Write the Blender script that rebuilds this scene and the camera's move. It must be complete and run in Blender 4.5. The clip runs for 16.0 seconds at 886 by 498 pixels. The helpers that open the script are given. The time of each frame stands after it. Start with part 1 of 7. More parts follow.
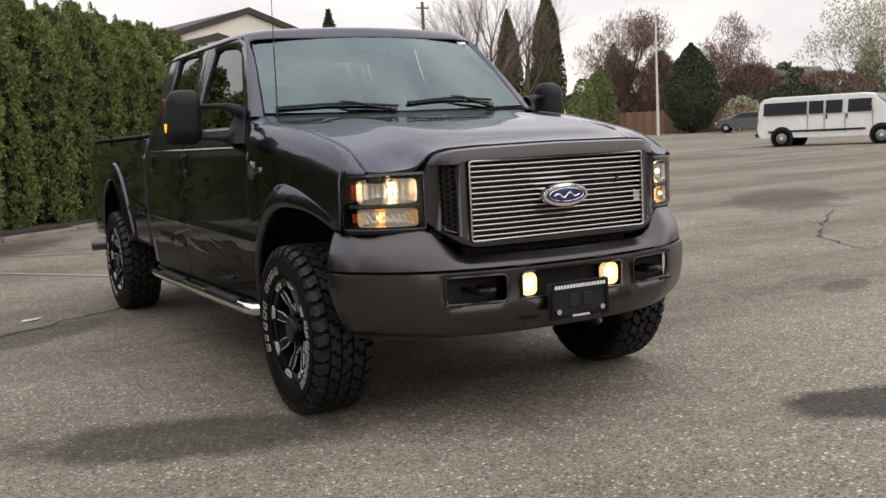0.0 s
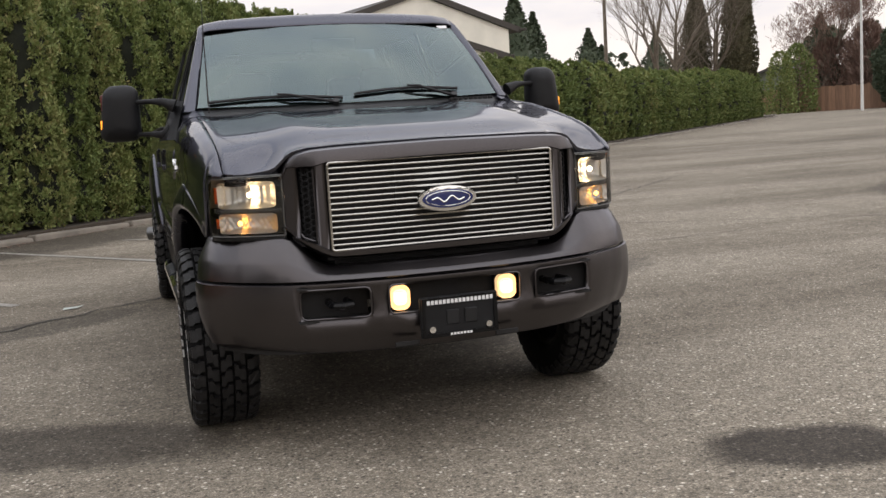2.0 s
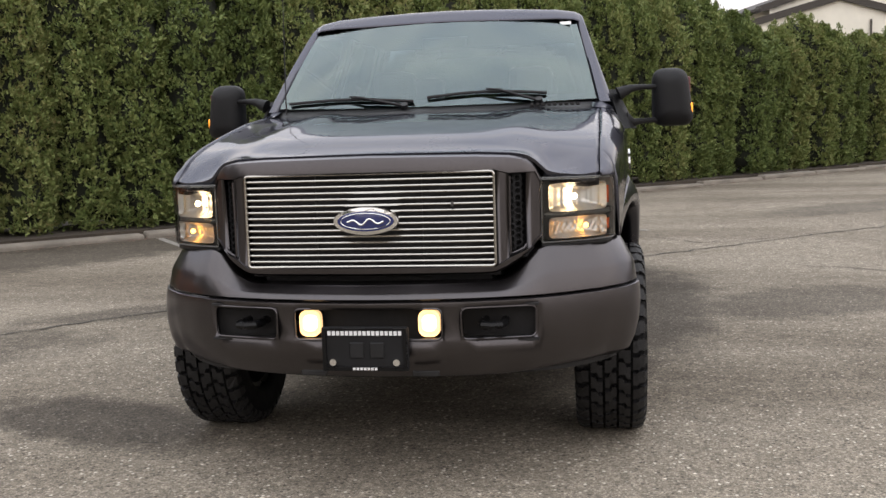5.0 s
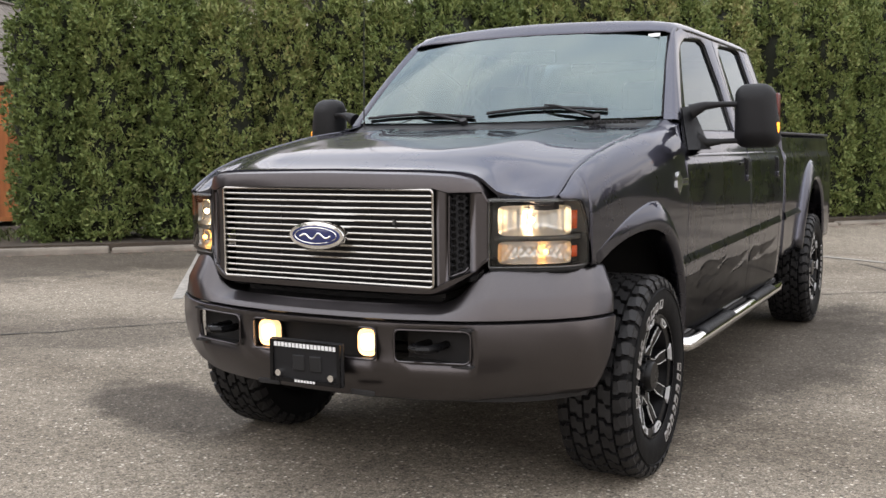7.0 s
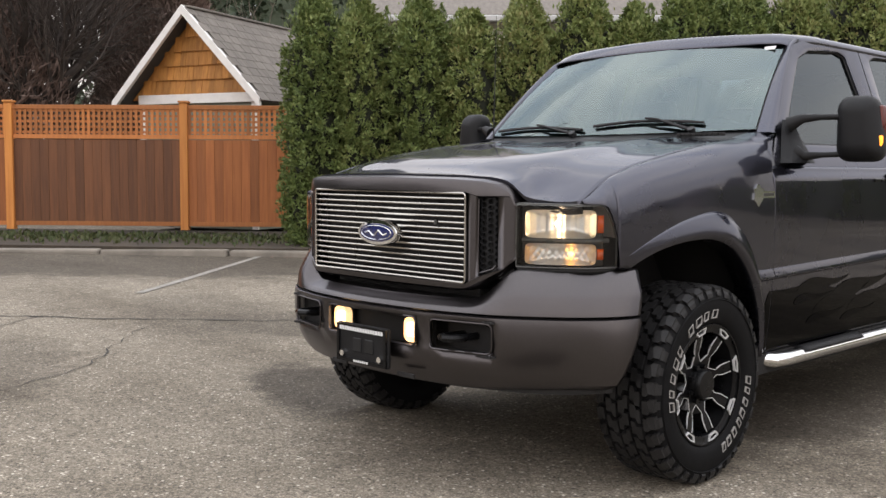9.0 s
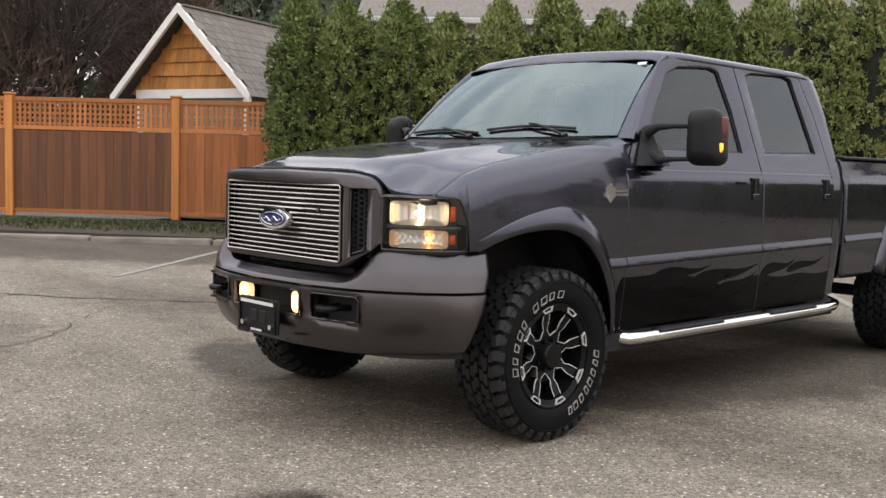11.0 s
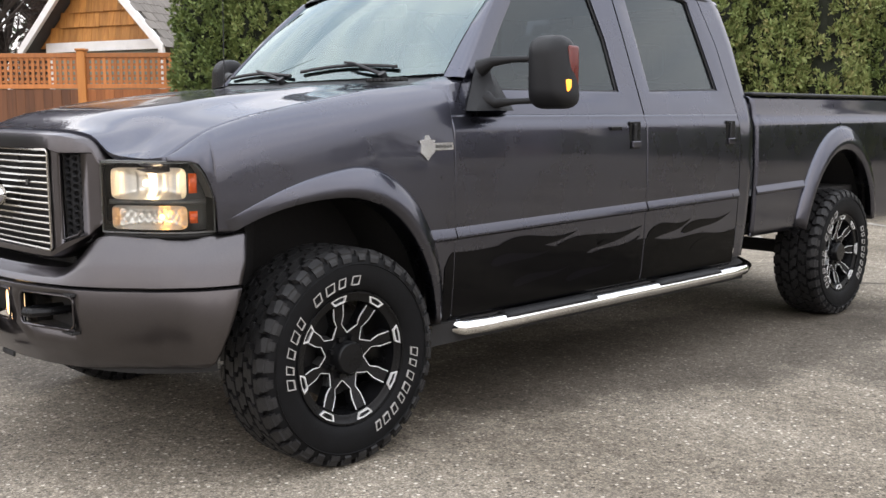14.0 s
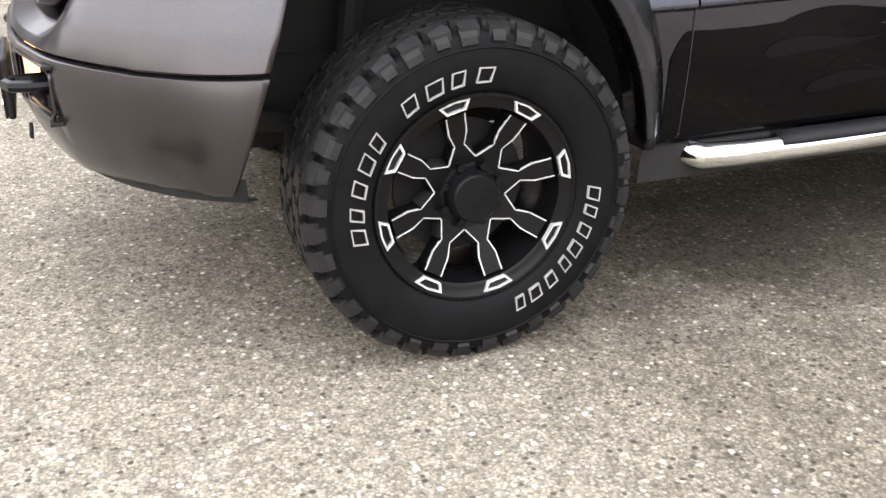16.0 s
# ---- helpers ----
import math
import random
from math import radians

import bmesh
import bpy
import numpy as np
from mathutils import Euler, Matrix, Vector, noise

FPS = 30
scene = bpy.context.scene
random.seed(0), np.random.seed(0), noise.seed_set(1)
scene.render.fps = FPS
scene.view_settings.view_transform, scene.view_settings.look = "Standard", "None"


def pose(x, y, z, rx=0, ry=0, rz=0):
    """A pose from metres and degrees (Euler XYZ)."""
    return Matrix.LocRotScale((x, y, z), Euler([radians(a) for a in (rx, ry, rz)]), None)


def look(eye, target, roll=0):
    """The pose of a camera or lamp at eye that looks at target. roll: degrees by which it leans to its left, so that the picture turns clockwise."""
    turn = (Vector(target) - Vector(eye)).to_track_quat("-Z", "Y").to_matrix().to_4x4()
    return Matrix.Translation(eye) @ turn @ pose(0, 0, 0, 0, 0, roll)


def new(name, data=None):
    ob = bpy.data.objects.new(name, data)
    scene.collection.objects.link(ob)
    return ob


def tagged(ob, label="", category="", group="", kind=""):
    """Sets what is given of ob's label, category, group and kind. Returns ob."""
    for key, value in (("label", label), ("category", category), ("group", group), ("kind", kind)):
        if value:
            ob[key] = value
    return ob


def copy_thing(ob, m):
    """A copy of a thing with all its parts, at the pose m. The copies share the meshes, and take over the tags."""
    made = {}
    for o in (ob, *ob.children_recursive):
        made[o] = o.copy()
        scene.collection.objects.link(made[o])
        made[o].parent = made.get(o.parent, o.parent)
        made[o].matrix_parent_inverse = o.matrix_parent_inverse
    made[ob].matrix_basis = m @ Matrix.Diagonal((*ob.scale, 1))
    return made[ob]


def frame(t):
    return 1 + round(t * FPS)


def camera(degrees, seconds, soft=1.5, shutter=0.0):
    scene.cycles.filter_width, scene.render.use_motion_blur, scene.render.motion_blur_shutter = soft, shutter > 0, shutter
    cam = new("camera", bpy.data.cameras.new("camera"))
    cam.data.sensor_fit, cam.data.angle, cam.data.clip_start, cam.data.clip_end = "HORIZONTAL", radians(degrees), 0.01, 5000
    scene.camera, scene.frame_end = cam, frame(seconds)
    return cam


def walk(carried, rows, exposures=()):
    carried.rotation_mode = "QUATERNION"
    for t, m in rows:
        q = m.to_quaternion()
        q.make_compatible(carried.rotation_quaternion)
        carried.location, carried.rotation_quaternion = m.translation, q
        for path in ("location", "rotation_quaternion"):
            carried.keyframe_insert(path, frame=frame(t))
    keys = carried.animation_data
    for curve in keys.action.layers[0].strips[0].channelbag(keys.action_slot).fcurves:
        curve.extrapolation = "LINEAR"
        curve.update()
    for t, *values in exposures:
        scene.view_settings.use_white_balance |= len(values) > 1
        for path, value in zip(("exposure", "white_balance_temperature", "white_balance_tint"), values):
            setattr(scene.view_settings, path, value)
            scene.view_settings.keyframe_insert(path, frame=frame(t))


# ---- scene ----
cam = camera(47.6, 16.0, soft=1.5)
EXPOSURES = [(0.0, -0.02, 7150, 17), (2.5, -0.08, 7120, 17), (4.0, 0.02, 7100, 17), (7.0, 0.5, 7000, 17), (8.2, 0.33, 7050, 17), (11.5, 0.3, 7100, 17), (12.5, 0.28, 7100, 17), (13.5, 0.53, 6800, 17), (14.5, 1.13, 6850, 14), (15.2, 1.44, 6850, 14), (16.0, 1.45, 6850, 14)]
PATH = [
    (0, (-2.598, -4.572, 1.29), (-1.657, -2.821, 1.071), -2.8),
    (0.5, (-2.254, -4.616, 1.297), (-1.392, -2.826, 1.067), -2.9),
    (1, (-1.908, -4.69, 1.294), (-1.133, -2.861, 1.064), -3.0),
    (1.5, (-1.54, -4.698, 1.291), (-0.859, -2.833, 1.056), -3.1),
    (2, (-1.178, -4.715, 1.295), (-0.605, -2.814, 1.055), -3.5),
    (2.5, (-0.834, -4.731, 1.293), (-0.384, -2.797, 1.055), -3.7),
    (3, (-0.489, -4.706, 1.313), (-0.196, -2.743, 1.07), -3.3),
    (3.1, (-0.404, -4.694, 1.299), (-0.148, -2.726, 1.057), -3.5),
    (3.3, (-0.243, -4.654, 1.31), (-0.05, -2.678, 1.069), -3.5),
    (3.5, (-0.142, -4.634, 1.318), (-0.008, -2.653, 1.079), -3.1),
    (4, (0.239, -4.533, 1.327), (0.201, -2.548, 1.087), -2.7),
    (4.2, (0.376, -4.533, 1.338), (0.275, -2.55, 1.099), -2.5),
    (6.3, (1.748, -4.129, 1.331), (1.013, -2.282, 1.116), -0.8),
    (6.5, (1.881, -4.074, 1.325), (1.08, -2.253, 1.116), -0.6),
    (7, (2.185, -3.893, 1.325), (1.219, -2.153, 1.128), -0.5),
    (7.5, (2.437, -3.709, 1.304), (1.319, -2.06, 1.124), -0.3),
    (8, (2.7, -3.597, 1.284), (1.45, -2.044, 1.118), -0.2),
    (8.2, (2.794, -3.554, 1.279), (1.493, -2.043, 1.115), -0.3),
    (10.3, (3.748, -3.581, 1.265), (2.234, -2.283, 1.114), 1.9),
    (10.5, (3.832, -3.581, 1.26), (2.329, -2.27, 1.108), 1.9),
    (11, (4.058, -3.57, 1.276), (2.597, -2.214, 1.115), 1.5),
    (11.5, (4.267, -3.494, 1.287), (2.839, -2.104, 1.12), 0.6),
    (12, (4.358, -3.356, 1.291), (2.959, -1.937, 1.122), 0.1),
    (12.5, (4.311, -3.194, 1.293), (2.944, -1.743, 1.128), -0.0),
    (13, (4.223, -2.939, 1.29), (2.863, -1.481, 1.132), -0.2),
    (13.5, (4.089, -2.611, 1.299), (2.703, -1.182, 1.111), -0.4),
    (14, (3.844, -2.261, 1.291), (2.414, -0.888, 1.03), -0.2),
    (14.4, (3.694, -1.957, 1.266), (2.198, -0.676, 0.918), -0.0),
    (14.5, (3.66, -1.877, 1.263), (2.142, -0.628, 0.897), -0.5),
    (14.6, (3.63, -1.792, 1.263), (2.087, -0.582, 0.871), -0.9),
    (15, (3.424, -1.532, 1.237), (1.832, -0.431, 0.735), -0.2),
    (15.5, (3.186, -1.208, 1.232), (1.535, -0.291, 0.575), 0.4),
    (16, (2.986, -0.836, 1.213), (1.269, -0.182, 0.423), -0.2),
]
walk(cam, [(t, look(eye, target, roll)) for t, eye, target, roll in PATH], EXPOSURES)

# ---- light ----
world = bpy.data.worlds.new("sky")
scene.world = world
world.use_nodes = True
wn, wl = world.node_tree.nodes, world.node_tree.links
wn.clear()
SKY_STRENGTH = 1.8
SUN_EL, SUN_AZ = radians(58), radians(152)
sky = wn.new("ShaderNodeTexSky")
sky.sky_type, sky.sun_disc, sky.sun_elevation, sky.sun_rotation = "NISHITA", False, SUN_EL, SUN_AZ
sky.air_density, sky.dust_density = 1.0, 2.0
skymul = wn.new("ShaderNodeMix")
skymul.data_type, skymul.blend_type = "RGBA", "MULTIPLY"
skymul.inputs[0].default_value = 1.0
skymul.inputs[7].default_value = (0.10, 0.10, 0.10, 1)
wl.new(sky.outputs[0], skymul.inputs[6])
coord = wn.new("ShaderNodeTexCoord")
wmap = wn.new("ShaderNodeMapping")
wmap.inputs["Scale"].default_value = (1.0, 1.0, 3.2)
wl.new(coord.outputs["Generated"], wmap.inputs[0])
cloud = wn.new("ShaderNodeTexNoise")
cloud.inputs["Scale"].default_value, cloud.inputs["Detail"].default_value, cloud.inputs["Roughness"].default_value = 2.2, 6, 0.55
wl.new(wmap.outputs[0], cloud.inputs["Vector"])
cover = wn.new("ShaderNodeMapRange")
cover.inputs[1].default_value, cover.inputs[2].default_value, cover.inputs[3].default_value, cover.inputs[4].default_value = 0.30, 0.56, 0.85, 1.0
wl.new(cloud.outputs[0], cover.inputs[0])
tone = wn.new("ShaderNodeTexNoise")
tone.inputs["Scale"].default_value, tone.inputs["Detail"].default_value = 3.5, 5
wl.new(wmap.outputs[0], tone.inputs["Vector"])
cramp = wn.new("ShaderNodeValToRGB")
cramp.color_ramp.elements[0].position, cramp.color_ramp.elements[0].color = 0.36, (0.68, 0.72, 0.79, 1)
cramp.color_ramp.elements[1].position, cramp.color_ramp.elements[1].color = 0.66, (1.0, 0.985, 0.96, 1)
wl.new(tone.outputs[0], cramp.inputs[0])
skymix = wn.new("ShaderNodeMix")
skymix.data_type = "RGBA"
wl.new(cover.outputs[0], skymix.inputs[0])
wl.new(skymul.outputs[2], skymix.inputs[6])
wl.new(cramp.outputs[0], skymix.inputs[7])
# an overcast dome is about three times as bright overhead as at the horizon
wsep = wn.new("ShaderNodeSeparateXYZ")
wl.new(coord.outputs["Generated"], wsep.inputs[0])
skylit = wn.new("ShaderNodeMix")
skylit.data_type, skylit.blend_type = "RGBA", "MULTIPLY"
skylit.inputs[0].default_value = 1.0
wl.new(skymix.outputs[2], skylit.inputs[6])
dramp = wn.new("ShaderNodeValToRGB")
dramp.color_ramp.elements[0].position, dramp.color_ramp.elements[0].color = 0.0, (0.63, 0.625, 0.62, 1)
dramp.color_ramp.elements[1].position, dramp.color_ramp.elements[1].color = 1.0, (0.84, 0.98, 1.10, 1)
wl.new(wsep.outputs[2], dramp.inputs[0])
wl.new(dramp.outputs[0], skylit.inputs[7])
bg = wn.new("ShaderNodeBackground")
bg.inputs[1].default_value = SKY_STRENGTH
wl.new(skylit.outputs[2], bg.inputs[0])
wout = wn.new("ShaderNodeOutputWorld")
wl.new(bg.outputs[0], wout.inputs[0])

sun_data = bpy.data.lights.new("sun", "SUN")
sun_data.energy, sun_data.angle, sun_data.color = 1.2, radians(150), (1.0, 0.95, 0.88)
sun = new("sun", sun_data)
sun.matrix_world = look((0, 0, 30), (30 * math.sin(SUN_AZ) * -1, 30 * math.cos(SUN_AZ) * -1, 30 - 30 * math.tan(SUN_EL)))


# ---- materials ----
def nodes_of(name):
    m = bpy.data.materials.new(name)
    m.use_nodes = True
    n, l = m.node_tree.nodes, m.node_tree.links
    return m, n, l, n["Principled BSDF"]


def ramp(n, l, source, stops):
    r = n.new("ShaderNodeValToRGB")
    while len(r.color_ramp.elements) < len(stops):
        r.color_ramp.elements.new(0.5)
    for e, (p, c) in zip(r.color_ramp.elements, stops):
        e.position, e.color = p, (*c, 1)
    l.new(source, r.inputs[0])
    return r.outputs[0]


def noise_tex(n, l, vec, scale, detail=4, rough=0.55):
    t = n.new("ShaderNodeTexNoise")
    t.inputs["Scale"].default_value, t.inputs["Detail"].default_value, t.inputs["Roughness"].default_value = scale, detail, rough
    if vec is not None:
        l.new(vec, t.inputs["Vector"])
    return t.outputs[0]


def mixc(n, l, fac, a, b, blend="MIX"):
    m = n.new("ShaderNodeMix")
    m.data_type, m.blend_type = "RGBA", blend
    for sock, v in ((m.inputs[0], fac), (m.inputs[6], a), (m.inputs[7], b)):
        if isinstance(v, (int, float)):
            sock.default_value = v
        elif isinstance(v, tuple):
            sock.default_value = (*v, 1)
        else:
            l.new(v, sock)
    return m.outputs[2]


def bump(n, l, bsdf, height, strength, dist=0.01):
    b = n.new("ShaderNodeBump")
    b.inputs["Strength"].default_value, b.inputs["Distance"].default_value = strength, dist
    l.new(height, b.inputs["Height"])
    l.new(b.outputs[0], bsdf.inputs["Normal"])


def simple(name, color, rough=0.5, metal=0.0, vary=0.15, scale=8.0, grain=60.0, bumps=0.1, coat=0.0, specular=0.5, coords="Object", dirt=0.0):
    """A plain surface with variation at two scales and a fine relief."""
    m, n, l, b = nodes_of(name)
    tc = n.new("ShaderNodeTexCoord").outputs[coords]
    big, small = noise_tex(n, l, tc, scale), noise_tex(n, l, tc, grain, 3)
    lo, hi = tuple(c * (1 - vary) for c in color), tuple(min(1, c * (1 + vary)) for c in color)
    base = ramp(n, l, big, [(0.3, lo), (0.7, hi)])
    base = mixc(n, l, ramp(n, l, small, [(0.35, (0, 0, 0)), (0.7, (0.35 * vary * 4,) * 3)]), base, lo)
    l.new(base, b.inputs["Base Color"])
    l.new(ramp(n, l, big, [(0.3, (max(0, rough - 0.06),) * 3), (0.7, (min(1, rough + 0.06),) * 3)]), b.inputs["Roughness"])
    b.inputs["Metallic"].default_value = metal
    b.inputs["Coat Weight"].default_value = coat
    b.inputs["Specular IOR Level"].default_value = specular
    if bumps:
        bump(n, l, b, small, bumps, 0.004)
    return m


def foliage(name, stops, rough=0.65, trans=0.2):
    m, n, l, b = nodes_of(name)
    geo = n.new("ShaderNodeNewGeometry")
    info = n.new("ShaderNodeObjectInfo")
    tc = n.new("ShaderNodeTexCoord").outputs["Object"]
    add = n.new("ShaderNodeMath")
    add.operation = "MULTIPLY_ADD"
    l.new(noise_tex(n, l, tc, 5.0, 5, 0.7), add.inputs[0])
    add.inputs[1].default_value = 1.3
    half = n.new("ShaderNodeMath")
    half.operation = "MULTIPLY"
    l.new(geo.outputs["Random Per Island"], half.inputs[0])
    half.inputs[1].default_value = 0.45
    l.new(half.outputs[0], add.inputs[2])
    sc = n.new("ShaderNodeMath")
    sc.operation = "MULTIPLY"
    l.new(add.outputs[0], sc.inputs[0])
    sc.inputs[1].default_value = 0.6
    tree = n.new("ShaderNodeMath")
    tree.operation = "MULTIPLY_ADD"
    l.new(info.outputs["Random"], tree.inputs[0])
    tree.inputs[1].default_value = 0.2
    l.new(sc.outputs[0], tree.inputs[2])
    l.new(ramp(n, l, tree.outputs[0], stops), b.inputs["Base Color"])
    b.inputs["Roughness"].default_value = rough
    b.inputs["Transmission Weight"].default_value = 0.0
    b.inputs["Subsurface Weight"].default_value = 0.0
    b.inputs["Specular IOR Level"].default_value = 0.35
    return m


def asphalt_material():
    m, n, l, b = nodes_of("worn_asphalt")
    tc = n.new("ShaderNodeTexCoord").outputs["Object"]
    vor = n.new("ShaderNodeTexVoronoi")
    vor.inputs["Scale"].default_value, vor.inputs["Randomness"].default_value = 128, 1
    l.new(tc, vor.inputs["Vector"])
    sep = n.new("ShaderNodeSeparateColor")
    l.new(vor.outputs["Color"], sep.inputs[0])
    stones = ramp(n, l, sep.outputs[0], [(0.0, (0.19, 0.163, 0.130)), (0.30, (0.235, 0.203, 0.162)), (0.62, (0.285, 0.247, 0.197)), (0.84, (0.34, 0.296, 0.238)), (0.93, (0.39, 0.342, 0.276)), (1.0, (0.46, 0.41, 0.34))])
    tar = ramp(n, l, vor.outputs["Distance"], [(0.0, (0, 0, 0)), (0.45, (0.1, 0.1, 0.1)), (0.75, (1, 1, 1))])
    base = mixc(n, l, tar, stones, (0.13, 0.116, 0.097))
    fine = noise_tex(n, l, tc, 330, 2)
    base = mixc(n, l, ramp(n, l, fine, [(0.4, (0, 0, 0)), (0.75, (0.28, 0.28, 0.28))]), base, (0.44, 0.375, 0.295))
    # larger pale stones and dark pits scattered in the surface
    big = n.new("ShaderNodeTexVoronoi")
    big.inputs["Scale"].default_value = 46
    l.new(tc, big.inputs["Vector"])
    bsep = n.new("ShaderNodeSeparateColor")
    l.new(big.outputs["Color"], bsep.inputs[0])
    base = mixc(n, l, 1.0, base, ramp(n, l, bsep.outputs[0], [(0.0, (0.80, 0.79, 0.78)), (0.5, (1.0, 1.0, 1.0)), (1.0, (1.18, 1.17, 1.16))]), "MULTIPLY")
    for stops, tone_c in (([(0.83, (0, 0, 0)), (0.90, (0.95,) * 3)], (0.68, 0.62, 0.53)), ([(0.14, (0.9,) * 3), (0.22, (0, 0, 0))], (0.06, 0.052, 0.042))):
        pick = ramp(n, l, bsep.outputs[1], stops)
        core = ramp(n, l, big.outputs["Distance"], [(0.24, (1, 1, 1)), (0.38, (0, 0, 0))])
        both = mixc(n, l, 1.0, pick, core, "MULTIPLY")
        base = mixc(n, l, both, base, tone_c)
    mid = noise_tex(n, l, tc, 0.6, 7, 0.66)
    base = mixc(n, l, ramp(n, l, mid, [(0.34, (0.5, 0.5, 0.5)), (0.54, (0, 0, 0))]), base, (0.62, 0.60, 0.58), "MULTIPLY")
    # grains gathered in clusters a few centimetres wide
    knot = noise_tex(n, l, tc, 48.0, 2, 0.5)
    base = mixc(n, l, 1.0, base, ramp(n, l, knot, [(0.32, (0.80, 0.80, 0.80)), (0.5, (1.0, 1.0, 1.0)), (0.68, (1.2, 1.2, 1.2))]), "MULTIPLY")
    # hand-sized patches where the binder has worn away or held
    patch = noise_tex(n, l, tc, 7.0, 6, 0.7)
    base = mixc(n, l, 1.0, base, ramp(n, l, patch, [(0.34, (0.84, 0.84, 0.83)), (0.5, (1.0, 1.0, 1.0)), (0.68, (1.12, 1.12, 1.11))]), "MULTIPLY")
    long_map = n.new("ShaderNodeMapping")
    long_map.inputs["Rotation"].default_value, long_map.inputs["Scale"].default_value = (0, 0, radians(-45)), (0.05, 0.28, 1)
    l.new(tc, long_map.inputs[0])
    streak = noise_tex(n, l, long_map.outputs[0], 1.6, 5, 0.6)
    base = mixc(n, l, ramp(n, l, streak, [(0.36, (0.75, 0.75, 0.75)), (0.54, (0, 0, 0)), (0.68, (0, 0, 0)), (0.8, (0.25, 0.25, 0.25))]), base, (0.56, 0.54, 0.52), "MULTIPLY")
    # damp and oily stains, each at its own place, two also painting the truck's shade: x, y, half length, half width,
    # turn, strength
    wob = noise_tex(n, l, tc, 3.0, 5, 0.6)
    damp_and_shade = None
    # (-0.15, 2.2) and (0.80, 2.7) darken the ground as the truck's shade would
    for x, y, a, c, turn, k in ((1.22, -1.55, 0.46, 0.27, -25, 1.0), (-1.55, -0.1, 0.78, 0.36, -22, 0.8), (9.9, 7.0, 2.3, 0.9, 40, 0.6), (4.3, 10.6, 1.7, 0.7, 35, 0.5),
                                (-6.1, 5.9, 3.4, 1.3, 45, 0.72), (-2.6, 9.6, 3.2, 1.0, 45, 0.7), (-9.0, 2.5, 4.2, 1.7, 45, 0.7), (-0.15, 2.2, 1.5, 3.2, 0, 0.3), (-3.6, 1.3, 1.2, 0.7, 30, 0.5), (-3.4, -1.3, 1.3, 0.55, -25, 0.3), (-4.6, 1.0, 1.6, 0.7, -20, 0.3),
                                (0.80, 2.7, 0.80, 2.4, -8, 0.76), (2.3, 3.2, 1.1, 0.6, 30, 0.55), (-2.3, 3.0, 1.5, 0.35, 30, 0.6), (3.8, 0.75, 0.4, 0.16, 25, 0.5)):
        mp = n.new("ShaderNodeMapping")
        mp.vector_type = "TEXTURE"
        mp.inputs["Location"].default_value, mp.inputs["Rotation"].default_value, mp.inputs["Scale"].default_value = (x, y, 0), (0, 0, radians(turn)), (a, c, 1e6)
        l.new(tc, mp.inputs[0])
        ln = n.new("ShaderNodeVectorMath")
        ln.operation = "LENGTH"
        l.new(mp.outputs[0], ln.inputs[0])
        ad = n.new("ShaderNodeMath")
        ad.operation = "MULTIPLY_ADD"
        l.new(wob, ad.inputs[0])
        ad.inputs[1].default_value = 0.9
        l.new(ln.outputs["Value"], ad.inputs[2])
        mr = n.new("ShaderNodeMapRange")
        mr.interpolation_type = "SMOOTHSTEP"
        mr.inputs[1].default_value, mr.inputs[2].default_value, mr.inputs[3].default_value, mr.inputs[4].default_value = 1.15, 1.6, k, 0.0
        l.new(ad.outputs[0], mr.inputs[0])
        if damp_and_shade is None:
            damp_and_shade = mr.outputs[0]
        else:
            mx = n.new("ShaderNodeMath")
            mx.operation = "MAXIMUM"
            l.new(damp_and_shade, mx.inputs[0])
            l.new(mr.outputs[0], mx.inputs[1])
            damp_and_shade = mx.outputs[0]
    base = mixc(n, l, damp_and_shade, base, (0.24, 0.23, 0.23), "MULTIPLY")
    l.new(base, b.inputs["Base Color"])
    rg = n.new("ShaderNodeMapRange")
    rg.inputs[3].default_value, rg.inputs[4].default_value = 0.9, 0.72
    l.new(damp_and_shade, rg.inputs[0])
    l.new(rg.outputs[0], b.inputs["Roughness"])
    b.inputs["Specular IOR Level"].default_value = 0.16
    hi = n.new("ShaderNodeMath")
    hi.operation = "MULTIPLY_ADD"
    l.new(vor.outputs["Distance"], hi.inputs[0])
    hi.inputs[1].default_value = -1.0
    l.new(fine, hi.inputs[2])
    bump(n, l, b, hi.outputs[0], 0.26, 0.005)
    return m


def wood_material(name, dark, light, along=2, rough=0.7, wave=14.0, low=0.62):
    m, n, l, b = nodes_of(name)
    tc = n.new("ShaderNodeTexCoord").outputs["Object"]
    info = n.new("ShaderNodeObjectInfo")
    mp = n.new("ShaderNodeMapping")
    s = [wave, wave, wave]
    s[along] = wave * 0.06
    mp.inputs["Scale"].default_value = s
    l.new(tc, mp.inputs[0])
    cm = n.new("ShaderNodeCombineXYZ")
    l.new(info.outputs["Random"], cm.inputs[0])
    l.new(info.outputs["Random"], cm.inputs[1])
    sc = n.new("ShaderNodeVectorMath")
    sc.operation = "MULTIPLY_ADD"
    l.new(cm.outputs[0], sc.inputs[0])
    sc.inputs[1].default_value = (37, 53, 0)
    l.new(mp.outputs[0], sc.inputs[2])
    g = noise_tex(n, l, sc.outputs[0], 1.5, 6, 0.6)
    base = ramp(n, l, g, [(0.25, dark), (0.75, light)])
    tint = ramp(n, l, info.outputs["Random"], [(0.0, (low, low, low)), (1.0, (1.1, 1.1, 1.1))])
    base = mixc(n, l, 1.0, base, tint, "MULTIPLY")
    l.new(base, b.inputs["Base Color"])
    b.inputs["Roughness"].default_value = rough
    bump(n, l, b, g, 0.25, 0.004)
    return m


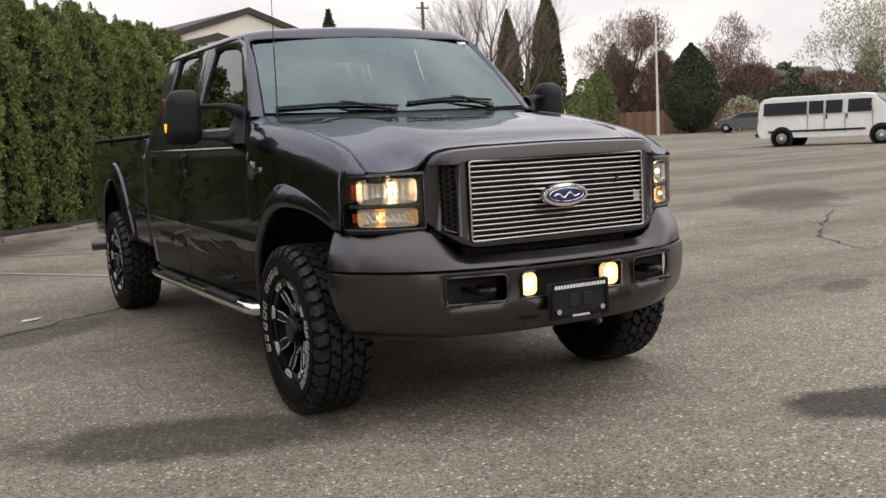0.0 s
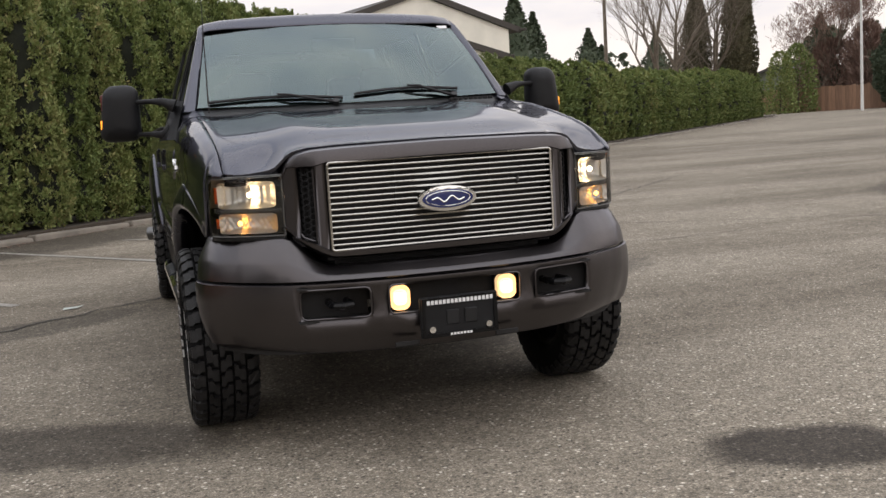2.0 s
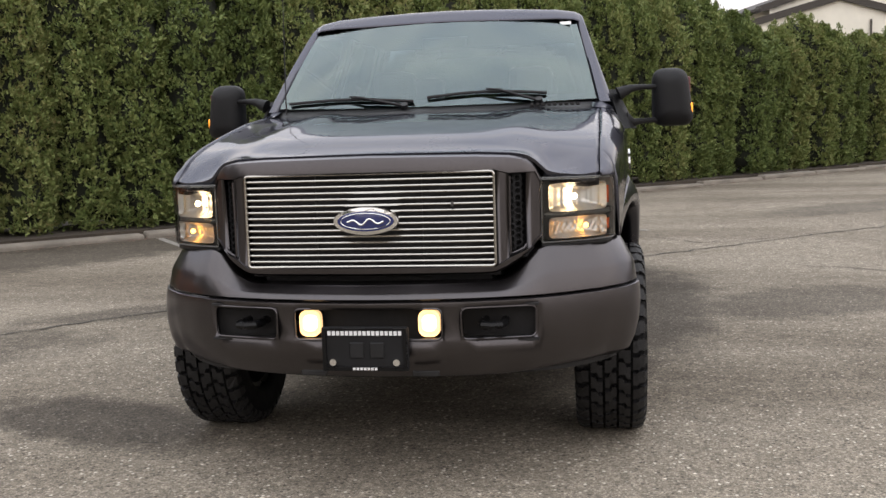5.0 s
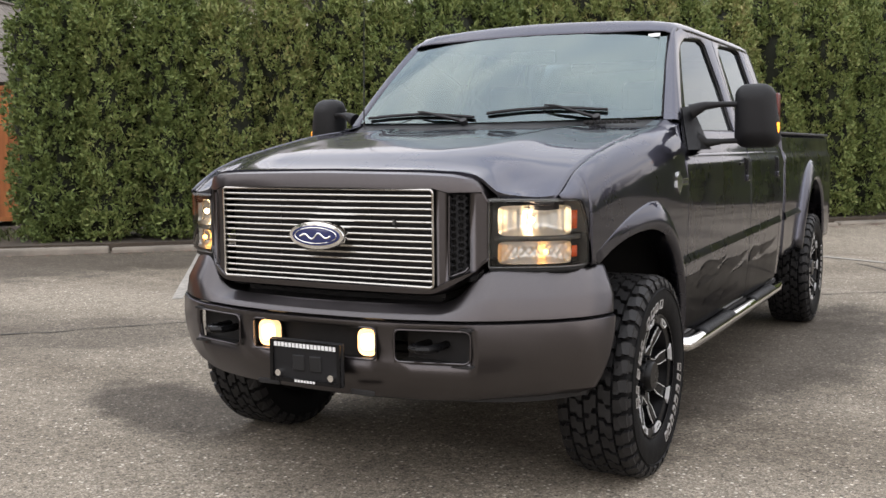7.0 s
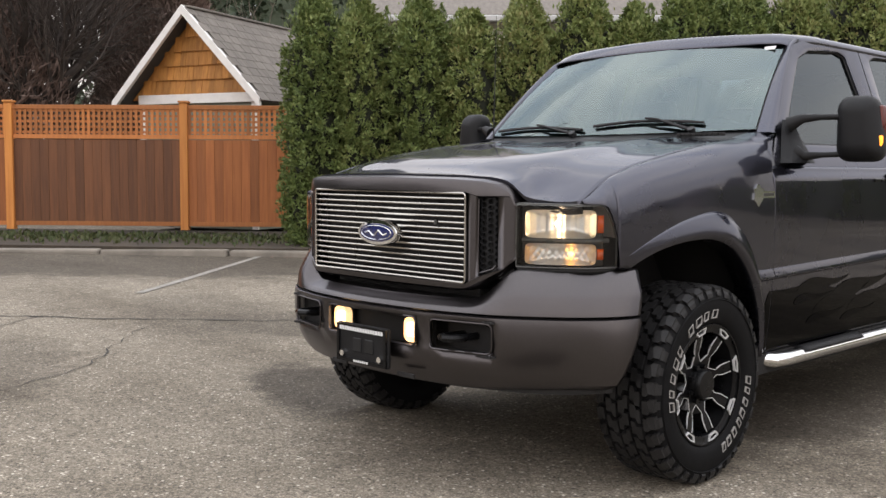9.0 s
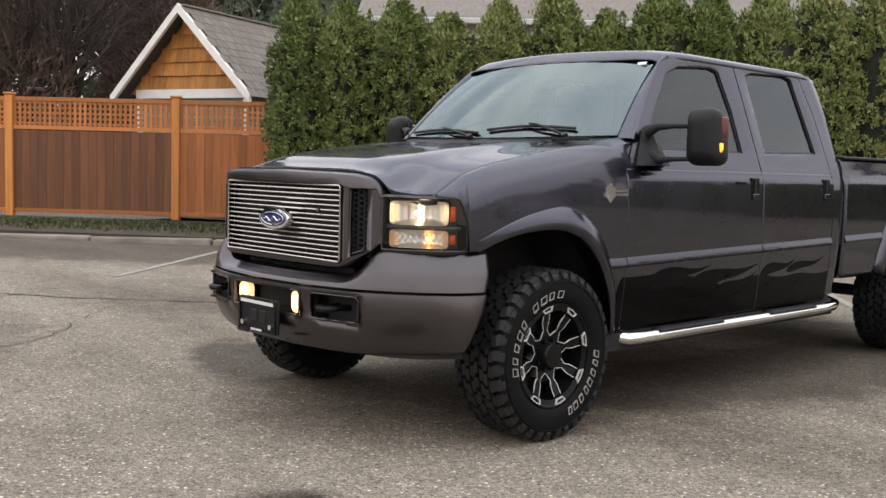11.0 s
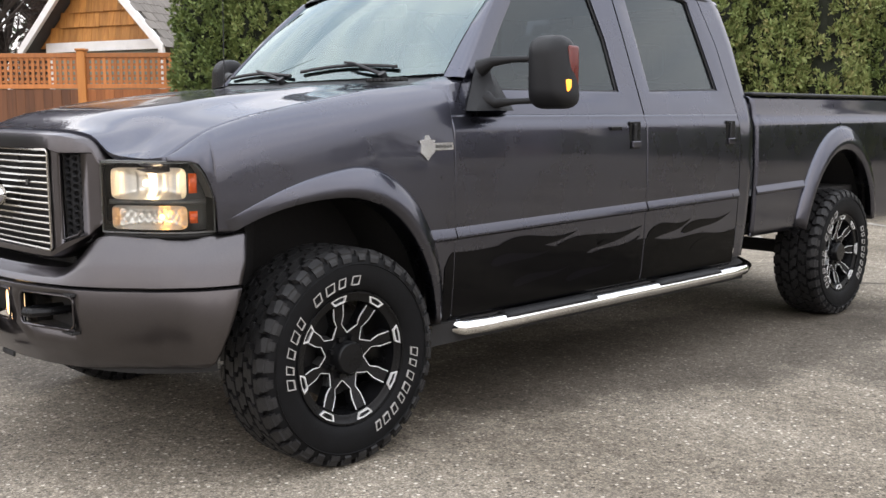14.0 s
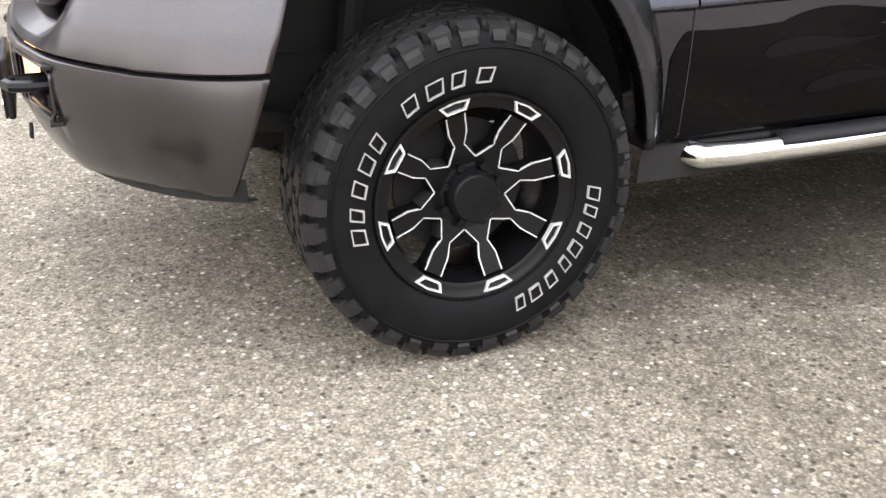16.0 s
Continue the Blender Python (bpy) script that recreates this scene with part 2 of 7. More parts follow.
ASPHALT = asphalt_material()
CONCRETE = simple("weathered_concrete", (0.20, 0.176, 0.146), 0.85, vary=0.3, scale=4, grain=90, bumps=0.4)
LINE_PAINT = simple("worn_white_line_paint", (0.29, 0.27, 0.24), 0.75, vary=0.4, scale=14, grain=120, bumps=0.3)
SOIL = simple("dark_soil", (0.055, 0.042, 0.03), 0.95, vary=0.4, scale=3, grain=40, bumps=0.8)
HEDGE_LEAF = foliage("cedar_hedge_leaf", [(0.15, (0.030, 0.052, 0.017)), (0.42, (0.084, 0.121, 0.034)), (0.62, (0.140, 0.180, 0.051)), (0.80, (0.210, 0.230, 0.080)), (0.96, (0.26, 0.205, 0.088))])
# inner twigs coloured near black, painting the shade behind the leaf gaps
HEDGE_CORE = simple("hedge_twigs_in_shade", (0.014, 0.017, 0.008), 0.95, vary=0.5, scale=6, grain=30, bumps=0.8)
DARK_LEAF = foliage("dark_conifer_leaf", [(0.1, (0.019, 0.031, 0.018)), (0.6, (0.048, 0.068, 0.038)), (1.0, (0.085, 0.10, 0.058))])
BROWN_CYPRESS = foliage("brownish_cypress_leaf", [(0.1, (0.035, 0.034, 0.016)), (0.6, (0.075, 0.068, 0.034)), (1.0, (0.12, 0.10, 0.055))])
RED_TWIG = foliage("reddish_budding_twig", [(0.1, (0.10, 0.06, 0.048)), (0.6, (0.19, 0.115, 0.09)), (1.0, (0.30, 0.21, 0.17))])
BROWN_TWIG = foliage("brown_twig", [(0.1, (0.07, 0.047, 0.039)), (0.6, (0.145, 0.098, 0.08)), (1.0, (0.24, 0.17, 0.14))])
PALE_TWIG = foliage("pale_blossom_twig", [(0.1, (0.20, 0.19, 0.11)), (0.6, (0.38, 0.37, 0.25)), (1.0, (0.55, 0.53, 0.41))])
GREEN_BUSH = foliage("broadleaf_bush", [(0.1, (0.02, 0.04, 0.012)), (0.6, (0.055, 0.09, 0.025)), (1.0, (0.10, 0.13, 0.05))])
GRASS = foliage("lawn_grass", [(0.1, (0.022, 0.036, 0.012)), (0.6, (0.045, 0.062, 0.02)), (1.0, (0.10, 0.095, 0.036))])
BARK = simple("grey_brown_bark", (0.16, 0.13, 0.10), 0.9, vary=0.35, scale=6, grain=40, bumps=0.6)
DARK_BARK = simple("dark_brown_bark", (0.05, 0.037, 0.03), 0.9, vary=0.35, scale=6, grain=40, bumps=0.6)
CEDAR_POST = wood_material("orange_cedar_post", (0.46, 0.16, 0.035), (0.66, 0.26, 0.06))
CEDAR_BOARD = wood_material("red_brown_cedar_board", (0.26, 0.080, 0.023), (0.42, 0.142, 0.040))
CEDAR_DARK = wood_material("dark_stained_cedar_board", (0.115, 0.043, 0.017), (0.215, 0.080, 0.030))
CEDAR_LATTICE = wood_material("cedar_lattice_wood", (0.38, 0.125, 0.035), (0.54, 0.195, 0.052))
FAR_FENCE = wood_material("old_fence_wood", (0.22, 0.12, 0.075), (0.38, 0.22, 0.14))
SHAKE = wood_material("golden_cedar_shake", (0.34, 0.13, 0.028), (0.60, 0.27, 0.062))
WHITE_TRIM = simple("white_trim_paint", (0.72, 0.70, 0.67), 0.55, vary=0.06, bumps=0.05)
SAGE = simple("sage_green_siding", (0.17, 0.19, 0.15), 0.7, vary=0.1)
SHINGLE = wood_material("grey_roof_shingle", (0.115, 0.10, 0.088), (0.20, 0.178, 0.155), along=0, rough=0.9, wave=9, low=0.86)
STUCCO = simple("cream_stucco", (0.78, 0.74, 0.64), 0.9, vary=0.08, scale=1.2, grain=70, bumps=0.3)
FASCIA = simple("dark_brown_fascia", (0.05, 0.042, 0.035), 0.7)
ROOF_DARK = simple("dark_grey_roofing", (0.075, 0.07, 0.066), 0.9, vary=0.25, scale=3, grain=25, bumps=0.4)
PINK_BRICK = simple("pinkish_brown_wall", (0.26, 0.16, 0.11), 0.9, vary=0.2, scale=3, grain=30, bumps=0.3)
GUTTER = simple("pale_grey_gutter", (0.45, 0.45, 0.44), 0.5, vary=0.08)
STEEL_POLE = simple("white_painted_steel", (0.62, 0.62, 0.60), 0.5, vary=0.08)
DARK_GLASS = simple("dark_window_glass", (0.012, 0.013, 0.015), 0.08, vary=0.1, bumps=0, specular=0.22)
VAN_WHITE = simple("white_van_paint", (0.70, 0.69, 0.66), 0.25, vary=0.04, scale=2, bumps=0, coat=0.5)
BLACK_PLASTIC = simple("black_plastic", (0.010, 0.010, 0.011), 0.5, vary=0.2, grain=200, bumps=0.15, specular=0.35)
RUBBER = simple("tyre_rubber", (0.0055, 0.0055, 0.006), 0.6, vary=0.3, scale=20, grain=160, bumps=0.25, specular=0.1)
# lighter copy of the tyre rubber: block tops coloured as lit against dark grooves
TREAD = simple("highlit_tread_rubber", (0.016, 0.0155, 0.016), 0.5, vary=0.45, scale=16, grain=140, bumps=0.3, specular=0.25)
GREY_RIM = simple("grey_steel_rim", (0.25, 0.25, 0.25), 0.4, metal=0.8)
RED_LENS = simple("red_lamp_lens", (0.35, 0.012, 0.01), 0.15, vary=0.1, bumps=0)


# ---- building blocks ----
def obj(name, bm, material, parent=None, smooth=False, label=""):
    me = bpy.data.meshes.new(name)
    bm.to_mesh(me)
    bm.free()
    me.materials.append(material)
    if smooth:
        me.shade_smooth()
    ob = new(name, me)
    if parent is not None:
        ob.parent = parent
    if label:
        ob["label"] = label
    return ob


def part(name, bm, material, parent, label="", smooth=False):
    return obj(name, bm, material, parent, smooth, label)


def from_arrays(name, verts, faces, material, parent=None, smooth=False):
    me = bpy.data.meshes.new(name)
    me.from_pydata(verts, [], faces)
    me.materials.append(material)
    if smooth:
        me.shade_smooth()
    ob = new(name, me)
    if parent is not None:
        ob.parent = parent
    return ob


def share(ob, name, m, parent=None):
    """Another piece on the same mesh."""
    c = new(name, ob.data)
    c.matrix_basis = m
    if parent is not None:
        c.parent = parent
    return c


def thing(name, m, label, category, group="", kind=""):
    e = new(name)
    e.empty_display_size = 0.1
    e.matrix_basis = m
    return tagged(e, label, category, group, kind)


def add_box(bm, x0, x1, y0, y1, z0, z1, bevel=0.0, m=None, seg=1):
    r = bmesh.ops.create_cube(bm, size=1)
    vs = r["verts"]
    bmesh.ops.transform(bm, matrix=Matrix.Translation(((x0 + x1) / 2, (y0 + y1) / 2, (z0 + z1) / 2)) @ Matrix.Diagonal((x1 - x0, y1 - y0, z1 - z0, 1)), verts=vs)
    if bevel > 0:
        es = list({e for v in vs for e in v.link_edges})
        vs = list({v for f in bmesh.ops.bevel(bm, geom=es, offset=bevel, segments=seg, affect="EDGES", profile=0.5)["faces"] for v in f.verts} | {v for v in vs if v.is_valid})
    if m is not None:
        bmesh.ops.transform(bm, matrix=m, verts=vs)
    return vs


def box(x0, x1, y0, y1, z0, z1, bevel=0.0, seg=1):
    bm = bmesh.new()
    add_box(bm, x0, x1, y0, y1, z0, z1, bevel, None, seg)
    return bm


def add_tube(bm, pts, radii, sides=8, cap=True):
    """A tube along the points with the radii."""
    pts = [Vector(p) for p in pts]
    if isinstance(radii, (int, float)):
        radii = [radii] * len(pts)
    rings = []
    side = None
    for i, p in enumerate(pts):
        d = (pts[min(i + 1, len(pts) - 1)] - pts[max(i - 1, 0)]).normalized()
        if side is None:
            side = d.cross(Vector((0, 0, 1)) if abs(d.z) < 0.9 else Vector((1, 0, 0))).normalized()
        else:
            side = (side - d * side.dot(d)).normalized()
        up = d.cross(side)
        rings.append([bm.verts.new(p + (side * math.cos(a) + up * math.sin(a)) * radii[i]) for a in (2 * math.pi * k / sides for k in range(sides))])
    for a, b in zip(rings, rings[1:]):
        for k in range(sides):
            bm.faces.new((a[k], a[(k + 1) % sides], b[(k + 1) % sides], b[k]))
    if cap:
        bm.faces.new(rings[0][::-1])
        bm.faces.new(rings[-1])
    return bm


def tube(pts, radii, sides=8):
    return add_tube(bmesh.new(), pts, radii, sides)


def prism(poly, depth, axis_m=None):
    """A flat outline in x, z given thickness along y."""
    bm = bmesh.new()
    a = [bm.verts.new((x, 0, z)) for x, z in poly]
    b = [bm.verts.new((x, depth, z)) for x, z in poly]
    bm.faces.new(a)
    bm.faces.new(b[::-1])
    for i in range(len(poly)):
        j = (i + 1) % len(poly)
        bm.faces.new((a[j], a[i], b[i], b[j]))
    if axis_m is not None:
        bmesh.ops.transform(bm, matrix=axis_m, verts=bm.verts)
    bmesh.ops.recalc_face_normals(bm, faces=bm.faces)
    return bm


# ---- ground ----
def table(v, stops):
    """A value between stops of (place, value), straight from one to the next."""
    if v <= stops[0][0]:
        return stops[0][1]
    for (a, x), (b, y) in zip(stops, stops[1:]):
        if v <= b:
            return x + (y - x) * (v - a) / (b - a)
    return stops[-1][1]


def ground_height(x, y):
    """The yard is level at the truck and rises gently towards its edges."""
    d = math.hypot(x, y - 1.5)
    return 0.011 * max(0.0, min(d, 75.0) - 5.0)


def on_ground(x, y, dz=0.0, turn=0.0):
    return pose(x, y, ground_height(x, y) + dz, 0, 0, turn)


def build_ground():
    rings = [0.0] + [0.5 * k for k in range(1, 30)] + [15 + 2.0 * k for k in range(0, 32)] + [90, 120, 180, 300, 600, 1200, 2500]
    seg = 96
    verts, faces = [(0, 1.5, 0)], []
    for r in rings[1:]:
        for k in range(seg):
            a = 2 * math.pi * k / seg
            x, y = r * math.cos(a), 1.5 + r * math.sin(a)
            verts.append((x, y, ground_height(x, y)))
    for k in range(seg):
        faces.append((0, 1 + k, 1 + (k + 1) % seg))
    for i in range(len(rings) - 2):
        a, b = 1 + i * seg, 1 + (i + 1) * seg
        for k in range(seg):
            faces.append((a + k, b + k, b + (k + 1) % seg, a + (k + 1) % seg))
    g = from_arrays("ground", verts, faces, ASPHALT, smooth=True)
    return tagged(g, "worn grey asphalt yard with damp dark stains and shade painted under the truck", "ground", kind="structure")


build_ground()

# The hedge runs along y = x + 13.5; u runs along it, v across it (away from the yard).
def along(u, v, z=0.0):
    """A place by its way along the hedge line and behind its front."""
    x = -6.75 + (u - v) / math.sqrt(2)
    y = 6.75 + (u + v) / math.sqrt(2)
    return x, y


def strip(name, u0, u1, v0, v1, dz, material, step=1.0, skirt=0.12):
    """A low bank that follows the ground along the hedge."""
    n = max(1, round((u1 - u0) / step))
    verts, faces = [], []
    for i in range(n + 1):
        u = u0 + (u1 - u0) * i / n
        for v, z in ((v0, -skirt), (v0, dz), (v1, dz), (v1, -skirt)):
            x, y = along(u, v)
            verts.append((x, y, ground_height(x, y) + z))
    for i in range(n):
        a, b = 4 * i, 4 * i + 4
        for k in range(3):
            faces.append((a + k, b + k, b + k + 1, a + k + 1))
    faces.append((0, 1, 2, 3))
    faces.append((4 * n + 3, 4 * n + 2, 4 * n + 1, 4 * n))
    return from_arrays(name, verts, faces, material)


tagged(strip("planting_bed", -22, 66, -0.1, 3.2, 0.10, SOIL), "bare dark soil bed under the cedar hedge", "soil", kind="structure")
KERB = thing("kerb", Matrix.Identity(4), "weathered grey concrete kerb along the planting bed", "kerb", kind="structure")


def build_kerb():
    bm = box(-0.9, 0.9, -0.10, 0.10, -0.1, 0.105, 0.03, 2)
    stone = None
    rnd = random.Random(3)
    for i in range(48):
        u = -21 + i * 1.83
        x, y = along(u, -0.25)
        m = pose(x, y, ground_height(x, y) + rnd.uniform(-0.055, -0.02), rnd.uniform(-5, 5), rnd.uniform(-0.9, 0.9), 45 + rnd.uniform(-1.5, 1.5))
        if stone is None:
            stone = part("kerb_stone", bm, CONCRETE, KERB)
            stone.matrix_basis = m
        else:
            share(stone, "kerb_stone", m, KERB)


build_kerb()


def painted_line(x0, y0, x1, y1, width=0.1):
    d = Vector((x1 - x0, y1 - y0))
    s = Vector((-d.y, d.x)).normalized() * width / 2
    n = 8
    verts, faces = [], []
    rnd = random.Random(int(100 * x0 + 7 * y1))
    for i in range(n + 1):
        px, py = x0 + d.x * i / n, y0 + d.y * i / n
        for k in (-1, 1):
            w = k * rnd.uniform(0.85, 1.05)
            verts.append((px + s.x * w, py + s.y * w, ground_height(px, py) + 0.006))
    for i in range(n):
        faces.append((2 * i, 2 * i + 2, 2 * i + 3, 2 * i + 1))
    ob = from_arrays("parking_line", verts, faces, LINE_PAINT)
    return tagged(ob, "faded white parking stall line on asphalt", "road marking", "stall lines", "structure")


for off in (-4.1, -1.55, 1.1, 3.6):
    painted_line(off * 0.77 - 0.63 * 4.9, off * 0.63 + 0.77 * 4.9, off * 0.77 - 0.63 * 9.3, off * 0.63 + 0.77 * 9.3)
painted_line(-1.4, 9.55, 1.3, 8.15)


# ---- plants ----
def sprays(n_spray, place, size, rnd, slim=0.34, rise=0.25):
    """Many small bent leaf sprays; place(rnd) gives a spot and its outward way."""
    verts, faces = [], []
    for _ in range(n_spray):
        p, out = place(rnd)
        d = Vector((rnd.gauss(0, 0.6), rnd.gauss(0, 0.6), rnd.gauss(rise, 0.6))) + out * 0.9
        d.normalize()
        w = d.cross(Vector((rnd.gauss(0, 1), rnd.gauss(0, 1), rnd.gauss(0, 1)))).normalized()
        up = d.cross(w)
        s = size * rnd.uniform(0.6, 1.35)
        b = len(verts)
        verts += [p - d * s * 0.5, p + w * s * slim + up * s * 0.1, p + d * s * 0.62, p - w * s * slim + up * s * 0.1]
        faces += [(b, b + 1, b + 2), (b, b + 2, b + 3)]
    return verts, faces


def hedge_tree_meshes(seed, n_clump, per, size, height):
    """One cedar of the hedge: a trunk, an inside coloured as deep shade and clumps of leaf sprays with gaps between."""
    rnd = random.Random(seed)
    off = Vector((seed * 7.3, seed * 3.1, 0))

    def radius(a, z):
        f = z / height
        taper = min(1.0, 0.86 + 0.7 * f) if f < 0.2 else 1.0
        if f > 0.66:
            taper *= max(0.05, 1 - ((f - 0.66) / 0.36) ** 2.0)
        lump = 1 + 0.22 * noise.noise(Vector((math.cos(a) * 1.3, math.sin(a) * 1.3, z * 1.5)) + off) + 0.20 * noise.noise(Vector((math.cos(a) * 3, math.sin(a) * 3, z * 4.0)) + off)
        return taper * lump

    clumps = []
    for _ in range(n_clump):
        z = height * rnd.random() ** 0.95 + 0.04
        a = rnd.gauss(-math.pi / 2, 0.8) if rnd.random() < 0.62 else rnd.uniform(-math.pi, math.pi)
        k = radius(a, z) * (1 - 0.26 * rnd.random() ** 1.8)
        out = Vector((math.cos(a), math.sin(a), 0.3))
        clumps.append((Vector((0.54 * k * math.cos(a), 0.86 * k * math.sin(a), z)), out, rnd.uniform(0.05, 0.105)))

    def place(r):
        c, out, w = r.choice(clumps)
        d = Vector((r.gauss(0, 1), r.gauss(0, 1), r.gauss(0.15, 1.15)))
        d.normalize()
        return c + d * w * r.random() ** 0.5, out * 0.7 + d * 0.9

    # a few leading shoots stand up out of the top
    shoots = [(rnd.uniform(-0.34, 0.34), rnd.uniform(-0.5, 0.5), rnd.uniform(0.03, 0.3)) for _ in range(8)]

    def tip(r):
        x, y, h = r.choice(shoots)
        f = r.random()
        k = 0.11 * (1 - f) + 0.01
        return Vector((x + r.gauss(0, k), y + r.gauss(0, k), height * (0.97 - 0.3 * (x * x + 0.5 * y * y)) - 0.2 + f * (h + 0.15))), Vector((0, 0, 0.8))

    v, f = sprays(n_clump * per, place, size, rnd, 0.27, 0.35)
    v2, f2 = sprays(n_clump * per // 14, tip, size, rnd, 0.25, 0.8)
    f += [tuple(i + len(v) for i in q) for q in f2]
    v += v2
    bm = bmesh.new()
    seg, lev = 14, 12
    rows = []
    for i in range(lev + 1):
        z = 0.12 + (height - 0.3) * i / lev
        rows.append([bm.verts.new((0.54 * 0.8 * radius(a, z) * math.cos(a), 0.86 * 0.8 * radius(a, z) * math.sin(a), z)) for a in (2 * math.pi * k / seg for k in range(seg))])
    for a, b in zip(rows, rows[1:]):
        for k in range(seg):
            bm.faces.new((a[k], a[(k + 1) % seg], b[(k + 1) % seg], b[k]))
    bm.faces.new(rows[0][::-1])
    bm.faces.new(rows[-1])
    return v, f, bm


def build_hedge():
    rnd = random.Random(11)
    kinds = []
    for k, (n_clump, per, size) in enumerate(((950, 19, 0.058), (950, 19, 0.058), (950, 19, 0.058), (420, 9, 0.115), (420, 9, 0.115))):
        v, f, core = hedge_tree_meshes(k + 1, n_clump, per, size, 3.4)
        root = thing("hedge_cedar", Matrix.Identity(4), "dense green clipped cedar in a tall hedge with brownish tips", "hedge", "cedar hedge")
        from_arrays("crown", v, f, HEDGE_LEAF, root)
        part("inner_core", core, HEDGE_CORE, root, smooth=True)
        part("trunk", tube([(0, 0, -0.15), (0.01, 0, 0.3), (0, 0.02, 1.6)], [0.06, 0.05, 0.03], 6), DARK_BARK, root)
        kinds.append(root)
    used = set()
    u, i = -2.55, 0
    while u < 63:
        near = u < 26
        k = rnd.choice((0, 1, 2)) if near else rnd.choice((3, 4))
        x, y = along(u, 0.85 + rnd.uniform(-0.1, 0.1))
        tall = rnd.uniform(0.92, 1.05) * table(u, [(-3, 3.6), (0, 3.85), (9, 4.1), (12.5, 4.0), (14, 3.55), (19, 3.25), (26, 3.0), (40, 2.85), (60, 2.95)]) / 3.5
        m = on_ground(x, y, 0.08, 45 + rnd.uniform(-14, 14)) @ Matrix.Diagonal((rnd.choice((-1, 1)) * rnd.uniform(0.95, 1.12), rnd.uniform(0.94, 1.08), tall, 1))
        if k not in used:
            used.add(k)
            kinds[k].matrix_basis = m
        else:
            c = copy_thing(kinds[k], Matrix.Identity(4))
            c.matrix_basis = m
        u += 0.80 + rnd.uniform(-0.06, 0.06)
        i += 1


build_hedge()


def cone_tree(name, x, y, height, radius, material, label, n_spray=2200, size=0.35, seed=1, bulge=0.35, base=0.3, group="", point=1.35):
    """A conifer or clipped evergreen with an uneven crown of leaf clumps."""
    root = thing(name, on_ground(x, y), label, "tree", group)
    off = Vector((seed * 5.1, seed, 0))

    def prof(f):
        return max(0.03, (f / bulge) ** 0.28 if f < bulge else (1 - ((f - bulge) / (1 - bulge)) ** point))

    def place(r):
        f = r.random() ** 1.15
        a = r.uniform(0, 2 * math.pi)
        k = prof(f) * (1 + 0.3 * noise.noise(Vector((math.cos(a) * 1.5, math.sin(a) * 1.5, f * 7)) + off)) * (1 - 0.35 * r.random() ** 2)
        return Vector((radius * k * math.cos(a), radius * k * math.sin(a), base + f * (height - base))), Vector((math.cos(a), math.sin(a), 0.1))

    v, f = sprays(n_spray, place, size, random.Random(seed))
    from_arrays("crown", v, f, material, root)
    core = [(0, 0, base + (height - base) * q) for q in (0.03, 0.12, 0.25, 0.4, 0.55, 0.7, 0.82, 0.93)]
    part("inner_core", tube(core, [radius * 0.74 * prof(q) for q in (0.03, 0.12, 0.25, 0.4, 0.55, 0.7, 0.82, 0.93)], 12), material, root)
    part("trunk", tube([(0, 0, -0.2), (0, 0, height * 0.4), (0, 0, height * 0.7)], [radius * 0.12 + 0.05, radius * 0.07 + 0.03, 0.02], 7), DARK_BARK, root)
    return root


def bare_tree(name, x, y, height, label, seed=1, material=None, twig=None, spread=0.5, depth=5, trunk_r=None, lean=0.0, limbs=3, first=0.28, twig_size=0.0):
    """A leafless tree: trunk and limbs, and a crown of fine twigs."""
    material = material or BARK
    rnd = random.Random(seed)
    root = thing(name, on_ground(x, y), label, "tree")
    wood, fine = bmesh.new(), bmesh.new()
    tips = []

    def grow(p, d, length, r, level):
        n = 3
        pts, rad = [p.copy()], [r]
        for i in range(n):
            d = (d + Vector((rnd.gauss(0, 0.10), rnd.gauss(0, 0.10), rnd.gauss(0.03, 0.06)))).normalized()
            p = p + d * length / n
            pts.append(p.copy())
            rad.append(r * (1 - 0.42 * (i + 1) / n))
        add_tube(wood if level < 3 else fine, pts, rad, 6 if level < 2 else (4 if level < 3 else 3), cap=False)
        if level >= depth:
            tips.append(p.copy())
            return
        for i in range(limbs if level else limbs + 1):
            a = rnd.uniform(0, 2 * math.pi)
            tilt = spread * rnd.uniform(0.6, 1.35)
            side = d.cross(Vector((math.cos(a), math.sin(a), 0.3))).normalized()
            nd = (d * math.cos(tilt) + side * math.sin(tilt) + Vector((0, 0, 0.12))).normalized()
            start = pts[rnd.choice((1, 2, 3, 3))]
            grow(start, nd, length * rnd.uniform(0.62, 0.86), rad[-1] * rnd.uniform(0.55, 0.8), level + 1)
        grow(p, d, length * 0.7, rad[-1] * 0.8, level + 1)

    grow(Vector((0, 0, -0.1)), Vector((lean, 0, 1)).normalized(), height * first, trunk_r or height * 0.018, 0)
    zmax = max(v.co.z for v in fine.verts)
    for b in (wood, fine):
        bmesh.ops.scale(b, vec=(height / zmax,) * 3, verts=b.verts)
    part("trunk", wood, material, root)
    part("twig_spread", fine, twig or material, root)
    if twig_size:
        pts = [t * (height / zmax) for t in tips]
        v, f = sprays(len(pts) * (3 if twig_size < 0.2 else 4), lambda r: (r.choice(pts) + Vector((r.gauss(0, 0.25), r.gauss(0, 0.25), r.gauss(0, 0.25))), Vector((0, 0, 0.3))), twig_size, rnd, 0.30 if twig_size < 0.2 else 0.022, 0.6)
        from_arrays("crown", v, f, twig or material, root)
    return root


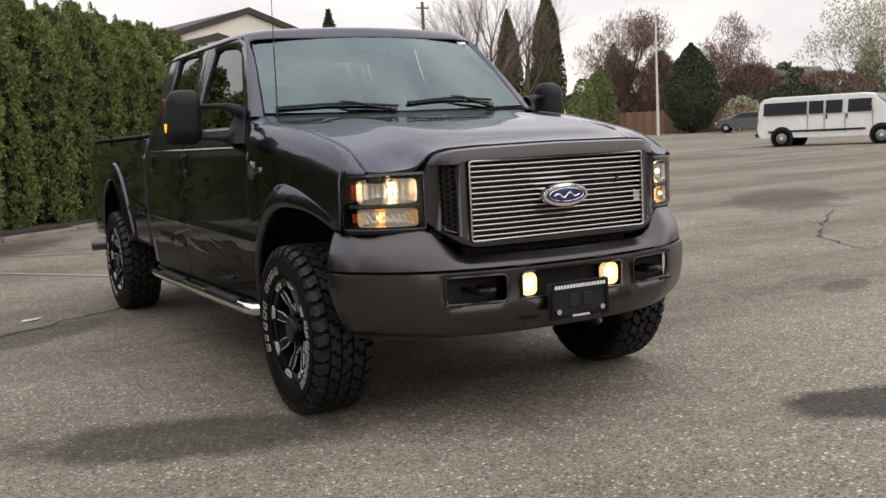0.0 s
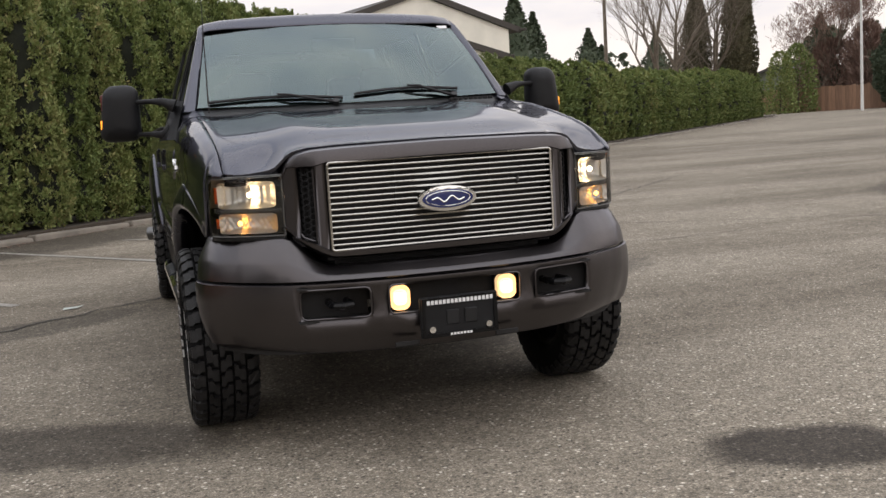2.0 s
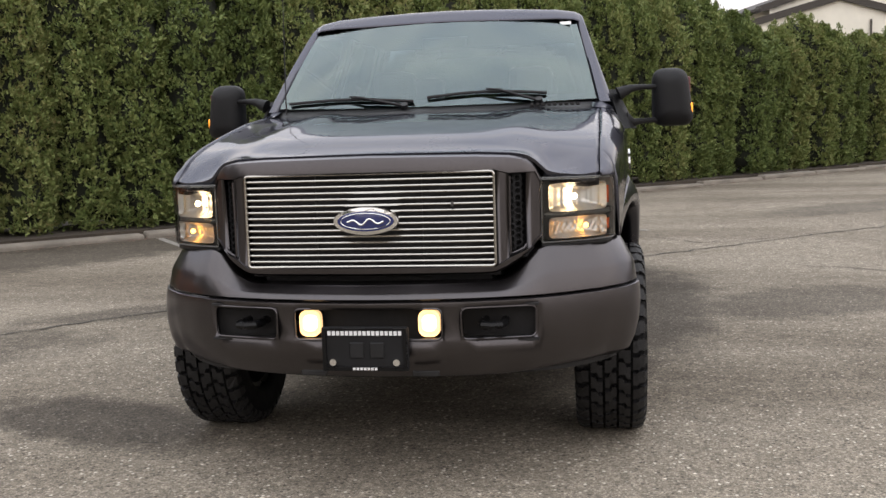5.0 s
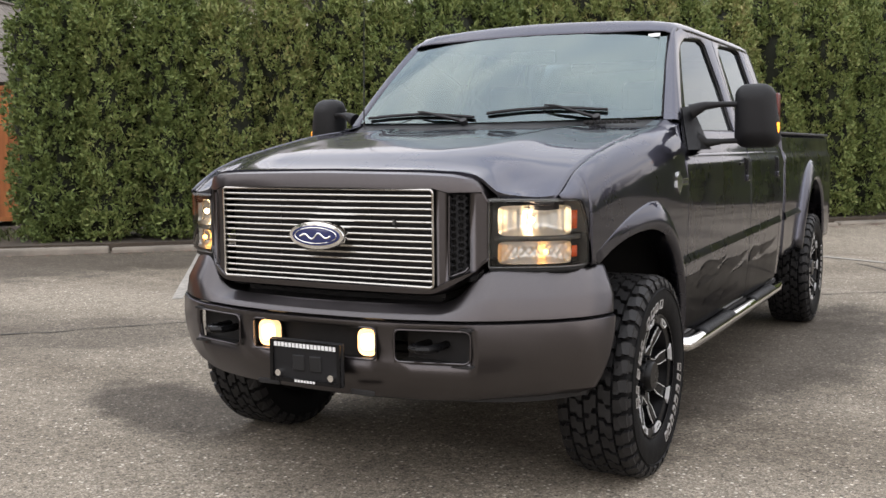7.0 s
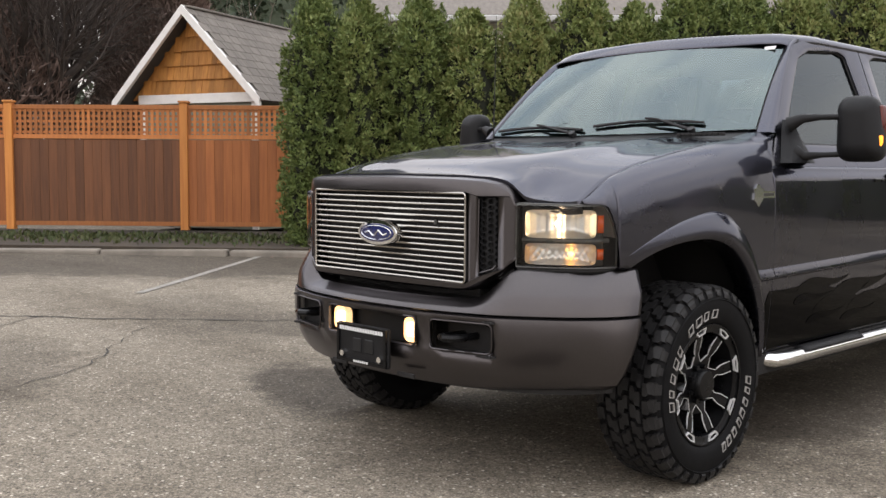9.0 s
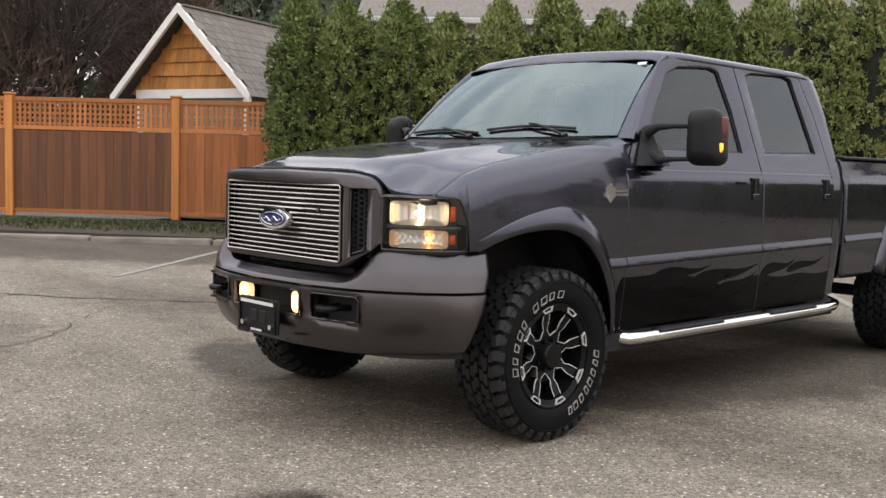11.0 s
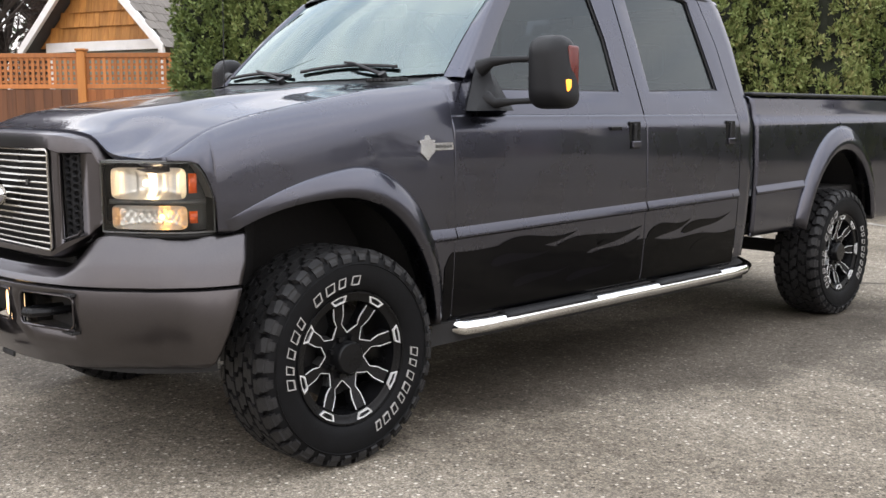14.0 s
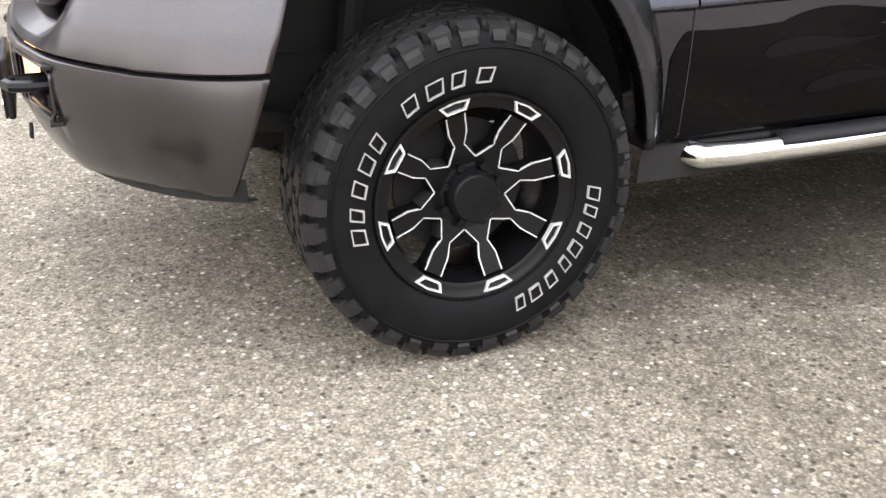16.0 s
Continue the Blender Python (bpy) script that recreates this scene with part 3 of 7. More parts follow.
def clump(name, x, y, w, h, material, label, seed=1, n_spray=900, size=0.3, d=None, category="bush", slim=0.34, rise=0.25):
    root = thing(name, on_ground(x, y), label, category)
    d = d or w
    off = Vector((seed * 3.7, seed, 1))

    def place(r):
        a, f = r.uniform(0, 2 * math.pi), r.random()
        k = math.sqrt(max(0.02, 1 - (f * 1.0) ** 2.2)) * (1 + 0.4 * noise.noise(Vector((math.cos(a) * 1.7, math.sin(a) * 1.7, f * 3)) + off)) * (1 - 0.5 * r.random() ** 2)
        return Vector((w / 2 * k * math.cos(a), d / 2 * k * math.sin(a), f * h)), Vector((math.cos(a), math.sin(a), 0.4))

    v, f = sprays(n_spray, place, size, random.Random(seed), slim, rise)
    from_arrays("crown", v, f, material, root)
    part("stems", tube([(0, 0, -0.1), (0.02, 0, h * 0.5)], [0.07, 0.03], 6), DARK_BARK, root)
    return root

# ---- truck: materials ----
def car_paint(name, color, flake=0.25, rough=0.32, coat=1.0, gloss=0.03, dust=0.03, edge=0.32):
    m, n, l, b = nodes_of(name)
    tc = n.new("ShaderNodeTexCoord").outputs["Object"]
    grime = noise_tex(n, l, tc, 2.5, 6, 0.6)
    fl = noise_tex(n, l, tc, 900, 1)
    lo, hi = tuple(c * (1 - flake) for c in color), tuple(c * (1 + flake) for c in color)
    base = ramp(n, l, fl, [(0.3, lo), (0.7, hi)])
    base = mixc(n, l, ramp(n, l, grime, [(0.5, (0, 0, 0)), (0.85, (dust, dust, dust))]), base, (0.11, 0.10, 0.09))
    l.new(base, b.inputs["Base Color"])
    b.inputs["Metallic"].default_value = 1.0
    b.inputs["Specular IOR Level"].default_value = 0.2
    b.inputs["Specular Tint"].default_value = (edge, edge, edge * 1.08, 1)
    l.new(ramp(n, l, grime, [(0.3, (rough - 0.04,) * 3), (0.75, (rough + 0.1,) * 3)]), b.inputs["Roughness"])
    b.inputs["Coat Weight"].default_value = coat
    b.inputs["Coat IOR"].default_value = 1.42
    l.new(ramp(n, l, grime, [(0.4, (gloss,) * 3), (0.8, (gloss + 0.06,) * 3)]), b.inputs["Coat Roughness"])
    return m


def glass_material(name, tint, rough=0.0, ior=1.5, shine=(1, 1, 1)):
    m = bpy.data.materials.new(name)
    m.use_nodes = True
    n, l = m.node_tree.nodes, m.node_tree.links
    n.clear()
    tr = n.new("ShaderNodeBsdfTransparent")
    tr.inputs[0].default_value = (*tint, 1)
    gl = n.new("ShaderNodeBsdfGlossy")
    gl.inputs["Roughness"].default_value = rough
    gl.inputs["Color"].default_value = (*shine, 1)
    fr = n.new("ShaderNodeFresnel")
    fr.inputs[0].default_value = ior
    mx = n.new("ShaderNodeMixShader")
    l.new(fr.outputs[0], mx.inputs[0])
    l.new(tr.outputs[0], mx.inputs[1])
    l.new(gl.outputs[0], mx.inputs[2])
    out = n.new("ShaderNodeOutputMaterial")
    l.new(mx.outputs[0], out.inputs[0])
    return m


def glow(name, color, strength):
    m, n, l, b = nodes_of(name)
    tc = n.new("ShaderNodeTexCoord").outputs["Object"]
    b.inputs["Base Color"].default_value = (*color, 1)
    l.new(ramp(n, l, noise_tex(n, l, tc, 60, 3), [(0.3, tuple(c * 0.75 for c in color)), (0.7, color)]), b.inputs["Emission Color"])
    b.inputs["Emission Strength"].default_value = strength
    return m


PAINT = car_paint("dark_grey_metallic_paint", (0.063, 0.064, 0.081), rough=0.27, coat=0.9, edge=0.5)
BUMPER_PAINT = car_paint("warm_grey_bumper_paint", (0.074, 0.067, 0.069), rough=0.32, coat=0.6, gloss=0.12, edge=0.8)
BLACK_PAINT = car_paint("black_flame_paint", (0.006, 0.006, 0.0075), coat=0.35, dust=0.006)
FLAME_GREY = car_paint("dark_grey_flame_paint", (0.015, 0.0145, 0.019), rough=0.3, coat=0.25, dust=0.01)
CHROME = simple("chrome", (0.88, 0.88, 0.87), 0.06, metal=1.0, vary=0.05, bumps=0)
POLISHED = simple("polished_billet", (0.48, 0.46, 0.425), 0.24, metal=1.0, vary=0.08, bumps=0)
TEXTURED = simple("textured_black_plastic", (0.010, 0.010, 0.011), 0.5, vary=0.25, scale=10, grain=260, bumps=0.35, specular=0.22)
GLOSS_BLACK = simple("gloss_black_alloy", (0.0045, 0.0045, 0.005), 0.28, vary=0.2, bumps=0, specular=0.22)
BADGE_METAL = simple("badge_metal", (0.62, 0.62, 0.61), 0.18, metal=0.95, vary=0.08, bumps=0)
MACHINED = simple("machined_silver", (0.74, 0.74, 0.74), 0.3, metal=0.4, vary=0.06, bumps=0)
FACET = simple("satin_dark_alloy", (0.12, 0.12, 0.12), 0.3, metal=0.9, vary=0.1, bumps=0)
WHITE_RAISED = simple("raised_white_rubber", (0.33, 0.315, 0.30), 0.7, vary=0.25, bumps=0.1)
UNDER = simple("dark_underbody", (0.012, 0.011, 0.011), 0.85, vary=0.35, scale=6, grain=40, bumps=0.3)
WINDSHIELD = glass_material("windshield_glass", (0.38, 0.56, 0.55), 0.0, 2.15, (0.82, 0.97, 0.97))
TINTED = glass_material("tinted_window_glass", (0.13, 0.16, 0.18), 0.0, 1.5, (0.92, 0.99, 1.0))
CLEAR_LENS = glass_material("clear_lamp_lens", (0.86, 0.87, 0.86), 0.02, 1.45)
LAMP_EDGE = simple("grey_lamp_edge", (0.30, 0.30, 0.29), 0.3, vary=0.1, bumps=0)
REFLECTOR = simple("lamp_reflector", (0.74, 0.72, 0.69), 0.42, metal=1.0, vary=0.06, scale=60, grain=200, bumps=0.05)
HOUSING = simple("dark_lamp_housing", (0.085, 0.085, 0.082), 0.3, vary=0.2, bumps=0)
AMBER = simple("amber_lens", (0.75, 0.11, 0.016), 0.2, vary=0.15, scale=80, bumps=0.3)
BULB = glow("headlamp_bulb", (1.0, 0.76, 0.44), 24.0)
AMBER_BULB = glow("turn_lamp_bulb", (1.0, 0.46, 0.09), 10.0)
FOG_GLOW = glow("lit_fog_lamp", (1.0, 0.70, 0.36), 1.0)
FOG_CORE = glow("lit_fog_bulb", (1.0, 0.82, 0.54), 1.6)
MARKER_GLOW = glow("lit_amber_marker", (1.0, 0.36, 0.03), 1.5)
BLUE_ENAMEL = simple("dark_blue_enamel", (0.012, 0.02, 0.10), 0.15, vary=0.1, bumps=0, coat=1.0)
SEAT = simple("grey_seat_leather", (0.10, 0.095, 0.09), 0.6, vary=0.15, bumps=0.2)
MARKER_RED = simple("red_brown_marker_lens", (0.10, 0.012, 0.008), 0.3, vary=0.1, bumps=0)
DASH = simple("grey_dash_vinyl", (0.085, 0.085, 0.08), 0.65, vary=0.12, bumps=0.2)
WHITE_LABEL = simple("white_label_print", (0.72, 0.72, 0.72), 0.5, vary=0.05, bumps=0)


# ---- truck: helpers ----
TRUCK = thing("pickup_truck", pose(-0.007, 0, 0, 0, 0, 0.45), "dark grey metallic crew-cab pickup truck with lit lamps", "truck")
AXLE_R = 4.095
TYRE_R = 0.41


def surf(rows, skip=None, closed=False):
    """A sheet through rows of points."""
    bm = bmesh.new()
    g = [[bm.verts.new(p) for p in r] for r in rows]
    for i in range(len(g) - 1):
        n = len(g[i])
        for j in range(n if closed else n - 1):
            if skip and skip(i, j):
                continue
            k = (j + 1) % n
            bm.faces.new((g[i][j], g[i][k], g[i + 1][k], g[i + 1][j]))
    bmesh.ops.delete(bm, geom=[v for v in bm.verts if not v.link_faces], context="VERTS")
    return bm


def facing(bm, hint):
    """Turn the sheet's normals to the hint's side."""
    bmesh.ops.recalc_face_normals(bm, faces=bm.faces)
    bm.normal_update()
    h = Vector(hint)
    if sum(f.normal.dot(h) * f.calc_area() for f in bm.faces) < 0:
        bmesh.ops.reverse_faces(bm, faces=bm.faces)
    return bm


def panel(name, bm, material, parent, hint, solid=0.012, angle=38, label="", bevel=0.0, sub=0):
    facing(bm, hint)
    ob = part(name, bm, material, parent, label, smooth=True)
    ob.data.set_sharp_from_angle(angle=radians(angle))
    if solid:
        s = ob.modifiers.new("thickness", "SOLIDIFY")
        s.thickness, s.offset = solid, -1.0
    if bevel:
        b = ob.modifiers.new("edge", "BEVEL")
        b.width, b.segments, b.limit_method, b.angle_limit = bevel, 2, "ANGLE", radians(40)
    return ob


def smooth_part(name, bm, material, parent, angle=40, label=""):
    bmesh.ops.recalc_face_normals(bm, faces=bm.faces)
    ob = part(name, bm, material, parent, label, smooth=True)
    ob.data.set_sharp_from_angle(angle=radians(angle))
    return ob


def soft(v, stops, h=0.04):
    """As table, but rounded at the stops."""
    return sum(table(v + k * h, stops) for k in (-1, -0.5, 0, 0.5, 1)) / 5


def span(a, b, n):
    return [a + (b - a) * i / n for i in range(n + 1)]


def sstep(v):
    v = max(0.0, min(1.0, v))
    return v * v * (3 - 2 * v)


SIDE = [(0.40, 0.930), (0.50, 0.950), (0.66, 0.966), (0.82, 0.974), (0.98, 0.978), (1.14, 0.975), (1.252, 0.970), (1.275, 0.955), (1.30, 0.950)]


def side_x(y, z):
    """Half the body's width at the side."""
    x = soft(z, SIDE, 0.014) if z < 1.30 else 0.950 - 0.332 * (z - 1.30)
    if y < 0.6:
        x -= 0.07 * ((0.6 - y) / 1.15) ** 2
    return x


def arch_z(y, cy):
    """The wheel opening's edge over y."""
    d = y - cy
    a = (0.80 if d < 0 else 0.455) if cy < 1 else 0.50
    return TYRE_R + (0.595 if cy < 1 else 0.672) * math.sqrt(max(0.0, 1 - (d / a) ** 2)) if abs(d) < a else 0.0


# ---- truck: front fenders, hood and cowl ----
GAP_Z = [(-0.64, 1.158), (-0.60, 1.180), (-0.57, 1.202), (-0.48, 1.25), (-0.32, 1.296), (-0.07, 1.345), (0.22, 1.395), (0.50, 1.425), (0.70, 1.44)]
GAP_X = [(-0.62, 0.842), (0.0, 0.842), (0.55, 0.835)]


def fender(sx):
    ys = [-0.64, -0.62, -0.60, -0.59, -0.58, -0.57, -0.56, -0.55, -0.54, -0.53, -0.52, -0.51, -0.498, -0.494, -0.47, -0.45] + span(-0.42, 0.42, 24) + [0.44, 0.453, 0.46, 0.50, 0.555, 0.561, 0.564]
    rows = []
    for y in ys:
        low = arch_z(y, 0.0)
        zb = max(low, 0.46) if y > 0.458 else (max(low, 0.52) if y > 0 else max(low, 0.905))
        if y <= -0.46:
            zb = 0.905 if y > -0.496 else table(y, [(-0.60, 1.150), (-0.575, 1.148), (-0.55, 1.138), (-0.527, 1.105), (-0.508, 1.06), (-0.496, 1.01)])
        if y > 0.458:
            zb = 0.47
        zg, xg = soft(y, GAP_Z), table(y, GAP_X)
        zs = max(zb + 0.002, zg - 0.16 if y > -0.5 else zg - 0.12)
        r = []
        most = table(y, [(-0.645, 0.846), (-0.603, 0.879), (-0.557, 0.897), (-0.497, 0.905), (-0.47, 2.0)])
        for z in span(zb, zs, 10):
            r.append((min(most, side_x(y, z)), z))
        x1 = min(most, side_x(y, zs))
        for a in (0.2, 0.4, 0.6, 0.8, 0.93, 1.0):
            t = a * math.pi / 2
            r.append((xg + (x1 - xg) * math.cos(t) ** 1.0, zs + (zg - zs) * math.sin(t)))
        rows.append([(sx * x, y, z) for x, z in r])
    fd = panel("front_fender", surf(rows), PAINT, TRUCK, (sx, 0, 0.3), 0.01)
    return fd


def flare(sx, cy):
    a_f, a_r = (0.80, 0.455) if cy < 1 else (0.50, 0.50)
    rows = []
    t0, t1 = (0.09, math.pi * 0.688) if cy < 1 else (0.27, math.pi - 0.27)
    for t in span(t0, t1, 30):
        c, s = math.cos(t), math.sin(t)
        prof = []
        for off, dx in ((-0.012, -0.06), (-0.006, 0.036), (0.004, 0.048), (0.03, 0.058), (0.06, 0.052), (0.095, 0.036), (0.13, 0.017), (0.155, -0.004)):
            if cy < 1:
                k = sstep((t - 1.15) / 0.95)
                off = off * (1 - 0.62 * k)
                dx = dx * (1 - 0.97 * k) if dx > 0 else dx * (1 - 0.8 * k)
                off *= 0.88
                dx *= 0.78 if dx > 0 else 1.0
                if c > 0:
                    off = off * (0.36 + 0.64 * s)
            else:
                off *= 0.68 + 0.25 * s * s
                dx *= 0.66 if dx > 0 else 1.0
            a = (a_r if c > 0 else a_f) + off
            y, z = cy + a * c, TYRE_R + ((0.595 if cy < 1 else 0.672) + off) * s
            z = max(z, 0.40)
            prof.append((sx * (side_x(y, min(1.2, max(0.45, z))) + dx), y, z))
        rows.append(prof)
    return panel("wheel_arch_flare", surf(rows), PAINT, TRUCK, (sx, 0, 0.5), 0.008)


HOOD_FRONT_Y = [(0.0, -0.815), (0.30, -0.812), (0.50, -0.798), (0.58, -0.775), (0.64, -0.745), (0.70, -0.722), (0.78, -0.675), (0.845, -0.622)]
HOOD_FRONT_Z = [(0.0, 1.258), (0.40, 1.254), (0.53, 1.248), (0.588, 1.236), (0.622, 1.208), (0.645, 1.178), (0.68, 1.168), (0.845, 1.158)]


def hood_z(x, y):
    zc = soft(y, [(-0.85, 1.255), (-0.70, 1.295), (-0.50, 1.332), (-0.20, 1.372), (0.20, 1.412), (0.60, 1.435)])
    zg = soft(y, GAP_Z)
    s = max(0.0, (abs(x) - 0.34) / 0.504) ** 1.55
    ridge = 0.012 * math.exp(-((abs(x) - 0.50) / 0.09) ** 2) * sstep((y + 0.8) / 0.5)
    return zc * (1 - s) + (zg - 0.002) * s + ridge - 0.010 * (x / 0.8) ** 2 * max(0.0, 1 - s)


def build_hood():
    xs = [-0.838 + 1.676 * i / 80 for i in range(81)]
    rows = []
    for x in xs:
        a = abs(x)
        yf, yr = soft(a, HOOD_FRONT_Y), 0.40 + 0.10 * (a / 0.84) ** 2
        zf = soft(a, HOOD_FRONT_Z, 0.014)
        side = sstep((a - 0.66) / 0.16)
        zf = zf * (1 - side) + (soft(yf, GAP_Z) - 0.002) * side
        r = [(x, yf + 0.03 - 0.024 * side, zf - 0.035 - 0.015 * side), (x, yf + 0.004 - 0.002 * side, zf - 0.014)]
        for v in span(0, 1, 18):
            y = yf + (yr - yf) * v
            k = sstep(v / (0.16 - 0.13 * side))
            r.append((x, y, zf * (1 - k) + hood_z(x, y) * k))
        r.append((x, yr + 0.005, r[-1][2] - 0.03))
        rows.append(r)
    return panel("hood", surf(rows), PAINT, TRUCK, (0, 0, 1), 0.012, angle=30)


def build_cowl():
    rows = []
    for x in span(-0.82, 0.82, 20):
        a = (abs(x) / 0.82) ** 2
        y0, y1 = 0.40 + 0.10 * a, 0.535 + 0.14 * a
        rows.append([(x, y0, hood_z(x, y0) - 0.02), (x, (y0 + y1) / 2, 1.432), (x, y1, 1.452 + 0.01 * a)])
    cowl = panel("cowl", surf(rows), BLACK_PLASTIC, TRUCK, (0, 0, 1), 0.01)
    for i in range(9):
        x = 0.50 + i * 0.028
        part("vent_slot", box(x, x + 0.018, 0.50, 0.53, 1.437, 1.452, 0.003), UNDER, cowl)
    return cowl


for sx in (-1, 1):
    fender(sx)
    flare(sx, 0.0)
    flare(sx, AXLE_R)
build_hood()
build_cowl()


# ---- truck: cab ----
def skin(sx, pts, off=0.0):
    return [(sx * (side_x(y, z) + off), y, z) for y, z in pts]


def ring_rows(outer, inner, sx, dip=0.018):
    """From the door's outline in to the window's edge, with a step down to the glass."""
    mid = [(i[0] + (o[0] - i[0]) * 0.12, i[1] + (o[1] - i[1]) * 0.12) for o, i in zip(outer, inner)]
    rows = [skin(sx, outer), skin(sx, mid), skin(sx, inner, -0.004), skin(sx, inner, -dip)]
    return rows


def closed_poly(pts, n):
    """The closed outline, cut finer."""
    out = []
    for i, a in enumerate(pts):
        b = pts[(i + 1) % len(pts)]
        for k in range(n):
            t = k / n
            out.append((a[0] + (b[0] - a[0]) * t, a[1] + (b[1] - a[1]) * t))
    return out


FRONT_OUT = [(0.575, 1.30), (0.675, 1.43), (0.90, 1.69), (1.10, 1.895), (1.25, 1.93), (1.65, 1.948), (1.872, 1.95), (1.89, 1.68), (1.903, 1.30)]
FRONT_IN = [(0.80, 1.402), (0.83, 1.48), (0.97, 1.645), (1.14, 1.83), (1.28, 1.878), (1.62, 1.902), (1.70, 1.885), (1.745, 1.66), (1.752, 1.408)]
REAR_OUT = [(1.913, 1.30), (1.90, 1.68), (1.882, 1.95), (2.08, 1.957), (2.48, 1.96), (2.68, 1.945), (2.76, 1.68), (2.80, 1.30)]
REAR_IN = [(2.012, 1.412), (2.005, 1.66), (1.998, 1.885), (2.09, 1.908), (2.50, 1.925), (2.585, 1.905), (2.625, 1.67), (2.665, 1.428)]


def door(sx, outer, inner, y0, y1, name):
    rows = []
    for y in [y0, y0 + 0.004] + span(y0 + 0.05, y1 - 0.05, 10) + [y1 - 0.004, y1]:
        rows.append([(sx * (side_x(y, z) - (0.012 if z < 0.465 else 0)), y, z) for z in sorted(span(0.455, 1.230, 20) + [1.243, 1.250, 1.257, 1.264, 1.271, 1.278, 1.286, 1.299])])
    body = panel(name, surf(rows), PAINT, TRUCK, (sx, 0, 0), 0.02)
    frame_ob = panel("window_frame", surf(ring_rows(closed_poly(outer, 3), closed_poly(inner, 3), sx), closed=True), PAINT, body, (sx, 0, 0), 0.0)
    seal_in = [(a + (sum(p[0] for p in inner) / len(inner) - a) * 0.025, b + (sum(p[1] for p in inner) / len(inner) - b) * 0.03) for a, b in inner]
    seal = surf([skin(sx, closed_poly(inner, 3), -0.012), skin(sx, closed_poly(seal_in, 3), -0.016)], closed=True)
    panel("window_seal", seal, BLACK_PLASTIC, body, (sx, 0, 0), 0.004)
    bm = bmesh.new()
    bm.faces.new([bm.verts.new(p) for p in skin(sx, closed_poly(inner, 2), -0.020)])
    facing(bm, (sx, 0, 0))
    part("window_glass", bm, TINTED, body)
    # moulding along the lower door
    zm = 0.818 + 0.018 * (y0 - 0.56)
    zn = 0.818 + 0.018 * (y1 - 0.56)
    rows = []
    for y in span(y0 + 0.002, y1 - 0.002, 6):
        z = zm + (zn - zm) * (y - y0) / (y1 - y0)
        rows.append([(sx * (side_x(y, z + 0.028) + 0.001), y, z + 0.028), (sx * (side_x(y, z) + 0.014), y, z - 0.006), (sx * (side_x(y, z) + 0.014), y, z - 0.014), (sx * (side_x(y, z - 0.024) + 0.001), y, z - 0.024)])
    panel("side_moulding", surf(rows), PAINT, body, (sx, 0, 0.3), 0.0, angle=20)
    # handle in a dark pocket
    hy = y1 - 0.10
    hx = side_x(hy, 1.19)
    pocket = part("handle_pocket", box(min(sx * (hx - 0.03), sx * (hx + 0.003)), max(sx * (hx - 0.03), sx * (hx + 0.003)), hy - 0.045, hy + 0.045, 1.13, 1.265, 0.004, 2), GLOSS_BLACK, body, "dark door handle pocket")
    part("door_handle", box(min(sx * (hx - 0.012), sx * (hx + 0.016)), max(sx * (hx - 0.012), sx * (hx + 0.016)), hy - 0.034, hy + 0.036, 1.138, 1.172, 0.006, 2), PAINT, body)
    part("handle_lever", box(min(sx * (hx - 0.012), sx * (hx + 0.012)), max(sx * (hx - 0.012), sx * (hx + 0.012)), hy - 0.02, hy + 0.006, 1.16, 1.255, 0.005, 2), TEXTURED, body)
    return body


DOORS = {}
for sx in (-1, 1):
    DOORS[sx] = door(sx, FRONT_OUT, FRONT_IN, 0.567, 1.903, "front_door")
    door(sx, REAR_OUT, REAR_IN, 1.912, 2.80, "rear_door")
    # keypad by the driver's handle
    if sx > 0:
        part("keypad", box(0.974, 0.981, 1.60, 1.69, 1.225, 1.243, 0.003), GLOSS_BLACK, DOORS[sx])
    # rear corner of the cab
    rows = []
    for z in span(0.50, 1.95, 22):
        ya = 2.80 if z <= 1.30 else table(z, [(1.30, 2.802), (1.68, 2.762), (1.945, 2.682)])
        yb = table(z, [(0.5, 2.93), (1.30, 2.975), (1.70, 2.965), (1.88, 2.93), (1.96, 2.86)])
        rows.append([(sx * side_x(y, z), y, z) for y in span(ya + 0.006, yb - 0.03, 3)] + [(sx * (side_x(yb, z) - 0.012), yb - 0.008, z), (sx * (side_x(yb, z) - 0.05), yb, z)])
    panel("cab_corner", surf(rows), PAINT, TRUCK, (sx, 0.2, 0), 0.0)
    # sill
    rows = [[(sx * side_x(y, z), y, z) for z in (0.36, 0.40, 0.45)] + [(sx * 0.90, y, 0.47)] for y in span(0.47, 2.96, 6)]
    panel("sill", surf(rows), UNDER, TRUCK, (sx, 0, -0.2), 0.0)


# dark jambs behind the gaps between the doors
for sx in (-1, 1):
    for path in ([(0.46, 0.565), (1.28, 0.565)], [(0.46, 1.9075), (1.30, 1.908), (1.68, 1.895), (1.94, 1.877)], [(0.50, 2.803), (1.30, 2.804), (1.68, 2.764), (1.93, 2.69)]):
        rows = []
        for z in span(path[0][0], path[-1][0], 14):
            y = table(z, path)
            rows.append([(sx * (side_x(y, z) - 0.016), y - 0.018, z), (sx * (side_x(y, z) - 0.016), y + 0.018, z)])
        panel("door_jamb", surf(rows), UNDER, TRUCK, (sx, 0, 0), 0.0)


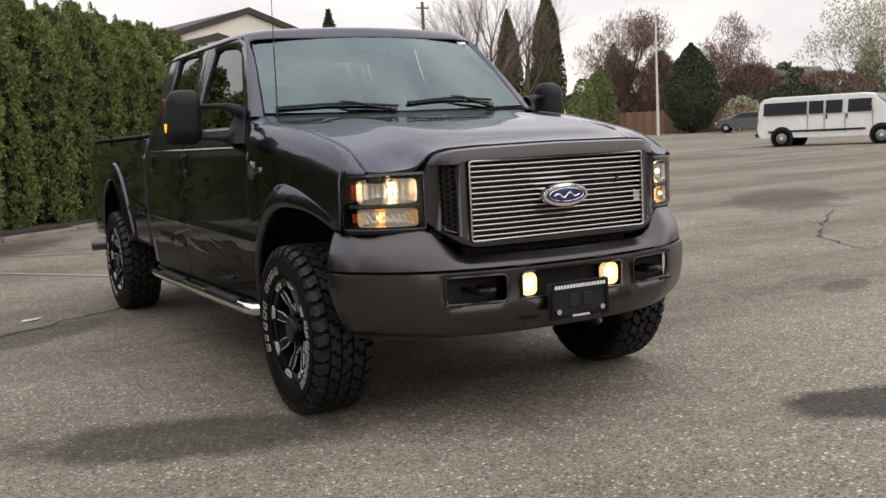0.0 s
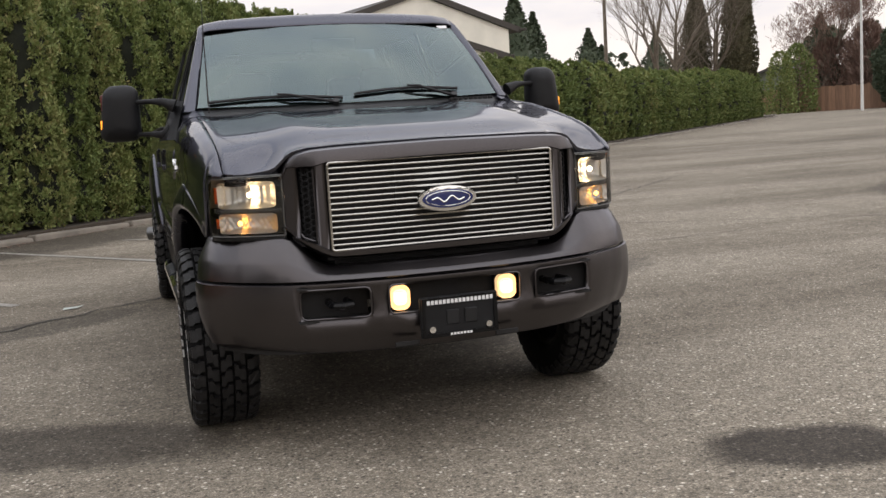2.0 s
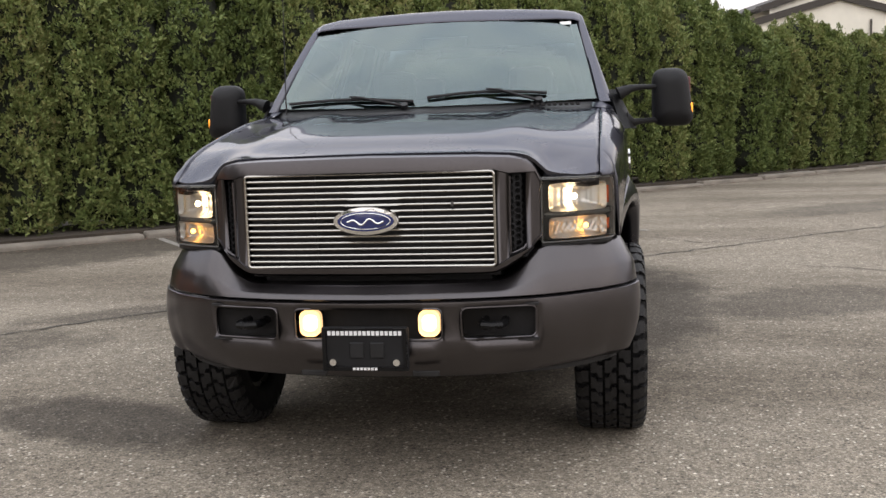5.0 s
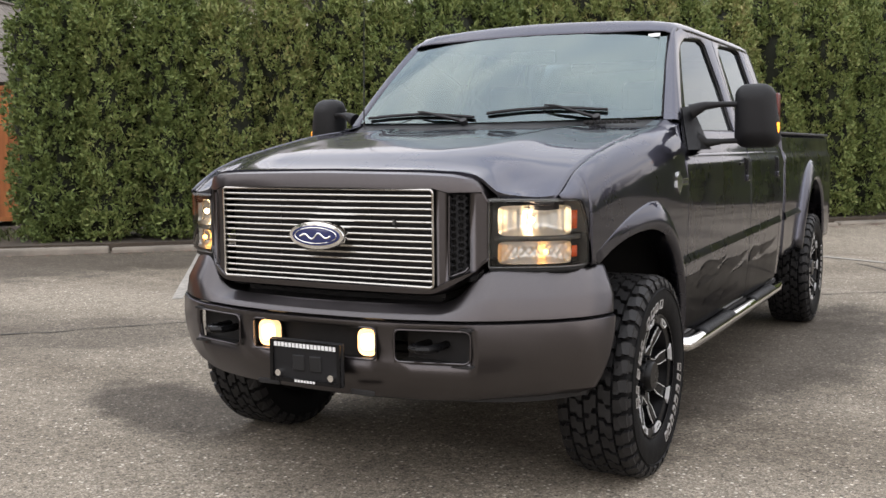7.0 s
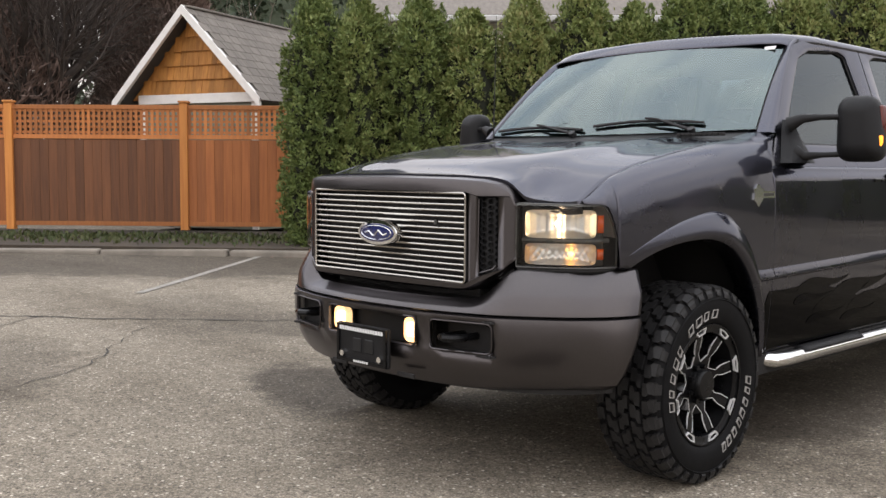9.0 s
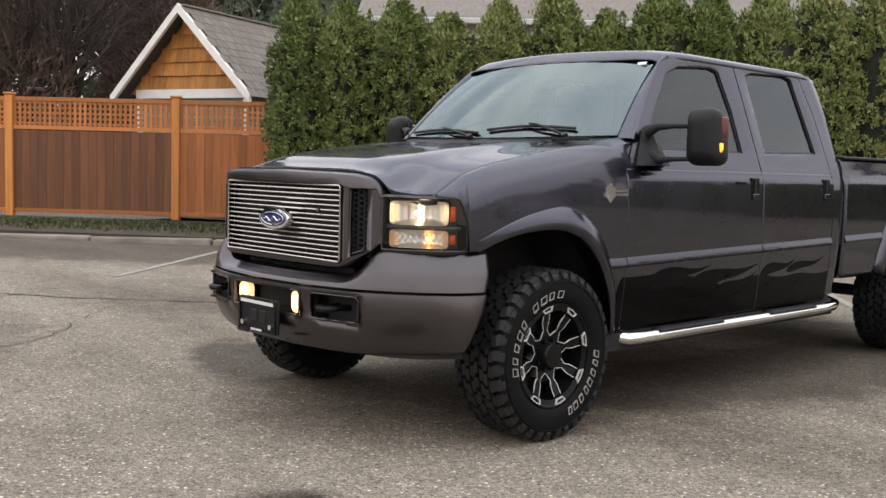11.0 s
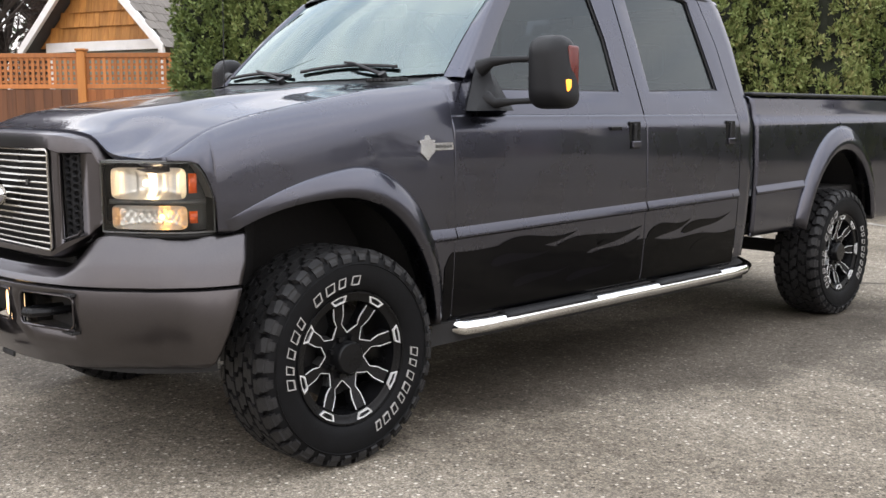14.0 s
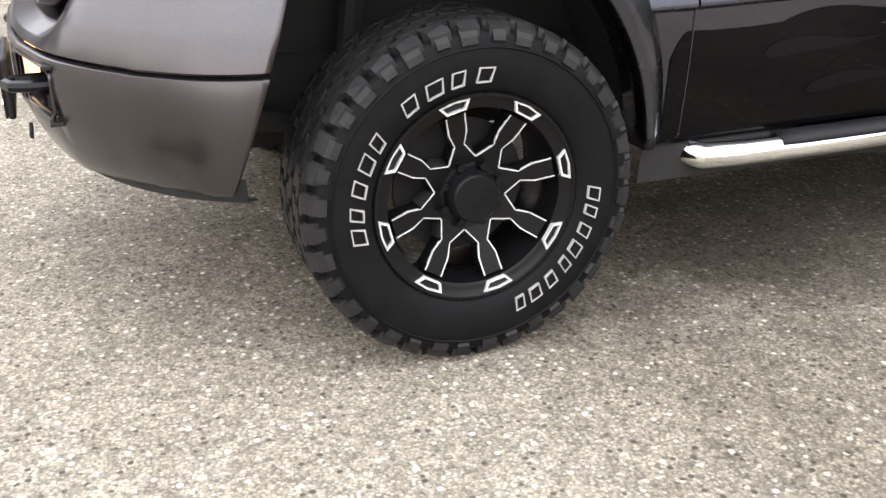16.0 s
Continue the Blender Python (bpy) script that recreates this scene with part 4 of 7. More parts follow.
def ws_point(u, v):
    """The windshield: u from -1 to 1 across, v from 0 to 1 up."""
    a = u * u
    b = Vector((0.833 * u, 0.525 + 0.135 * a, 1.455 + 0.015 * a))
    t = Vector((0.719 * u, 1.035 + 0.105 * a, 1.943 - 0.030 * a))
    p = b.lerp(t, v)
    return p + Vector((0, -0.5, 0.5)).normalized() * 0.022 * math.sin(math.pi * v) * (1 - 0.3 * a)


def build_cab():
    glass = surf([[ws_point(u, v) for u in span(-0.985, 0.985, 24)] for v in span(0.0, 1.0, 10)])
    panel("windshield", glass, WINDSHIELD, TRUCK, (0, -1, 0.6), 0.0, label="tinted windshield glass")
    # dark band round the glass
    band = bmesh.new()
    for edge, inner in (([(u, 0.0) for u in span(-1, 1, 20)], [(u, 0.07) for u in span(-1, 1, 20)]), ([(u, 1.0) for u in span(-1, 1, 20)], [(u, 0.982) for u in span(-1, 1, 20)]),
                        ([(1.0, v) for v in span(0, 1, 8)], [(0.935, v) for v in span(0, 1, 8)]), ([(-1.0, v) for v in span(0, 1, 8)], [(-0.935, v) for v in span(0, 1, 8)])):
        a = [band.verts.new(ws_point(u, v) + Vector((0, 0.006, -0.003))) for u, v in edge]
        b = [band.verts.new(ws_point(u, v) + Vector((0, 0.006, -0.003))) for u, v in inner]
        for i in range(len(a) - 1):
            band.faces.new((a[i], a[i + 1], b[i + 1], b[i]))
    panel("windshield_seal", band, BLACK_PLASTIC, TRUCK, (0, -1, 0.6), 0.0)
    for sx in (-1, 1):
        rows = []
        for v in span(-0.04, 1.04, 14):
            w = ws_point(sx * 1.0, v)
            w.x = sx * abs(w.x)
            t = max(0.0, min(1.0, v))
            yd = table(w.z, [(1.40, 0.655), (1.43, 0.68), (1.69, 0.905), (1.895, 1.105), (1.96, 1.30)])
            d = Vector((sx * (side_x(yd, w.z) + 0.001), yd - 0.002, w.z))
            out = (w.lerp(d, 0.5) + Vector((sx * 0.012, -0.012, 0.004)))
            rows.append([w + Vector((-sx * 0.012, 0.01, 0)), w + Vector((0, -0.006, 0.004)), w.lerp(out, 0.6) + Vector((sx * 0.003, -0.004, 0)), out, out.lerp(d, 0.6) + Vector((sx * 0.003, 0, 0)), d])
        panel("windshield_pillar", surf(rows), PAINT, TRUCK, (sx, -1, 0), 0.0, angle=60)
        # corner between fender, hood and pillar
        rows = []
        for y in span(0.48, 0.70, 5):
            zt = min(1.47, 1.425 + 0.2 * (y - 0.48))
            rows.append([(sx * 0.80, y, zt), (sx * 0.85, y, zt - 0.004), (sx * 0.90, y, zt - 0.03), (sx * (side_x(y, 1.33)), y, 1.33), (sx * side_x(y, 1.28), y, 1.28)])
        panel("cowl_corner", surf(rows), PAINT, TRUCK, (sx, 0, 1), 0.0)
    half = [(0.744, 1.924), (0.742, 1.941), (0.733, 1.956), (0.704, 1.970), (0.612, 1.985), (0.41, 1.995), (0.20, 2.000), (0.0, 2.002)]
    full = [(-x, z) for x, z in half] + [(x, z) for x, z in half[-2::-1]]
    rows = []
    for v in [0, 0.006, 0.012, 0.019, 0.027, 0.038, 0.055, 0.08] + span(0.12, 1, 22):
        r = []
        for x, z in full:
            yf = 0.992 + 0.115 * (x / 0.75) ** 2
            y = yf + (2.955 - 0.05 * (x / 0.75) ** 4 - yf) * v
            drop = 0.044 * (1 - min(1.0, (y - yf) / 0.075)) ** 1.4 + 0.045 * (1 - min(1.0, (y - yf) / 0.6)) ** 4 + 0.055 * sstep((y - 2.74) / 0.22)
            edge = 0.003 * (1 - sstep((y - 1.0) / 0.35))
            r.append((x * (1 - edge * 2), y, z - drop * (0.62 + 0.38 * (1 - (abs(x) / 0.76) ** 4))))
        rows.append(r)
    panel("roof", surf(rows), PAINT, TRUCK, (0, 0, 1), 0.006, angle=60)
    # back wall with its window
    outer = [(-0.92, 0.55), (-0.92, 1.30), (-0.70, 1.93), (0.0, 1.95), (0.70, 1.93), (0.92, 1.30), (0.92, 0.55), (0.0, 0.55)]
    inner = [(-0.66, 1.38), (-0.66, 1.60), (-0.58, 1.84), (0.0, 1.86), (0.58, 1.84), (0.66, 1.60), (0.66, 1.38), (0.0, 1.37)]
    o3, i3 = closed_poly(outer, 2), closed_poly(inner, 2)
    panel("cab_back", surf([[(x, 2.955, z) for x, z in o3], [(x, 2.955, z) for x, z in i3]], closed=True), PAINT, TRUCK, (0, 1, 0), 0.02)
    bm = bmesh.new()
    bm.faces.new([bm.verts.new((x, 2.95, z)) for x, z in i3])
    part("rear_window", bm, TINTED, TRUCK)
    part("parking_label", box(0.605, 0.665, 0, 0.002, 0, 0.022, 0), WHITE_LABEL, TRUCK, "small white sticker in the windshield")


build_cab()
_lab = ws_point(0.90, 0.90)
for ob in TRUCK.children:
    if ob.name.startswith("parking_label"):
        ob.matrix_basis = Matrix.Translation(_lab + Vector((-0.635, -0.006, 0.0))) @ pose(0, 0, 0, -42, 0, 0)


# ---- truck: bed ----
def bed_side(sx):
    ys = [2.995, 3.02] + span(3.08, 3.56, 5) + [3.588, 3.596] + span(3.618, 4.573, 26) + [4.594, 4.603] + span(4.66, 5.14, 5) + [5.165, 5.18]
    rows = []
    for y in ys:
        a = arch_z(y, AXLE_R)
        low = 0.60 if y < 3.6 else 0.60 - 0.02 * max(0.0, (y - 4.47) / 0.6)
        zb = max(a, low)
        inset = 0.02 * max(0.0, (3.01 - y) / 0.015) if y < 3.01 else (0.03 * ((y - 5.14) / 0.04) ** 2 if y > 5.14 else 0.0)
        r = [(sx * (side_x(y, min(z, 1.30)) - 0.12 * max(0.0, z - 1.30) - 0.004 - inset), y, z) for z in sorted(span(zb, 1.235, 16) + [1.245, 1.254, 1.262, 1.270, 1.279, 1.288, 1.30, 1.345, 1.388])]
        r += [(sx * (0.915 - inset), y, 1.402), (sx * 0.86, y, 1.404), (sx * 0.85, y, 1.36)]
        rows.append(r)
    side = panel("bed_side", surf(rows), PAINT, TRUCK, (sx, 0, 0.2), 0.008)
    part("rail_cap", box(min(sx * 0.84, sx * 0.935), max(sx * 0.84, sx * 0.935), 3.0, 5.18, 1.405, 1.424, 0.008, 2), BLACK_PLASTIC, side)
    rows = []
    for y in span(3.0, 3.58, 3):
        z = 0.818 + 0.018 * (y - 0.56)
        rows.append([(sx * (side_x(y, z + 0.028) - 0.003), y, z + 0.028), (sx * (side_x(y, z) + 0.011), y, z - 0.006), (sx * (side_x(y, z) + 0.011), y, z - 0.014), (sx * (side_x(y, z - 0.024) - 0.003), y, z - 0.024)])
    panel("side_moulding", surf(rows), PAINT, side, (sx, 0, 0.3), 0.0, angle=20)
    lamp = part("tail_lamp", box(min(sx * 0.84, sx * 0.955), max(sx * 0.84, sx * 0.955), 5.13, 5.205, 0.90, 1.27, 0.02, 2), RED_LENS, TRUCK, "red tail lamp")
    return side


for sx in (-1, 1):
    bed_side(sx)
part("bed_floor", box(-0.86, 0.86, 3.0, 5.14, 0.78, 0.82), UNDER, TRUCK)
part("bed_front_wall", box(-0.85, 0.85, 3.0, 3.04, 0.62, 1.39, 0.01), PAINT, TRUCK)
gate = part("tailgate", box(-0.84, 0.84, 5.12, 5.18, 0.68, 1.40, 0.012, 2), PAINT, TRUCK)
part("rear_bumper", box(-0.82, 0.82, 5.14, 5.25, 0.56, 0.70, 0.03, 3), BLACK_PLASTIC, TRUCK, "dark rear bumper")
part("tailgate_handle", box(-0.12, 0.12, 5.17, 5.195, 1.22, 1.30, 0.008, 2), TEXTURED, gate)


# ---- truck: front bumper ----
BUMP_Y = [(0.0, -0.958), (0.20, -0.955), (0.40, -0.930), (0.60, -0.875), (0.74, -0.795), (0.84, -0.700), (0.91, -0.600), (0.945, -0.520), (0.96, -0.45), (0.968, -0.37)]


def bump_plan():
    """Places along the bumper's front, as half width and distance forward."""
    xs = [0.0, 0.06, 0.13, 0.20, 0.275, 0.345, 0.40, 0.47, 0.505, 0.525, 0.545, 0.565, 0.59, 0.61, 0.635, 0.655, 0.68, 0.71, 0.76, 0.80]
    pts = [(x, soft(x, BUMP_Y)) for x in xs]
    return pts + [(0.015 * sstep((y + 0.74) / 0.16) + soft(y, [(-0.74, 0.805), (-0.70, 0.84), (-0.60, 0.91), (-0.52, 0.945), (-0.455, 0.958)]), y) for y in (-0.715, -0.68, -0.645, -0.61, -0.58, -0.55, -0.52, -0.495, -0.47, -0.455)]


def bumper_top(x):
    return soft(x, [(0.0, 0.772), (0.50, 0.776), (0.55, 0.80), (0.66, 0.893), (0.70, 0.897), (0.97, 0.897)], 0.014)


def bumper_low(x):
    return soft(x, [(0.0, 0.435), (0.50, 0.438), (0.70, 0.45), (0.85, 0.455), (0.97, 0.46)])


def build_bumper():
    plan = bump_plan()
    full = [(-x, y, x) for x, y in plan[:0:-1]] + [(x + 0.016 * sstep((x - 0.72) / 0.16), y, x) for x, y in plan]
    upper, lower = [], []
    for i, (x, y, a) in enumerate(full):
        p, q = full[max(0, i - 1)], full[min(len(full) - 1, i + 1)]
        out = Vector((q[1] - p[1], p[0] - q[0], 0)).normalized()
        zt, cr, zb = bumper_top(a), 0.727 + 0.004 * a, bumper_low(a)
        end = max(0.0, min(1.0, (y + 0.66) / 0.205))

        def at(off, z, back=0.0):
            q = Vector((x, y, z)) + out * off
            q.y += back + end * 0.35 * (z - 0.727)
            return q
        upper.append([at(-0.18, zt + 0.003), at(-0.074, zt + 0.003), at(-0.066, zt - 0.004), at(-0.026, cr + 0.53 * (zt - cr)), at(-0.017, cr + 0.42 * (zt - cr)), at(-0.007, cr + 0.005), at(-0.011, cr)])
        zs = [cr - 0.0015, cr - 0.008, 0.700, 0.645, 0.585, 0.52, 0.475, zb, zb - 0.012]
        offs = [-0.010, 0.002, 0.005, 0.006, -0.001, -0.018, -0.040, -0.066, -0.10]
        lower.append([at(o, z) for o, z in zip(offs, zs)])
    up = panel("bumper_upper", surf(upper), BUMPER_PAINT, TRUCK, (0, -1, 0.2), 0.01, angle=34, label="warm grey painted steel bumper")

    def hole(i, j):
        mid = abs((full[i][0] + full[i + 1][0]) / 2)
        return j in (2, 3) and (mid < 0.275 or 0.345 < mid < 0.61)
    low = panel("bumper_lower", surf(lower, hole), BUMPER_PAINT, up, (0, -1, 0), 0.014, angle=28)

    def face_y(x, z):
        return soft(abs(x), BUMP_Y) - 0.008

    def lip(x0, x1, z0, z1, name):
        pts = []
        r = 0.022
        for cx, cz, a0 in ((x1 - r, z1 - r, 0), (x0 + r, z1 - r, 90), (x0 + r, z0 + r, 180), (x1 - r, z0 + r, 270)):
            for k in range(5):
                t = radians(a0 + 22.5 * k)
                px, pz = cx + r * math.cos(t), cz + r * math.sin(t)
                pts.append((px, face_y(px, pz) + 0.002, pz))
        pts.append(pts[0])
        smooth_part(name, tube(pts, 0.004, 6), BUMPER_PAINT, low)
        # corners between the square cut and the rounded lip
        for cx, cz, a0, sxx, szz in ((x1 - r, z1 - r, 0, 1, 1), (x0 + r, z1 - r, 90, -1, 1), (x0 + r, z0 + r, 180, -1, -1), (x1 - r, z0 + r, 270, 1, -1)):
            bm = bmesh.new()
            c = bm.verts.new((cx + sxx * (r + 0.004), face_y(cx, cz) + 0.003, cz + szz * (r + 0.004)))
            arc = []
            for k in range(5):
                t = radians(a0 + 22.5 * k)
                px, pz = cx + r * math.cos(t), cz + r * math.sin(t)
                arc.append(bm.verts.new((px, face_y(px, pz) + 0.003, pz)))
            for p, q in zip(arc, arc[1:]):
                bm.faces.new((c, p, q))
            panel("corner_fillet", bm, BUMPER_PAINT, low, (0, -1, 0), 0.0)
    for x0, x1 in ((-0.61, -0.345), (0.345, 0.61)):
        lip(x0, x1, 0.585, 0.70, "opening_lip")
        ya = face_y((x0 + x1) / 2, 0.64)
        part("opening_recess", box(x0 - 0.01, x1 + 0.01, ya + 0.09, ya + 0.11, 0.57, 0.715), UNDER, low)
        for z in (0.575, 0.705):
            part("recess_wall", box(x0 - 0.01, x1 + 0.01, ya + 0.03, ya + 0.10, z - 0.004, z + 0.004), UNDER, low)
        cx = (x0 + x1) / 2 + (0.02 if x0 < 0 else -0.02)
        hook = tube([(cx - 0.035, ya + 0.11, 0.638), (cx - 0.04, ya - 0.005, 0.640), (cx - 0.03, ya - 0.042, 0.641), (cx, ya - 0.055, 0.641), (cx + 0.03, ya - 0.042, 0.641), (cx + 0.04, ya - 0.005, 0.640), (cx + 0.035, ya + 0.11, 0.638)], 0.0145, 8)
        smooth_part("tow_hook", hook, GLOSS_BLACK, up, label="black tow hook")
    lip(-0.275, 0.275, 0.585, 0.70, "opening_lip")
    part("opening_recess", box(-0.28, 0.28, -0.86, -0.84, 0.57, 0.715), UNDER, low)
    # lower air dam
    rows = []
    for x, y, a in full:
        if y > -0.56:
            continue
        zb = bumper_low(a)
        dip = 0.006 + 0.020 * sstep((a - 0.5) / 0.3)
        rows.append([(x * 0.955, y + 0.070, zb + 0.03), (x * 0.945, y + 0.075, zb - dip), (x * 0.92, y + 0.10, zb - dip - 0.006)])
    panel("air_dam", surf(rows), UNDER, up, (0, -1, 0), 0.006)
    for x in (-0.26, 0.16):
        part("dam_slot", box(x, x + 0.10, -0.945, -0.935, 0.448, 0.468, 0.003), UNDER, up)
    # plate holder
    plate = part("plate_holder", box(-0.165, 0.158, -0.992, -0.972, 0.476, 0.640, 0.008, 2), TEXTURED, up, "black dealer plate frame with white print")
    part("frame_rim", surf_frame(-0.160, 0.153, 0.480, 0.636, 0.014, -0.999, -0.992), GLOSS_BLACK, plate)
    n = 17
    for i in range(n):
        x = -0.138 + i * 0.0163
        part("print_bar", box(x, x + 0.0115, -1.0005, -0.9975, 0.611, 0.627), WHITE_LABEL, plate)
    for i in range(7):
        x = -0.048 + i * 0.0135
        part("print_bar", box(x, x + 0.0095, -1.0005, -0.9975, 0.4835, 0.4925), WHITE_LABEL, plate)
    for x in (-0.121, 0.114):
        smooth_part("plate_bolt", tube([(x, -1.004, 0.512), (x, -0.99, 0.512)], 0.0125, 14), CHROME, plate, label="chrome plate bolt")
    for x in (-0.06, 0.015):
        part("mount_pad", box(x, x + 0.055, -0.997, -0.99, 0.525, 0.585, 0.004), BLACK_PLASTIC, plate)
    # fog lamps
    for sx in (-1, 1):
        cx, yy = sx * 0.224, -0.912
        lamp = smooth_part("fog_lamp", box(cx - 0.042, cx + 0.042, yy, yy + 0.05, 0.588, 0.694, 0.03, 5), BLACK_PLASTIC, up)
        part("lamp_lens", box(cx - 0.039, cx + 0.039, yy - 0.006, yy + 0.01, 0.592, 0.690, 0.028, 5), FOG_GLOW, lamp, "lit warm white fog lens")
        part("lamp_bulb", box(cx - 0.026, cx + 0.026, yy - 0.009, yy, 0.612, 0.672, 0.018, 4), FOG_CORE, lamp, "bright lamp core")
    return up


def surf_frame(x0, x1, z0, z1, w, y0, y1):
    """A flat rectangular frame."""
    bm = bmesh.new()
    for a, b, c, d in ((x0, x1, z1 - w, z1), (x0, x1, z0, z0 + w), (x0, x0 + w, z0 + w, z1 - w), (x1 - w, x1, z0 + w, z1 - w)):
        add_box(bm, a, b, y0, y1, c, d)
    return bm


build_bumper()


# ---- truck: grille ----
def shell_y(x):
    a = abs(x)
    return soft(a, [(0.0, -0.886), (0.30, -0.884), (0.49, -0.872), (0.52, -0.860), (0.60, -0.795), (0.635, -0.745)])


def shell_top(a):
    return soft(a, [(0.0, 1.250), (0.40, 1.245), (0.52, 1.239), (0.58, 1.226), (0.608, 1.202), (0.625, 1.165), (0.636, 1.12)], 0.012)


def shell_low(a):
    return soft(a, [(0.0, 0.806), (0.46, 0.810), (0.50, 0.822), (0.585, 0.882), (0.615, 0.915), (0.636, 0.955)])


def build_grille():
    xs = [0.0, 0.1, 0.2, 0.3, 0.4, 0.447, 0.468, 0.488, 0.505, 0.518, 0.54, 0.562, 0.578, 0.594, 0.610, 0.622, 0.632]
    cols = [-x for x in xs[:0:-1]] + xs
    rows = []
    for x in cols:
        a, y = abs(x), shell_y(x)
        if a <= 0.4681:
            lo, hi = 0.843, 1.187
        else:
            k = min(1.0, (a - 0.468) / 0.05)
            lo, hi = 0.843 + 0.03 * k + max(0.0, a - 0.518) * 0.42, 1.187 - 0.014 * k
        t, b = shell_top(a), shell_low(a)
        if a > 0.605:
            lo, hi = max(lo, b + 0.02), min(hi, t - 0.02)
        rows.append([(x, y + 0.13, b - 0.004), (x, y + 0.03, b), (x, y + 0.006, b + 0.008), (x, y, (b * 2 + lo) / 3), (x, y - 0.002, lo - 0.004), (x, y + 0.004, lo), (x, y + 0.004, hi), (x, y - 0.002, hi + 0.004), (x, y, (t * 2 + hi) / 3), (x, y + 0.006, t - 0.006), (x, y + 0.03, t), (x, y + 0.10, t + 0.003)])

    def hole(i, j):
        mid = abs((cols[i] + cols[i + 1]) / 2)
        return j == 5 and (mid < 0.468 or 0.518 < mid < 0.578)
    shell = panel("grille_shell", surf(rows, hole), BUMPER_PAINT, TRUCK, (0, -1, 0), 0.016, angle=32, label="warm grey painted grille surround")
    part("grille_backing", box(-0.475, 0.475, -0.80, -0.79, 0.80, 1.22), UNDER, shell)
    # thin bright frame
    pts = []
    for cx, cz, a0 in ((0.455, 1.174, 0), (-0.455, 1.174, 90), (-0.455, 0.856, 180), (0.455, 0.856, 270)):
        for k in range(5):
            t = radians(a0 + 22.5 * k)
            px = cx + 0.012 * math.cos(t)
            pts.append((px, shell_y(px) + 0.0, cz + 0.012 * math.sin(t)))
    pts.append(pts[0])
    smooth_part("insert_frame", tube(pts, 0.005, 6), POLISHED, shell, label="polished billet frame")
    bar = None
    for i in range(14):
        z = 0.865 + i * 0.0230
        if bar is None:
            rows2 = [[(x, shell_y(x) + 0.004 + dy, dz) for dy, dz in ((0.0, -0.0034), (-0.002, 0.0), (0.0, 0.0034), (0.014, 0.0026), (0.014, -0.0026))] for x in span(-0.462, 0.462, 10)]
            bar = part("billet_bar", surf(rows2, closed=True), POLISHED, shell)
            bar.location = (0, 0, z)
        else:
            share(bar, "billet_bar", Matrix.Translation((0, 0, z)), shell)
    for x in (-0.20, 0.20):
        part("bar_rod", tube([(x, -0.862, 0.85), (x, -0.862, 1.18)], 0.004, 6), UNDER, shell)
    part("vacuum_port", tube([(0.315, -0.884, 1.062), (0.315, -0.884, 1.080)], 0.005, 8), FACET, shell)
    # honeycomb side slots
    for sx in (-1, 1):
        bm = bmesh.new()
        for r in range(13):
            for c in range(3):
                z = 0.885 + r * 0.0235 + (0.01175 if c % 2 else 0)
                x = 0.523 + c * 0.0225
                if z > 1.172:
                    continue
                o, n_ = [], []
                for k in range(6):
                    t = radians(60 * k)
                    for lst, rr in ((o, 0.0142), (n_, 0.0108)):
                        px = x + rr * math.cos(t)
                        lst.append((sx * px, shell_y(px) + 0.026, z + rr * math.sin(t)))
                vo, vi = [bm.verts.new(p) for p in o], [bm.verts.new(p) for p in n_]
                vb = [bm.verts.new((p[0], p[1] + 0.012, p[2])) for p in n_]
                for k in range(6):
                    m_ = (k + 1) % 6
                    bm.faces.new((vo[k], vo[m_], vi[m_], vi[k]))
                    bm.faces.new((vi[k], vi[m_], vb[m_], vb[k]))
        slot = part("honeycomb_mesh", bm, TEXTURED, shell)
        back = surf([[(sx * x, shell_y(x) + 0.05, z) for x in (0.50, 0.54, 0.60)] for z in (0.86, 1.19)])
        part("slot_back", back, UNDER, slot)
        lipo = [(sx * x, shell_y(x) - 0.001, z) for x, z in ((0.522, 1.165), (0.520, 1.0), (0.521, 0.886), (0.535, 0.888), (0.566, 0.901), (0.575, 0.915))]
        smooth_part("slot_lip", tube(lipo, 0.0035, 5), BUMPER_PAINT, slot)
    # oval badge: plain blue oval in a bright ring
    def oval(a, b, y0, y1, nseg=40, dome=0.0):
        bm = bmesh.new()
        rings = []
        for k, y in ((1.0, y1), (1.0, y0 + 0.002), (0.985, y0), (0.5, y0 - dome)):
            rings.append([bm.verts.new((a * k * math.cos(t), y, b * k * math.sin(t))) for t in (2 * math.pi * q / nseg for q in range(nseg))])
        for p, q in zip(rings, rings[1:]):
            for k in range(nseg):
                bm.faces.new((p[k], p[(k + 1) % nseg], q[(k + 1) % nseg], q[k]))
        bm.faces.new(rings[-1])
        bmesh.ops.translate(bm, vec=(0, 0, 1.016), verts=bm.verts)
        return bm
    badge = smooth_part("oval_badge", oval(0.121, 0.0505, -0.915, -0.875, dome=0.002), CHROME, shell, label="blue oval badge in a chrome ring")
    smooth_part("badge_field", oval(0.106, 0.0375, -0.9185, -0.90, dome=0.002), BLUE_ENAMEL, badge)
    ring_pts = [(0.092 * math.cos(t), -0.9195, 1.016 + 0.029 * math.sin(t)) for t in span(0, 2 * math.pi, 40)]
    smooth_part("badge_line", tube(ring_pts, 0.0014, 4), CHROME, badge)
    wave = [(x, -0.9205, 1.014 + 0.011 * math.sin(x * 95) * (1 - (x / 0.075) ** 2)) for x in span(-0.068, 0.068, 36)]
    smooth_part("badge_wave", tube(wave, 0.0030, 5), CHROME, badge)
    return shell


build_grille()


